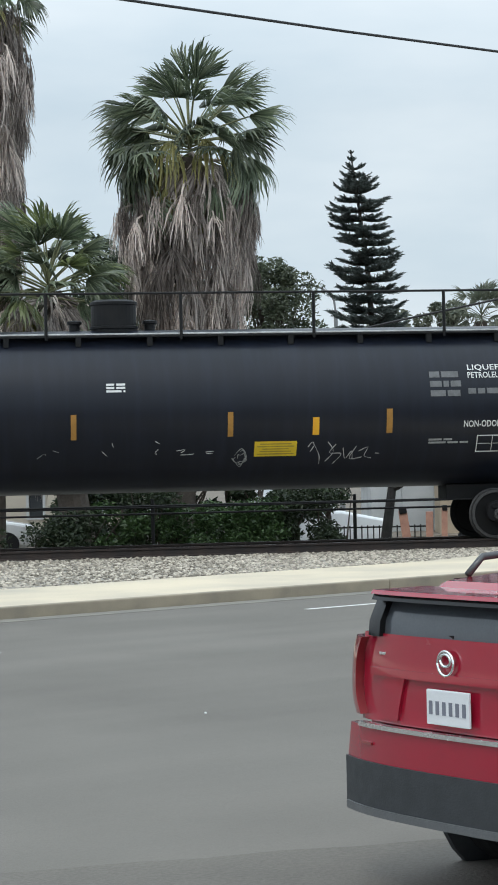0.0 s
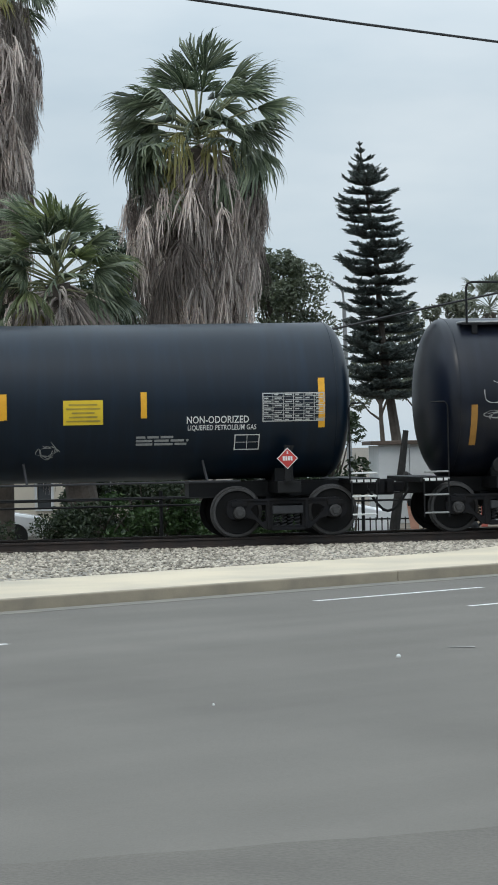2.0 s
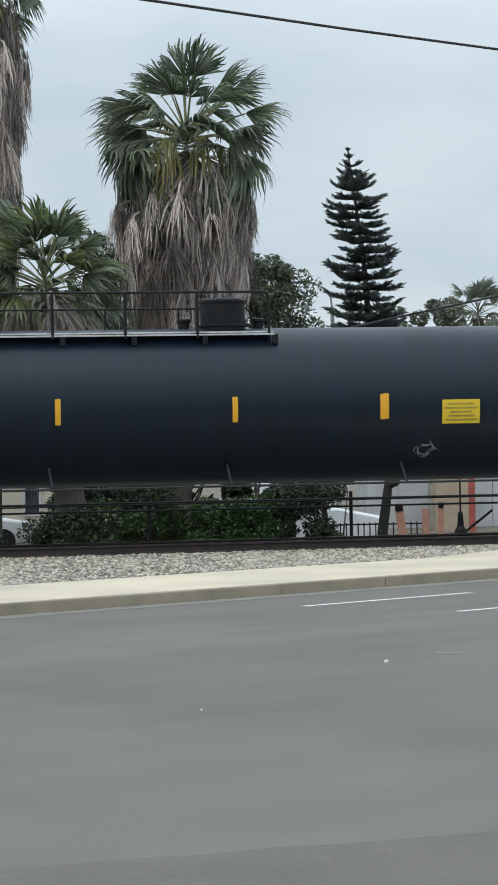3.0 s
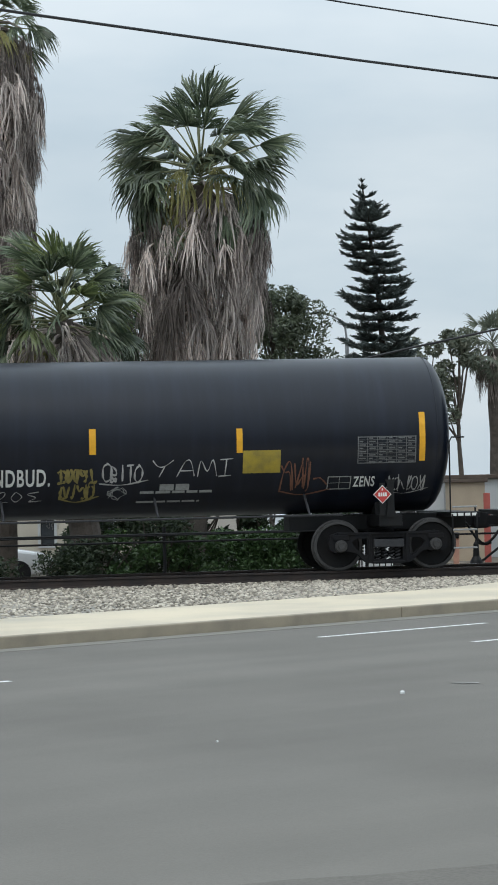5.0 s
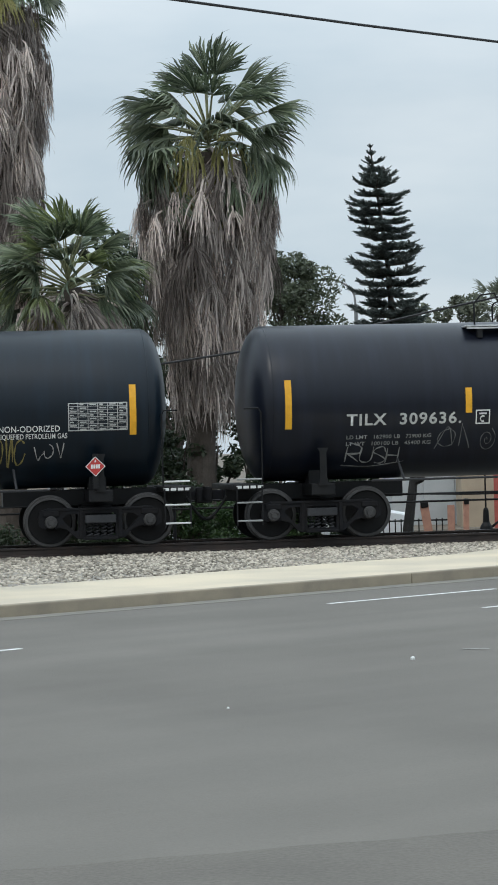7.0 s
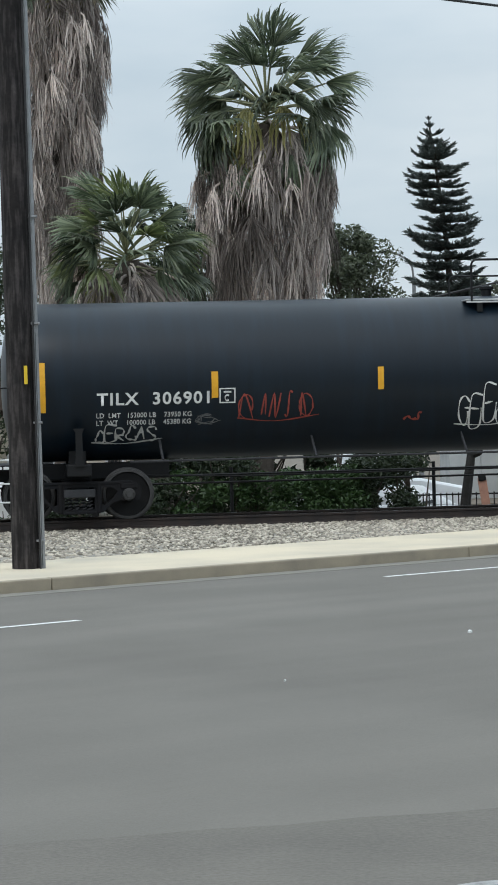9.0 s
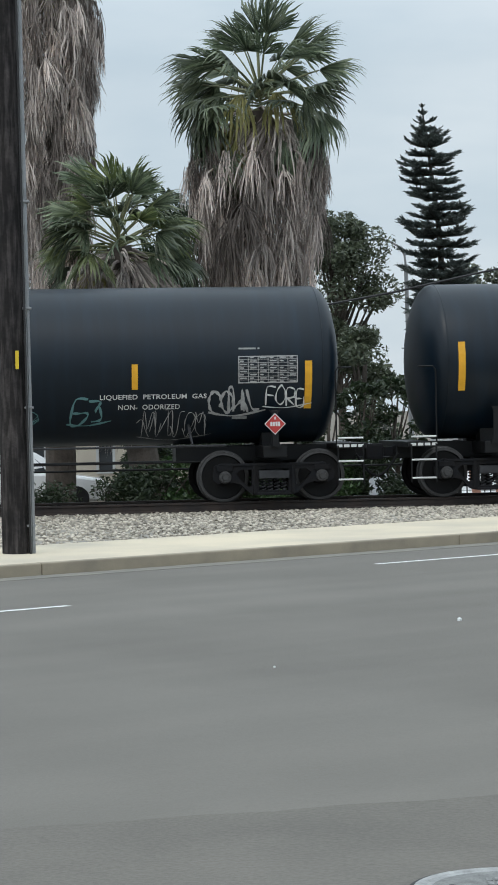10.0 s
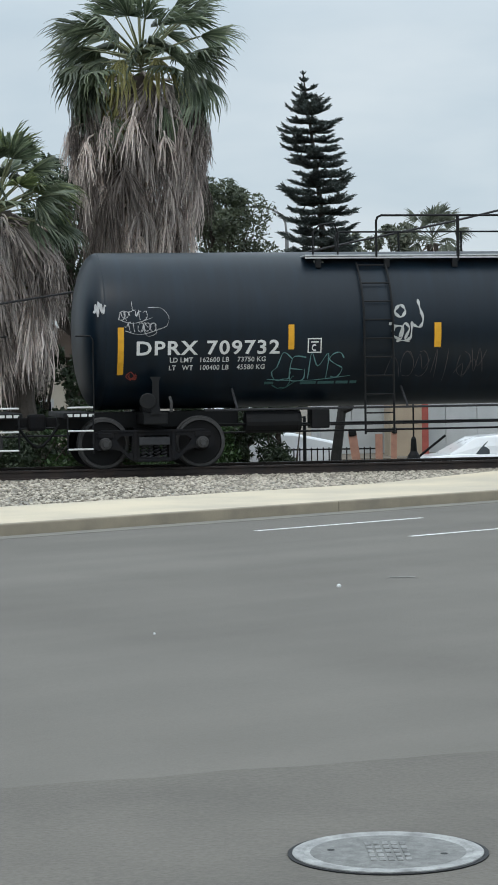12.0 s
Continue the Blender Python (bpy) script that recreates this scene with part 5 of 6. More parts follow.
def leaf_cloud(bm, centre, radii, count, size, rnd, hollow=0.35):
    """Leaves spread through a lump, thicker towards its outside."""
    for _ in range(count):
        d = Vector((rnd.gauss(0, 1), rnd.gauss(0, 1), rnd.gauss(0, 1))).normalized() * rnd.uniform(hollow, 1.0) ** 0.6
        p = Vector(centre) + Vector((d.x * radii[0], d.y * radii[1], d.z * radii[2]))
        a = Vector((rnd.gauss(0, 1), rnd.gauss(0, 1), rnd.gauss(0, 0.7))).normalized()
        b = a.cross(Vector((rnd.gauss(0, 1), rnd.gauss(0, 1), rnd.gauss(0, 1)))).normalized()
        l, w = size * rnd.uniform(0.6, 1.3), size * rnd.uniform(0.25, 0.45)
        bm.faces.new([bm.verts.new(p + v) for v in (-a * l, b * w, a * l, -b * w)])


def broadleaf(name, label, base, height, crown, leaves, size, mat, seed, blobs=14, trunk=0.16, cat="tree", kind=""):
    """crown: its radius, and the height at which it starts."""
    rnd = random.Random(seed)
    tree = thing(name, label, cat, Matrix.Translation(base))
    bm = bmesh.new()
    tube(bm, [(0.06 * math.sin(k * 1.3), 0.05 * math.cos(k), height * 0.85 * k / 6) for k in range(7)], [trunk * (1 - 0.12 * k) for k in range(7)], 9)
    part("trunk", bm, BARK, tree)
    bm = bmesh.new()
    for k in range(blobs):
        q = rnd.random()
        z = crown[1] + (height - crown[1]) * (0.1 + 0.9 * q)
        r = crown[0] * math.sqrt(max(0.1, 1 - ((q - 0.4) / 0.72) ** 2)) * rnd.uniform(0.35, 0.95)
        a = rnd.uniform(0, math.tau)
        c = Vector((r * math.cos(a), r * math.sin(a), z))
        limb = bmesh.new()
        s = Vector((0, 0, max(0.3, crown[1] * 0.8 + (z - crown[1]) * 0.5)))
        tube(limb, [s, s.lerp(c, 0.5) + Vector((0, 0, -0.1)), c], [trunk * 0.45, trunk * 0.28, trunk * 0.1], 5)
        part("limb", limb, BARK, tree)
        b = crown[0] * rnd.uniform(0.26, 0.48)
        leaf_cloud(bm, c, (b, b, b * 0.8), leaves // blobs, size, rnd)
    part("crown", bm, mat, tree)
    return tree


broadleaf("leafy_tree", "grey-green broadleaf tree with an open crown", (1.1, 70, GROUND_Z), 8.3, (1.6, 3.0), 15000, 0.09, LEAF, 11, 40)
broadleaf("leafy_tree", "dark green broadleaf tree behind the palms", (-3.2, 62, GROUND_Z), 8.3, (1.9, 2.0), 9500, 0.11, DARKLEAF, 12, 26)
broadleaf("leafy_tree", "dark green broadleaf tree behind the palms", (-8.8, 62, GROUND_Z), 7.6, (2.0, 1.5), 4200, 0.11, DARKLEAF, 13, 22)
broadleaf("leafy_tree", "slim dark leafy tree behind the track", (-1.9, 57, GROUND_Z), 4.6, (1.0, 1.4), 3000, 0.09, DARKLEAF, 14, 16)
broadleaf("leafy_tree", "dusty brown-green tree behind the track", (1.6, 61.4, GROUND_Z), 4.4, (1.1, 0.8), 5000, 0.10, LEAF, 15, 16)
for x, h, s in ((8.6, 8.9, 21), (10.2, 9.2, 22), (6.6, 8.2, 23)):
    broadleaf("distant_tree", "distant tree with haze painted into its grey-green leaves", (x, 108, GROUND_Z), h, (1.5, 4.0), 2200, 0.16, HAZYLEAF, s, 12)
palm((12.2, 110, GROUND_Z), (12.1, 110, 8.6), (0.4, 0.35), 30, 20, 0.85, 31, "distant fan palm against the sky", low=7.2, far=True)


# the pine, with its tiers of level branches
def branch_mesh(seed):
    rnd = random.Random(seed)
    bm = bmesh.new()

    def rib(x, y=0.0):
        return Vector((x, y, -0.10 * math.sin(x * 2.6) + 0.20 * x ** 3))
    tube(bm, [rib(k / 6) for k in range(7)], [0.035 - 0.004 * k for k in range(7)], 5)
    for f in bm.faces:
        f.material_index = 1
    for k in range(34):
        x = 0.10 + 0.92 * k / 33
        for s in (-1, 1):
            l = (0.40 - 0.26 * abs(x - 0.55)) * rnd.uniform(0.65, 1.2)
            p = rib(min(1.0, x))
            d = Vector((0.66, s * 0.74, rnd.uniform(-0.06, 0.40))).normalized()
            for j in range(6):
                q = p + d * l * j / 6 + Vector((0, 0, 0.10 * l * (j / 6) ** 2))
                for _ in range(3):
                    a = (d + Vector((rnd.gauss(0, 0.4), rnd.gauss(0, 0.4), rnd.gauss(0.35, 0.35)))).normalized()
                    b = a.cross(Vector((rnd.gauss(0, 1), rnd.gauss(0, 1), rnd.gauss(0, 1)))).normalized()
                    bm.faces.new([bm.verts.new(q + v) for v in (b * 0.021, a * l * rnd.uniform(0.26, 0.42), -b * 0.021)])
    me = bpy.data.meshes.new("branch")
    bm.to_mesh(me)
    bm.free()
    me.materials.append(NEEDLE)
    me.materials.append(BARK)
    return me


BRANCHES = [branch_mesh(s) for s in (1, 2, 3)]
pine = thing("island_pine", "tall dark island pine with level tiers of branches", "pine tree", pose(5.25, 75, GROUND_Z))
rnd = random.Random(4)
bm = bmesh.new()


def stem(z):
    h = (z - GROUND_Z)
    return Vector((-1.18 * (h / 12.42) + 0.05 * math.sin(h * 0.9), 0, h))


tube(bm, [stem(GROUND_Z + 12.4 * k / 24) for k in range(25)], [0.20 * (1 - k / 25) + 0.012 for k in range(25)], 9)
part("trunk", bm, BARK, pine)
z, tier = 3.6, 0
while z < 12.0:
    top = (12.1 - z)
    reach = min(0.80 + 0.068 * top, 0.04 + 0.46 * top) * rnd.uniform(0.84, 1.06)
    n = 8 if top > 1.0 else 5
    for k in range(n):
        if rnd.random() < 0.15:
            continue
        az = 360 / n * k + tier * 37 + rnd.uniform(-13, 13)
        l = reach * rnd.uniform(0.72, 1.12)
        el = rnd.uniform(-5, 8) + (38 if top < 0.7 else 16 if top < 1.6 else 0)
        m = Matrix.Translation(stem(z)) @ Matrix.Rotation(radians(az), 4, "Z") @ Matrix.Rotation(radians(-el), 4, "Y") @ Matrix.Diagonal((l, l * 0.95, l * 0.80, 1))
        sub("branch", BRANCHES[(k + tier) % 3], pine, m, "level branch with dark needles" if tier == 0 and k == 0 else "")
    z += (0.30 if top > 2 else 0.25) * rnd.uniform(0.88, 1.14)
    tier += 1

# the hedge and shrubs behind the fence
for x0, x1, h, n, mat, seed, lab in ((-4.3, -2.6, 0.95, 5000, DARKLEAF, 1, "dark shrub behind the railway fence"), (-2.9, 0.9, 1.05, 15000, HEDGE, 2, "dense green hedge behind the railway fence"),
                                     (0.5, 2.45, 1.35, 7500, DARKLEAF, 3, "dark straggling shrub behind the railway fence"), (-8.6, -4.9, 0.6, 4500, DARKLEAF, 4, "low dark shrub behind the railway fence"),
                                     (-2.3, -1.4, 1.6, 2600, DARKLEAF, 6, "tall dark shrub behind the railway fence")):
    rnd = random.Random(seed)
    sh = thing("shrub", lab, "shrub", Matrix.Translation(((x0 + x1) / 2, 48.2 + 0.158 * (x0 + x1) / 2, GROUND_Z)))
    for k in range(6):
        bm = bmesh.new()
        x = (x1 - x0) * (k / 5 - 0.5) * 0.85
        tube(bm, [(x, 0, 0), (x + rnd.uniform(-0.15, 0.15), rnd.uniform(-0.2, 0.2), h * 0.5), (x + rnd.uniform(-0.3, 0.3), rnd.uniform(-0.3, 0.3), h * 1.05)], [0.03, 0.02, 0.008], 5)
        part("stem", bm, BARK, sh)
    bm = bmesh.new()
    blobs = max(8, int((x1 - x0) * 9))
    for k in range(blobs):
        c = Vector(((x1 - x0) * rnd.uniform(-0.5, 0.5), rnd.uniform(-0.4, 0.4), (h + 0.34) * rnd.uniform(0.15, 0.85)))
        leaf_cloud(bm, c, (0.38, 0.36, 0.30), n // blobs, 0.062, rnd, 0.2)
    part("foliage", bm, mat, sh)

# a belt of dark trees further back
rnd = random.Random(77)
for k in range(9):
    x = -4.1 + 0.78 * k
    broadleaf("background_tree", "dark bushy tree behind the hedge", (x, 53.7 + rnd.uniform(-0.4, 0.4), GROUND_Z), rnd.uniform(2.3, 3.2), (0.85, 0.15), 1500, 0.10, DARKLEAF, 90 + k, 12, 0.07)

# ---- behind the track ----
CREAM = material("cream_stucco", (0.52, 0.48, 0.40), 0.9, vary=0.10, grain=1.2, fine=40, bump=0.2, second=(0.44, 0.40, 0.34))
PALE = material("pale_painted_metal", (0.52, 0.54, 0.55), 0.6, vary=0.12, grain=1.0, second=(0.42, 0.44, 0.45))
BEIGE = material("beige_stucco", (0.42, 0.34, 0.25), 0.9, vary=0.12, grain=1.3, fine=40, bump=0.2, second=(0.34, 0.28, 0.21))
ROOF = material("brown_roof", (0.10, 0.075, 0.06), 0.9, vary=0.25, grain=3, bump=0.4)
DARKGLASS = material("dark_window_glass", (0.03, 0.035, 0.04), 0.08, vary=0.1, grain=2, bump=0)
PINKWOOD = material("weathered_pink_boards", (0.50, 0.27, 0.19), 0.85, vary=0.2, grain=5, fine=30, second=(0.38, 0.20, 0.15))
REDBOARD = material("faded_red_board", (0.38, 0.09, 0.07), 0.8, vary=0.25, grain=4)
WIRE = material("black_cable", (0.02, 0.02, 0.022), 0.6, vary=0.2, grain=8)
POLEWOOD = material("dark_pole_timber", (0.019, 0.017, 0.0175), 0.9, vary=0.35, grain=3, fine=24, bump=0.9, second=(0.042, 0.037, 0.036))
streaked(POLEWOOD, 4.0, 0.55, 2.2)
GALV = material("galvanised_pipe", (0.28, 0.29, 0.30), 0.5, 0.5, vary=0.2, grain=6)
LIDIRON = material("worn_iron_lid", (0.22, 0.22, 0.21), 0.7, 0.2, vary=0.3, grain=14, fine=80, bump=0.8, second=(0.15, 0.15, 0.145))
RIBIRON = material("worn_raised_iron", (0.30, 0.30, 0.29), 0.55, 0.3, vary=0.3, grain=20, second=(0.12, 0.12, 0.115))
IRON = material("cast_iron_cover", (0.42, 0.42, 0.41), 0.65, 0.3, vary=0.25, grain=9, fine=70, bump=0.5, second=(0.22, 0.22, 0.215))

fence = thing("pipe_fence", "black two-rail pipe fence behind the track", "fence")
for z in (0.66, 0.50):
    bm = bmesh.new()
    tube(bm, [on_track(s, 4.0, z - 0.004 * s * 0.1) for s in (-30, 0, 30)], 0.022, 6)
    part("fence_rail", bm, FRAME, fence)
for k in range(13):
    bm = bmesh.new()
    s = -23.9 + k * 4.2
    tube(bm, [on_track(s, 4.05, -0.65), on_track(s, 4.05, 0.80)], 0.038, 7)
    part("fence_post", bm, FRAME, fence)

house = thing("house", "cream stucco house with dark windows behind the hedge", "house", pose(-6.6, 62, GROUND_Z))
bm = bmesh.new()
es = []
plate(bm, [(-4.5, 0), (3.6, 0), (3.6, 2.9), (-4.5, 2.9)], -0.1, 0.1, [[(0.9, 0.75), (1.28, 0.75), (1.28, 1.5), (0.9, 1.5)], [(1.9, 0.7), (2.9, 0.7), (2.9, 1.7), (1.9, 1.7)], [(-1.8, 0.7), (-0.6, 0.7), (-0.6, 1.8), (-1.8, 1.8)]])
part("wall", bm, CREAM, house)
bm = bmesh.new()
box(bm, -4.5, 3.6, 0.1, 6.0, 0, 2.85)
part("rear_wall", bm, CREAM, house)
bm = bmesh.new()
plate(bm, [(-5.0, 2.9), (4.1, 2.9), (3.2, 3.7), (-4.1, 3.7)], -0.5, 6.4)
part("roof", bm, ROOF, house)
for x0, x1, z0, z1 in ((0.9, 1.28, 0.75, 1.5), (1.9, 2.9, 0.7, 1.7), (-1.8, -0.6, 0.7, 1.8)):
    bm = bmesh.new()
    box(bm, x0, x1, 0.03, 0.06, z0, z1)
    w = part("window", bm, DARKGLASS, house, "dark window")
    bm = bmesh.new()
    plate(bm, [(x0 - 0.07, z0 - 0.07), (x1 + 0.07, z0 - 0.07), (x1 + 0.07, z1 + 0.07), (x0 - 0.07, z1 + 0.07)], -0.14, -0.103, [[(x0, z0), (x1, z0), (x1, z1), (x0, z1)]])
    part("window_frame", bm, PALE, w)

shed = thing("metal_shed", "pale painted metal shed with panel joints", "shed", pose(3.9, 66, GROUND_Z))
for k in range(10):
    bm = bmesh.new()
    box(bm, k * 0.92, k * 0.92 + 0.905, -0.03, 0.03, 0, 2.3, 0.008)
    part("panel", bm, PALE, shed)
bm = bmesh.new()
box(bm, 0, 9.2, 0.034, 5.0, 0, 2.28)
part("frame_wall", bm, PALE, shed)
bm = bmesh.new()
box(bm, -0.2, 9.4, -0.2, 5.2, 2.3, 2.42, 0.02)
part("roof", bm, ROOF, shed)
annex = thing("stucco_annex", "beige stucco wall with a dark doorway", "building", pose(5.7, 63.4, GROUND_Z))
bm = bmesh.new()
plate(bm, [(0, 0), (0.95, 0), (0.95, 2.2), (0, 2.2)], 0, 1.8)
part("wall", bm, BEIGE, annex)
bm = bmesh.new()
box(bm, -0.08, 1.03, -0.1, 1.9, 2.2, 2.3, 0.02)
part("roof", bm, ROOF, annex)

for x, lean, w, h in ((3.80, -0.14, 0.19, 1.02), (4.25, 0.0, 0.16, 0.98), (4.57, 0.02, 0.13, 1.06)):
    bm = bmesh.new()
    box(bm, -w / 2, w / 2, -0.02, 0.02, 0, h, 0.006)
    b = part("board", bm, PINKWOOD)
    b.matrix_basis = pose(x, 50, GROUND_Z + 0.0) @ Matrix.Rotation(lean, 4, "Y")
    if x != 4.25:
        bm = bmesh.new()
        box(bm, -w * 0.42, w * 0.48, -0.05, 0.05, h - 0.07, h + 0.06, 0.025)
        part("cap", bm, FRAME, b, "black cap")
    tagged(b, "upright weathered pink wooden board behind the track", "board", "boards behind the track")
bm = bmesh.new()
box(bm, -0.09, 0.09, -0.02, 0.02, 0, 1.9, 0.006)
b = part("board", bm, REDBOARD)
b.matrix_basis = pose(6.55, 62, GROUND_Z)
tagged(b, "tall faded red board standing upright", "board", "boards behind the track")

pickets = thing("picket_fence", "low black iron picket fence behind the track", "fence")
for z in (-0.10, 0.27):
    bm = bmesh.new()
    box(bm, 1.7, 4.3, 50.98, 51.02, z, z + 0.035, 0.006)
    part("fence_rail", bm, FRAME, pickets)
bm = bmesh.new()
box(bm, -0.014, 0.014, -0.014, 0.014, -0.34, 0.33, 0.004)
picket = part("picket", bm, FRAME, pickets)
picket.matrix_basis = pose(1.74, 51, 0)
for k in range(1, 20):
    again(picket, pose(1.74 + 0.133 * k, 51, 0))

stand = thing("switch_stand", "black iron railway switch stand with a slanting lever", "switch stand", pose(4.72, 46.6, GROUND_Z))
bm = bmesh.new()
box(bm, -0.24, 0.26, -0.3, 0.3, 0.0, 0.52, 0.03)
part("base", bm, FRAME, stand)
bm = bmesh.new()
lathe(bm, [(0.16, 0.50), (0.12, 0.62), (0.07, 0.70), (0.055, 0.95), (0.03, 1.0)], 12, "z", (-0.04, 0, 0))
part("housing", bm, FRAME, stand)
bm = bmesh.new()
tube(bm, [(-0.04, 0, 0.95), (-0.04, 0, 1.75)], 0.018, 6)
part("target_rod", bm, FRAME, stand)
bm = bmesh.new()
tube(bm, [(0.08, 0, 0.60), (0.62, 0, 1.02)], 0.026, 7)
part("lever", bm, FRAME, stand)

bm = bmesh.new()
tube(bm, [(0, 0, 0), (0.06, 0, 0.6), (0.16, 0, 1.3), (0.34, 0.1, 2.6)], [0.13, 0.115, 0.10, 0.06], 9)
tube(bm, [(0.20, 0, 1.55), (0.34, 0, 1.62), (0.42, 0.05, 1.60)], [0.10, 0.11, 0.06], 7)
snag = part("dead_trunk", bm, material("dark_bark", (0.022, 0.021, 0.02), 0.95, vary=0.35, grain=5, fine=25, bump=0.9))
snag.matrix_basis = pose(3.14, 48.5, GROUND_Z)
tagged(snag, "dark leaning tree trunk behind the fence", "tree trunk")

lampost = thing("street_lamp", "grey street lamp with a curved arm", "street lamp", pose(3.75, 80, GROUND_Z))
bm = bmesh.new()
tube(bm, [(0, 0, 0), (-0.12, 0, 7.4)], [0.10, 0.07], 9)
part("pole", bm, GALV, lampost)
bm = bmesh.new()
tube(bm, [(-0.12, 0, 7.35), (-0.16, 0, 7.75), (-0.33, 0, 8.02), (-0.62, 0, 8.2), (-0.95, 0, 8.3)], 0.04, 7)
part("arm", bm, GALV, lampost)
bm = bmesh.new()
box(bm, -1.32, -0.92, -0.09, 0.09, 8.26, 8.36, 0.03)
part("lamp_head", bm, FRAME, lampost)

cable = thing("overhead_cable", "thin black cable sagging behind the train", "cable")
bm = bmesh.new()
tube(bm, [(-22, 47.5, 2.9), (-9, 47.5, 3.2), (-3.87, 47.5, 3.56), (-1.99, 47.5, 3.84), (-0.02, 47.5, 4.09), (1.9, 47.5, 4.41), (3.65, 47.5, 4.77), (5.58, 47.5, 5.14), (9, 47.5, 5.9), (22, 47.5, 9.2)], 0.024, 6)
part("strand", bm, WIRE, cable)

# ---- the utility pole with its wires ----
foot = Vector((-3.83, 29.62, 0.15))
upole = thing("utility_pole", "dark weathered timber utility pole on the sidewalk", "utility pole", Matrix.Translation(foot))
bm = bmesh.new()
tube(bm, [(-0.006 * k, 0, -0.3 + k * 0.95) for k in range(13)], [0.192 - 0.002 * k for k in range(13)], 18)
part("shaft", bm, POLEWOOD, upole)
for dx, dy, r, z1, mat, nm in ((0.225, -0.06, 0.030, 8.0, GALV, "conduit"), (0.20, -0.12, 0.016, 3.1, GALV, "cable_guard"), (0.20, -0.15, 0.014, 8.0, WIRE, "riser_cable")):
    bm = bmesh.new()
    tube(bm, [(dx, dy, 0.0), (dx - 0.05 * z1 / 8, dy, z1)], r, 8)
    part(nm, bm, mat, upole)
for z in (0.35, 1.9, 3.2, 4.6):
    bm = bmesh.new()
    box(bm, 0.15, 0.26, -0.12, -0.02, z, z + 0.03, 0.006)
    part("strap", bm, GALV, upole)
bm = bmesh.new()
box(bm, 0.055, 0.10, -0.208, -0.198, 2.42, 2.66, 0.003)
part("pole_tag", bm, SIGN, upole, "small yellow tag")
bm = bmesh.new()
box(bm, -1.2, 1.2, -0.06, 0.06, 8.9, 9.05, 0.01, Matrix.Rotation(radians(131), 4, "Z"))
part("crossarm", bm, POLEWOOD, upole)
for b, z, r, nm in ((24.9, 8.40, 0.021, "telephone_cable"), (24.9, 9.26, 0.013, "power_line")):
    bm = bmesh.new()
    tube(bm, [on_road(a, b, z + 0.0007 * (a - 18) ** 2 * (1 if a > 18 else 0.6)) for a in range(-60, 84, 6)], r, 6)
    tagged(part(nm, bm, WIRE), "black overhead line strung along the road", "overhead line", "lines along the road")

# ---- things on the road ----
cover = thing("manhole_cover", "round grey cast-iron manhole cover in the asphalt", "manhole cover", pose(0.89, 10.29, -0.243, 0, 0, 0))
bm = bmesh.new()
lathe(bm, [(0.385, -0.05), (0.44, -0.05), (0.44, 0.008), (0.43, 0.012), (0.395, 0.012), (0.385, 0.006)], 48, "z")
part("ring", bm, IRON, cover, "pale worn iron ring")
bm = bmesh.new()
lathe(bm, [(0.362, -0.05), (0.362, 0.004), (0.355, 0.008), (0.05, 0.008)], 48, "z")
lid = part("lid", bm, LIDIRON, cover, "ribbed iron lid")
# a black disc set under the lid paints the shade in its gap
bm = bmesh.new()
lathe(bm, [(0.01, 0.0015), (0.384, 0.0015), (0.384, 0.003), (0.01, 0.003)], 48, "z")
part("shadow_gap", bm, FRAME, cover)
bm = bmesh.new()
lathe(bm, [(0.438, -0.02), (0.462, -0.02), (0.462, 0.003), (0.438, 0.003)], 48, "z")
part("tar_joint", bm, FRAME, cover)
for k in range(5):
    for j in range(5):
        bm = bmesh.new()
        box(bm, -0.095 + k * 0.04, -0.067 + k * 0.04, -0.21 + j * 0.085, -0.145 + j * 0.085, 0.006, 0.013, 0.003)
        part("rib", bm, RIBIRON, lid)
for x, y in ((-0.26, 0.05), (0.25, -0.08)):
    bm = bmesh.new()
    lathe(bm, [(0.018, 0.002), (0.018, 0.0095)], 10, "z", (x, y, 0))
    part("pick_hole", bm, FRAME, lid)


# fallen bits on the asphalt
rnd = random.Random(9)
bm = bmesh.new()
for a, b, s in ((15.04, 15.15, 0.026), (11.58, 13.76, 0.012)):
    p = on_road(a, b, fall(b))
    bmesh.ops.create_icosphere(bm, subdivisions=1, radius=s, matrix=Matrix.Translation(p + Vector((0, 0, s * 0.3))))
tagged(part("litter", bm, WHITE), "small pale scraps on the asphalt", "litter", kind="stuff")

# loose stones of the verge, thickest beside the sidewalk and the rail
bm = bmesh.new()
bmesh.ops.create_icosphere(bm, subdivisions=1, radius=1.0)
shape = [(v.co.copy()) for v in bm.verts]
faces = [[v.index for v in f.verts] for f in bm.faces]
bm.free()
verts, polys = [], []
for _ in range(16000):
    x = rnd.uniform(-9.5, 9.0)
    lo = (26.2 + 0.656 * x) / 0.7547
    hi = 41.4 + 0.158 * x
    if hi <= lo:
        continue
    y = lo + (hi - lo) * rnd.random() ** 0.9
    r = rnd.uniform(0.013, 0.042)
    n0 = len(verts)
    sc = Vector((rnd.uniform(0.7, 1.3), rnd.uniform(0.7, 1.3), rnd.uniform(0.5, 0.9))) * r
    q = rnd.uniform(0, 6.28)
    c, s = math.cos(q), math.sin(q)
    for v in shape:
        w = Vector((v.x * sc.x, v.y * sc.y, v.z * sc.z)) * rnd.uniform(0.8, 1.15)
        verts.append((x + w.x * c - w.y * s, y + w.x * s + w.y * c, 0.145 + w.z))
    polys += [[n0 + i for i in f] for f in faces]
me = bpy.data.meshes.new("ballast_stones")
me.from_pydata(verts, [], polys)
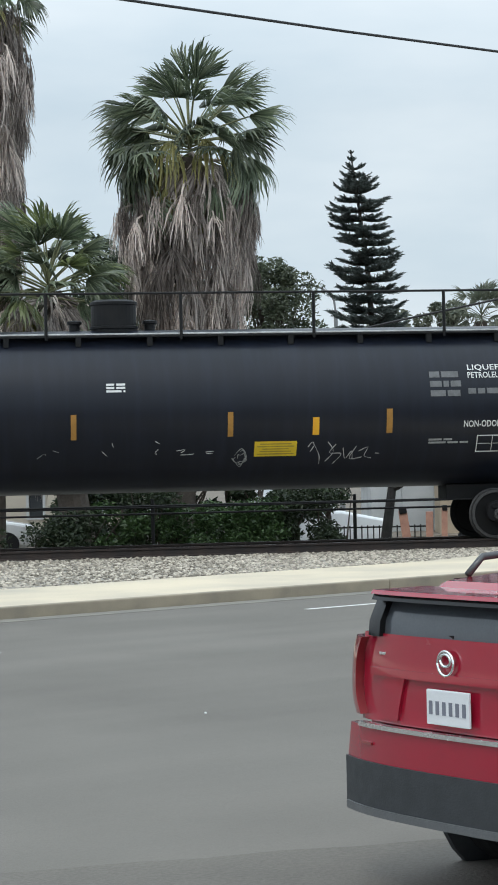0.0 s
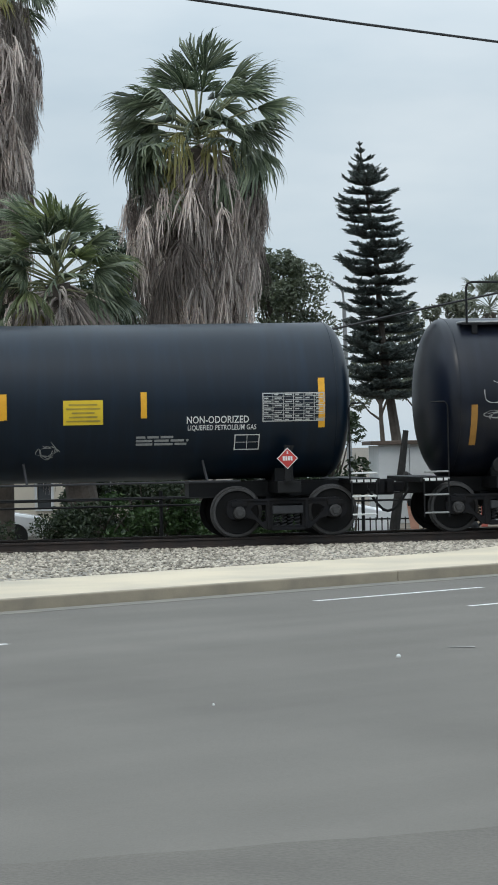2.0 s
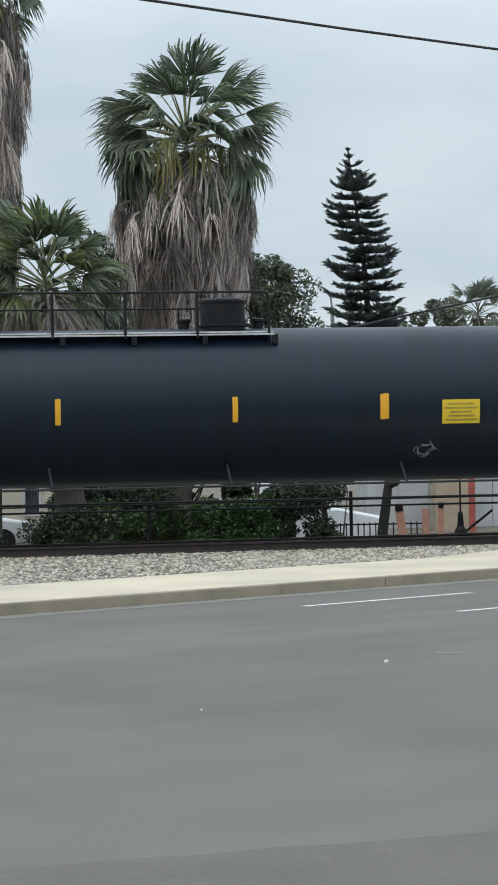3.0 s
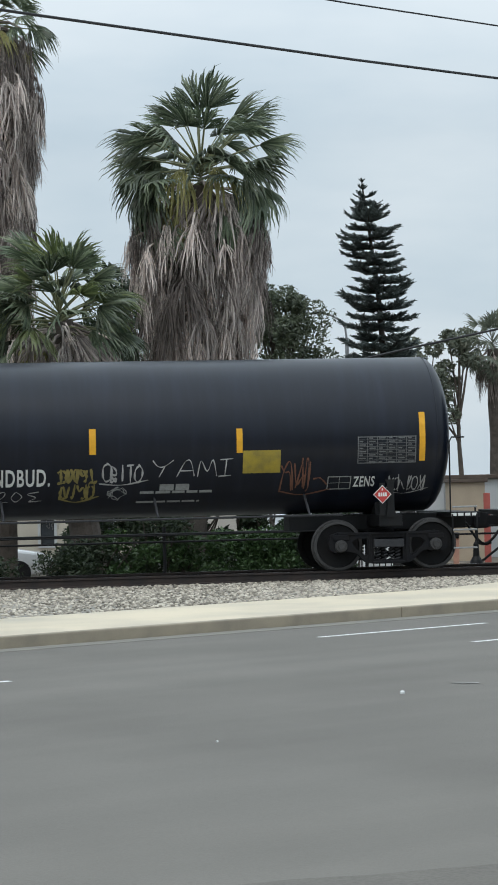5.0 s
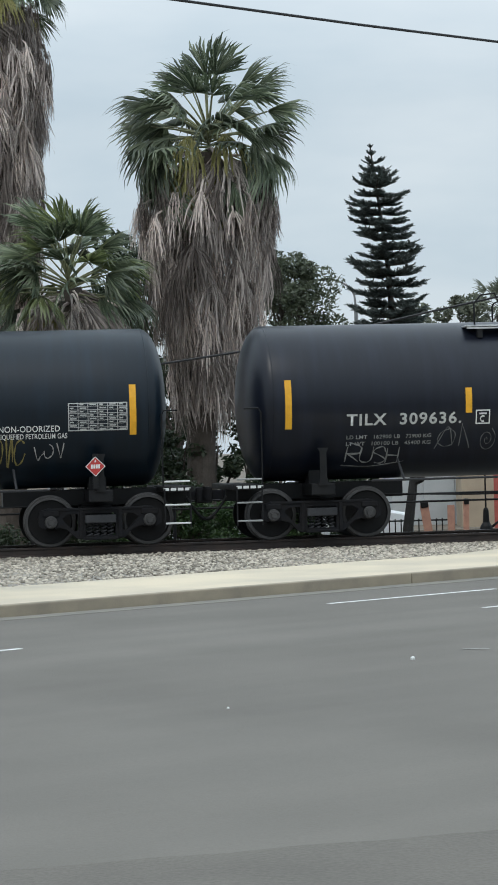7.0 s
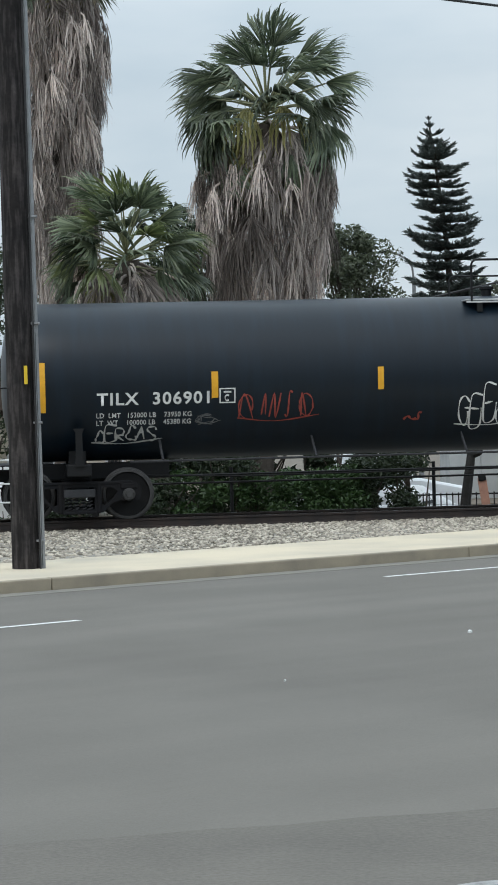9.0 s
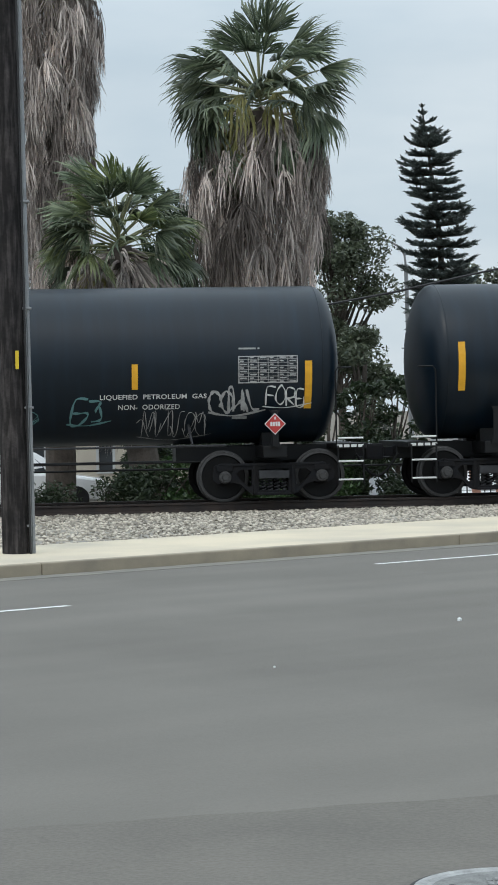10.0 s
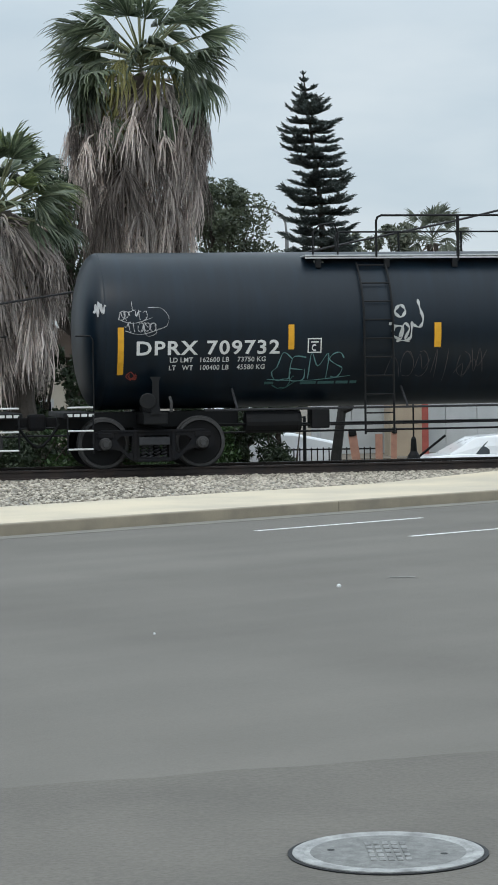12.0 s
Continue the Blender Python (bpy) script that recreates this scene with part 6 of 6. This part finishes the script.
me.materials.append(leaf_material("stone_mix", (0.15, 0.133, 0.108), (0.58, 0.52, 0.43), 0.9, 0.0))
tagged(new("ballast_stones", me), "loose pale grey crushed stones beside the track", "gravel", kind="stuff")

# ---- vehicles ----
TYRE = material("tyre_rubber", (0.018, 0.018, 0.019), 0.85, vary=0.2, grain=20)
RIM = material("alloy_rim", (0.42, 0.42, 0.43), 0.35, 0.8, vary=0.1, grain=8)
REDPAINT = material("deep_red_paint", (0.31, 0.0068, 0.027), 0.22, vary=0.06, grain=3, bump=0, coat=0.9)
WHITEPAINT = material("white_car_paint", (0.72, 0.73, 0.74), 0.3, vary=0.05, grain=3, bump=0, coat=0.7)
CLADDING = material("dark_plastic_cladding", (0.032, 0.036, 0.040), 0.62, vary=0.15, grain=12)
CHROME = material("chrome", (0.90, 0.90, 0.91), 0.25, 1.0, vary=0.05, grain=9, bump=0)
SATIN = material("satin_grey_plastic", (0.11, 0.115, 0.12), 0.5, vary=0.15, grain=9)
# tinted glass, base colour lightened for reflections and the bright view through it
REARGLASS = material("tinted_rear_glass", (0.065, 0.072, 0.082), 0.05, vary=0.15, grain=2, bump=0)
LENSRED = material("red_lamp_lens", (0.24, 0.03, 0.035), 0.10, vary=0.1, grain=9, bump=0, coat=0.6)
BLACKGLOSS = material("black_gloss_trim", (0.010, 0.010, 0.011), 0.18, vary=0.1, grain=7, bump=0)
PLATEWHITE = material("white_plate", (0.70, 0.72, 0.74), 0.45, vary=0.06, grain=9)
PLATEINK = material("plate_ink", (0.17, 0.18, 0.22), 0.6, vary=0.1, grain=9)


def loft(bm, rings):
    rows = [[bm.verts.new(p) for p in r] for r in rings]
    n = len(rows[0])
    for a, b in zip(rows, rows[1:]):
        for k in range(n):
            bm.faces.new((a[k], a[(k + 1) % n], b[(k + 1) % n], b[k]))
    bm.faces.new(rows[0])
    bm.faces.new(rows[-1])
    bmesh.ops.recalc_face_normals(bm, faces=bm.faces)


def section(x, zb, zt, hb, ht, r=0.07):
    """One cross-section of a car: half widths at the foot and the top, with rounded shoulders."""
    side = [(hb - r, zb), (hb, zb + r), (hb * 0.55 + ht * 0.45 + 0.02, (zb + zt) / 2), (ht, zt - r), (ht - r * 0.5, zt - r * 0.3), (ht - r * 1.3, zt)]
    return [(x, y, z) for y, z in side] + [(x, -y, z) for y, z in side[::-1]]


def car_wheels(car, xs, track, r):
    for x in xs:
        for s in (-1, 1):
            bm = bmesh.new()
            lathe(bm, [(r * 0.62, -0.10), (r * 0.95, -0.105), (r, -0.07), (r, 0.07), (r * 0.95, 0.105), (r * 0.62, 0.10)], 30, "y")
            w = part("wheel", bm, TYRE, car)
            w.matrix_basis = pose(x, s * track, r)
            bm = bmesh.new()
            lathe(bm, [(r * 0.64, s * 0.02), (r * 0.62, s * 0.085), (r * 0.56, s * 0.06), (r * 0.2, s * 0.075), (r * 0.15, s * 0.095), (0.01, s * 0.095)], 24, "y")
            part("rim", bm, RIM, w, "silver alloy rim")
            ROLLING.append((w, x, s * track, r, car))


ROLLING = []


def plain_car(m, label, body, cabin, paint, xs, r=0.31, hw=0.86, category="car"):
    """body: rows of x, foot, shoulder; cabin: rows of x, foot, top, half width at the foot and at the top."""
    car = thing("car", label, category, m)
    bm = bmesh.new()
    loft(bm, [section(x, zb, zt, h * 0.97, h) for x, zb, zt, h in body])
    part("body", bm, paint, car, smooth=False)
    bm = bmesh.new()
    loft(bm, [section(x, z0, z1, h0, h1, 0.05) for x, z0, z1, h0, h1 in cabin])
    part("cabin", bm, paint, car)
    a, b = cabin[1], cabin[-2]
    for s in (-1, 1):
        mid = (a[0] + b[0]) / 2
        for x0, x1, e0, e1 in ((a[0], mid - 0.04, 0.30, 0.0), (mid + 0.04, b[0], 0.0, 0.42)):
            bm = bmesh.new()
            z0, z1 = a[1] + 0.05, a[2] - 0.07
            y0, y1 = s * (a[3] + 0.008), s * (a[4] + 0.03)
            ym = s * (a[3] * 0.55 + a[4] * 0.45 + 0.028)
            zm = (a[1] + a[2]) / 2
            vs = [(x0 - e0 * 0.3, y0, z0), (x1 + e1 * 0.6, y0, z0), (x1 + e1 * 0.3, ym, zm), (x1 - e1 * 0.2, y1, z1), (x0 + e0, y1, z1), (x0 + e0 * 0.3, ym, zm)]
            bm.faces.new([bm.verts.new(v) for v in vs])
            ex = bmesh.ops.extrude_face_region(bm, geom=bm.faces[:])
            bmesh.ops.translate(bm, vec=(0, -s * 0.01, 0), verts=[g for g in ex["geom"] if isinstance(g, bmesh.types.BMVert)])
            part("side_window", bm, DARKGLASS, car)
    car_wheels(car, xs, hw - (0.17 if r > 0.35 else 0.10), r)
    return car


def sedan_rows(l=4.7, hw=0.87):
    body = [(-l / 2, 0.42, 0.86, hw * 0.80), (-l / 2 + 0.12, 0.26, 0.95, hw * 0.93), (-l / 2 + 0.9, 0.20, 1.0, hw), (0, 0.18, 0.95, hw), (l / 2 - 1.2, 0.20, 0.92, hw), (l / 2 - 0.25, 0.24, 0.76, hw * 0.92), (l / 2, 0.38, 0.62, hw * 0.7)]
    cabin = [(-1.75, 0.92, 1.0, 0.74, 0.70), (-1.02, 0.93, 1.40, 0.76, 0.58), (-0.3, 0.93, 1.46, 0.78, 0.60), (0.35, 0.92, 1.42, 0.77, 0.58), (1.15, 0.90, 0.95, 0.74, 0.70)]
    return body, cabin


b, c = sedan_rows()
SEDAN = plain_car(pose(0, 0, GROUND_Z), "white four-door sedan driving behind the track", b, c, WHITEPAINT, (-1.35, 1.40))
b, c = sedan_rows(4.4)
plain_car(pose(-6.9, 54.2, GROUND_Z, 0, 0, 9), "white parked car beside the house", b, c, WHITEPAINT, (-1.3, 1.3))
body = [(-2.7, 0.55, 1.50, 0.86), (-2.6, 0.42, 1.56, 0.93), (0.2, 0.40, 1.56, 0.95), (1.3, 0.42, 1.54, 0.95), (2.45, 0.46, 1.30, 0.90), (2.65, 0.55, 1.15, 0.80)]
cabin = [(-0.9, 1.52, 1.58, 0.84, 0.80), (-0.75, 1.52, 2.20, 0.84, 0.68), (0.1, 1.52, 2.26, 0.85, 0.70), (0.6, 1.52, 2.20, 0.85, 0.68), (1.25, 1.52, 1.58, 0.84, 0.80)]
plain_car(pose(1.29, 59.4, GROUND_Z - 0.72, 0, 0, 9), "white pickup truck parked behind the shrubs", body, cabin, WHITEPAINT, (-1.75, 1.95), 0.36, 0.95, "pickup truck")

RAILGREY = material("dark_roof_rail", (0.09, 0.09, 0.092), 0.28, 0.6, vary=0.1, grain=6, bump=0)


def soften(bm, angle=0.6):
    """Smooth shading, with creases kept at the sharp edges."""
    for f in bm.faces:
        f.smooth = True
    for e in bm.edges:
        e.smooth = not (len(e.link_faces) == 2 and e.calc_face_angle(0) > angle)


# the red car, driving away along the near lane
SUV = thing("suv", "deep red compact SUV with dark cladding, driving away", "car")
bm = bmesh.new()
loft(bm, [section(x, zb, zt, h * 0.98, h, 0.09) for x, zb, zt, h in ((-0.80, 0.48, 1.22, 0.85), (-0.60, 0.40, 1.16, 0.91), (0, 0.36, 1.10, 0.92), (1.2, 0.32, 1.06, 0.92), (2.6, 0.34, 1.04, 0.92), (3.35, 0.38, 0.92, 0.88), (3.62, 0.48, 0.78, 0.74))])
soften(bm)
part("body", bm, REDPAINT, SUV)
bm = bmesh.new()
loft(bm, [section(x, z0, z1, h0, h1, 0.06) for x, z0, z1, h0, h1 in ((-0.72, 1.06, 1.34, 0.78, 0.70), (-0.52, 1.04, 1.54, 0.82, 0.64), (0.4, 1.02, 1.61, 0.84, 0.64), (1.4, 1.02, 1.59, 0.83, 0.62), (2.25, 1.0, 1.06, 0.80, 0.74))])
soften(bm)
part("cabin", bm, REDPAINT, SUV)


def rear(y, z=0.0):
    """How far forward the tail curves away from its middle, and leans with height."""
    return -0.95 + 0.11 * (abs(y) / 0.90) ** 3.2 + 0.05 * max(0.0, z - 0.95) + (0.50 * max(0.0, z - 1.34))


def band(name, y0, y1, z0, z1, mat, out=0.0, label="", n=14, thick=0.05, taper=0.0):
    """A panel of the tail that follows its curve."""
    bm = bmesh.new()
    rows = []
    for k in range(4):
        z = z0 + (z1 - z0) * k / 3
        t = taper * k / 3
        rows.append([bm.verts.new((rear(y, z) - out, y, z)) for y in [(y0 - t * (y0 > 0) + t * (y0 < 0)) + ((y1 - t * (y1 > 0) + t * (y1 < 0)) - (y0 - t * (y0 > 0) + t * (y0 < 0))) * j / n for j in range(n + 1)]])
    for a, b in zip(rows, rows[1:]):
        for j in range(n):
            bm.faces.new((a[j], a[j + 1], b[j + 1], b[j]))
    ex = bmesh.ops.extrude_face_region(bm, geom=bm.faces[:])
    bmesh.ops.translate(bm, vec=(thick, 0, 0), verts=[g for g in ex["geom"] if isinstance(g, bmesh.types.BMVert)])
    bmesh.ops.recalc_face_normals(bm, faces=bm.faces)
    soften(bm)
    return part(name, bm, mat, SUV, label)


band("lower_bumper", -0.93, 0.93, 0.42, 0.65, CLADDING, 0.088, "dark grey plastic bumper")
band("bumper_lip", -0.90, 0.90, 0.385, 0.425, SATIN, 0.10, "grey skid strip")
band("upper_bumper", -0.92, 0.92, 0.65, 0.83, REDPAINT, 0.075, "red bumper", taper=0.06)
band("chrome_strip", -0.74, 0.74, 0.822, 0.845, CHROME, 0.088, "chrome strip")
gate = band("tailgate", -0.80, 0.80, 0.85, 1.295, REDPAINT, 0.025, "red tailgate", taper=0.02, n=24)
band("gate_ridge", -0.66, 0.66, 1.085, 1.125, REDPAINT, 0.050, thick=0.05, n=20)
for y in (-0.50, 0.50):
    band("gate_crease", y - 0.09, y + 0.09, 0.87, 1.085, REDPAINT, 0.042, thick=0.04, n=6, taper=0.06)
band("plate_recess", -0.40, 0.40, 0.88, 1.10, REDPAINT, 0.004)
band("rear_window", -0.68, 0.68, 1.285, 1.50, REARGLASS, 0.015, "tinted rear window with its reflected light put into the colour", taper=0.05)
band("pillar_trim", 0.575, 0.690, 1.28, 1.505, BLACKGLOSS, 0.05, taper=-0.015, thick=0.16)
band("pillar_trim", -0.690, -0.575, 1.28, 1.505, BLACKGLOSS, 0.05, taper=-0.015, thick=0.16)
band("spoiler", -0.665, 0.665, 1.492, 1.512, REDPAINT, 0.13, "red roof spoiler", thick=0.36, n=24)
band("spoiler_lip", -0.66, 0.66, 1.462, 1.491, BLACKGLOSS, 0.112, "black spoiler underside", thick=0.14)
for s in (-1, 1):
    bm = bmesh.new()
    lens = []
    for k in range(9):
        q = k / 8
        z = 0.88 + 0.39 * q
        o = 0.965 - 0.07 * abs(2 * q - 1) ** 2.5
        lens.append([bm.verts.new((rear(o - 0.17 + 0.17 * j / 6, z) - 0.075 + 0.05 * (j / 6) ** 2, s * (o - 0.17 + 0.17 * j / 6), z)) for j in range(7)])
    for a, b in zip(lens, lens[1:]):
        for j in range(6):
            bm.faces.new((a[j], a[j + 1], b[j + 1], b[j]))
    ex = bmesh.ops.extrude_face_region(bm, geom=bm.faces[:])
    bmesh.ops.translate(bm, vec=(0.16, 0, 0), verts=[g for g in ex["geom"] if isinstance(g, bmesh.types.BMVert)])
    bmesh.ops.recalc_face_normals(bm, faces=bm.faces)
    soften(bm)
    part("tail_light", bm, LENSRED, SUV, "red tail light")
    band("reflector", *sorted((s * 0.60, s * 0.72)), 0.735, 0.750, LENSRED, 0.085, n=4, thick=0.02)
bm = bmesh.new()
box(bm, -1.016, -1.0, -0.185, 0.135, 0.885, 1.055, 0.006)
plate_ob = part("number_plate", bm, PLATEWHITE, SUV, "white number plate")
for k in range(6):
    bm = bmesh.new()
    y = 0.100 - k * 0.05
    box(bm, -1.0195, -1.0165, y - 0.012, y + 0.012, 0.935, 1.000)
    part("plate_mark", bm, PLATEINK, plate_ob)
for y, z, ry, rz in ((0.02, 1.18, 0.060, 0.060), (0.02, 1.195, 0.038, 0.030)):
    bm = bmesh.new()
    tube(bm, [(-0.985, y + ry * math.cos(q), z + rz * math.sin(q)) for q in [math.tau * k / 20 for k in range(21)]], 0.008, 6)
    part("emblem", bm, CHROME, gate, "chrome oval emblem", smooth=True)
bm = bmesh.new()
box(bm, -0.940, -0.915, 0.46, 0.60, 1.188, 1.202, 0.002)
part("badge", bm, CHROME, gate)
bm = bmesh.new()
tube(bm, [(-0.94, 0.0, 1.305), (-0.90, 0.30, 1.33)], 0.010, 6)
part("wiper", bm, BLACKGLOSS, SUV)
for s in (-1, 1):
    bm = bmesh.new()
    tube(bm, [(-0.35, s * 0.60, 1.56), (-0.25, s * 0.60, 1.65), (0.2, s * 0.60, 1.68), (1.3, s * 0.59, 1.67), (1.6, s * 0.59, 1.58)], 0.020, 7)
    part("roof_rail", bm, RAILGREY, SUV, "dark grey roof rail", smooth=True)
    for x0, x1 in ((-0.45, 0.45), (0.53, 1.55)):
        bm = bmesh.new()
        vs = [(x0, s * 0.85, 1.12), (x1, s * 0.85, 1.10), (x1 - 0.05, s * 0.79, 1.36), (x1 - 0.1, s * 0.70, 1.54), (x0 + 0.1, s * 0.70, 1.54), (x0 + 0.03, s * 0.79, 1.36)]
        bm.faces.new([bm.verts.new(v) for v in vs])
        ex = bmesh.ops.extrude_face_region(bm, geom=bm.faces[:])
        bmesh.ops.translate(bm, vec=(0, s * 0.012, 0), verts=[g for g in ex["geom"] if isinstance(g, bmesh.types.BMVert)])
        part("side_window", bm, DARKGLASS, SUV)
    bm = bmesh.new()
    box(bm, 1.55, 1.75, *sorted((s * 0.92, s * 1.06)), 1.02, 1.16, 0.03)
    part("mirror", bm, REDPAINT, SUV)
    bm = bmesh.new()
    lathe(bm, [(0.36, s * 0.85), (0.44, s * 0.90), (0.44, s * 0.935), (0.36, s * 0.94)], 28, "y", (0.12, 0, 0.36))
    part("wheel_arch", bm, CLADDING, SUV)
car_wheels(SUV, (0.12, 2.78), 0.79, 0.36)


def suv_pose(d):
    return Matrix.Translation(SUV_START + RU * d + Vector((0, 0, -0.25 + 0.32 * min(1, max(0, (d - 22) / 12))))) @ Matrix.Rotation(PHI - radians(7.0) * max(0.0, 1 - d / 20), 4, "Z")


def suv_way(t):
    """It drives off and brakes for the crossing."""
    return 8.8 * t - 0.62 * t * t if t < 7 else 31.22 + 0.12 * (t - 7) * max(0.0, 1 - (t - 7) / 10)


def sedan_way(t):
    return 8.2 - 2.0 * (12 - t) if t > 8 else 0.2 - 1.5 * math.sin(min(1, (8 - t) / 3) * math.pi / 2)


SUV_START = Vector((1.775, 11.456, 0)) - RN * 0.06
TENTHS = [k / 10 for k in range(121)]
DRIVES = [(SUV, [(t, suv_pose(suv_way(t))) for t in TENTHS]),
          (SEDAN, [(t, pose(sedan_way(t), 57 + 0.158 * sedan_way(t) - 0.9, GROUND_Z - dip(sedan_way(t) * U.x + 56.5 * U.y), 0, 0, 9)) for t in TENTHS])]
for w, x, y, r, owner in ROLLING:
    if owner in (SUV, SEDAN):
        way = suv_way if owner is SUV else sedan_way
        DRIVES.append((w, [(k / 30, pose(x, y, r, 0, math.degrees(way(k / 30) / r), 0)) for k in range(361)]))


# ---- what moves ----
# how far the train has come at each half second, from its place at 6 s
TRAVEL = [-44.50, -40.79, -36.92, -33.20, -29.49, -25.98, -22.33, -18.65, -14.97, -11.31, -7.65, -4.02, 0.00, 3.87, 7.74, 11.61, 15.48, 19.36, 23.24, 27.14, 31.02, 34.75, 38.88, 42.84, 46.77]


def travel(t):
    k = min(int(t * 2), 23)
    p = [TRAVEL[min(24, max(0, k + j))] for j in (-1, 0, 1, 2)]
    if k == 0:
        p[0] = 2 * p[1] - p[2]
    if k == 23:
        p[3] = 2 * p[2] - p[1]
    q = t * 2 - k
    return 0.5 * (2 * p[1] + (p[2] - p[0]) * q + (2 * p[0] - 5 * p[1] + 4 * p[2] - p[3]) * q * q + (3 * p[1] - p[0] - 3 * p[2] + p[3]) * q ** 3)


def motions():
    quarters = [k / 10 for k in range(121)]
    for s0, car in CARS:
        walk(car, [(t, on_pose(s0 + travel(t))) for t in quarters])
    steps = [k / 15 for k in range(181)]
    for w, dx in WHEELS:
        walk(w, [(t, pose(dx, 0, WHEEL_R, 0, math.degrees(travel(t) / WHEEL_R), 0)) for t in steps])
    for car, rows in DRIVES:
        walk(car, rows)


motions()
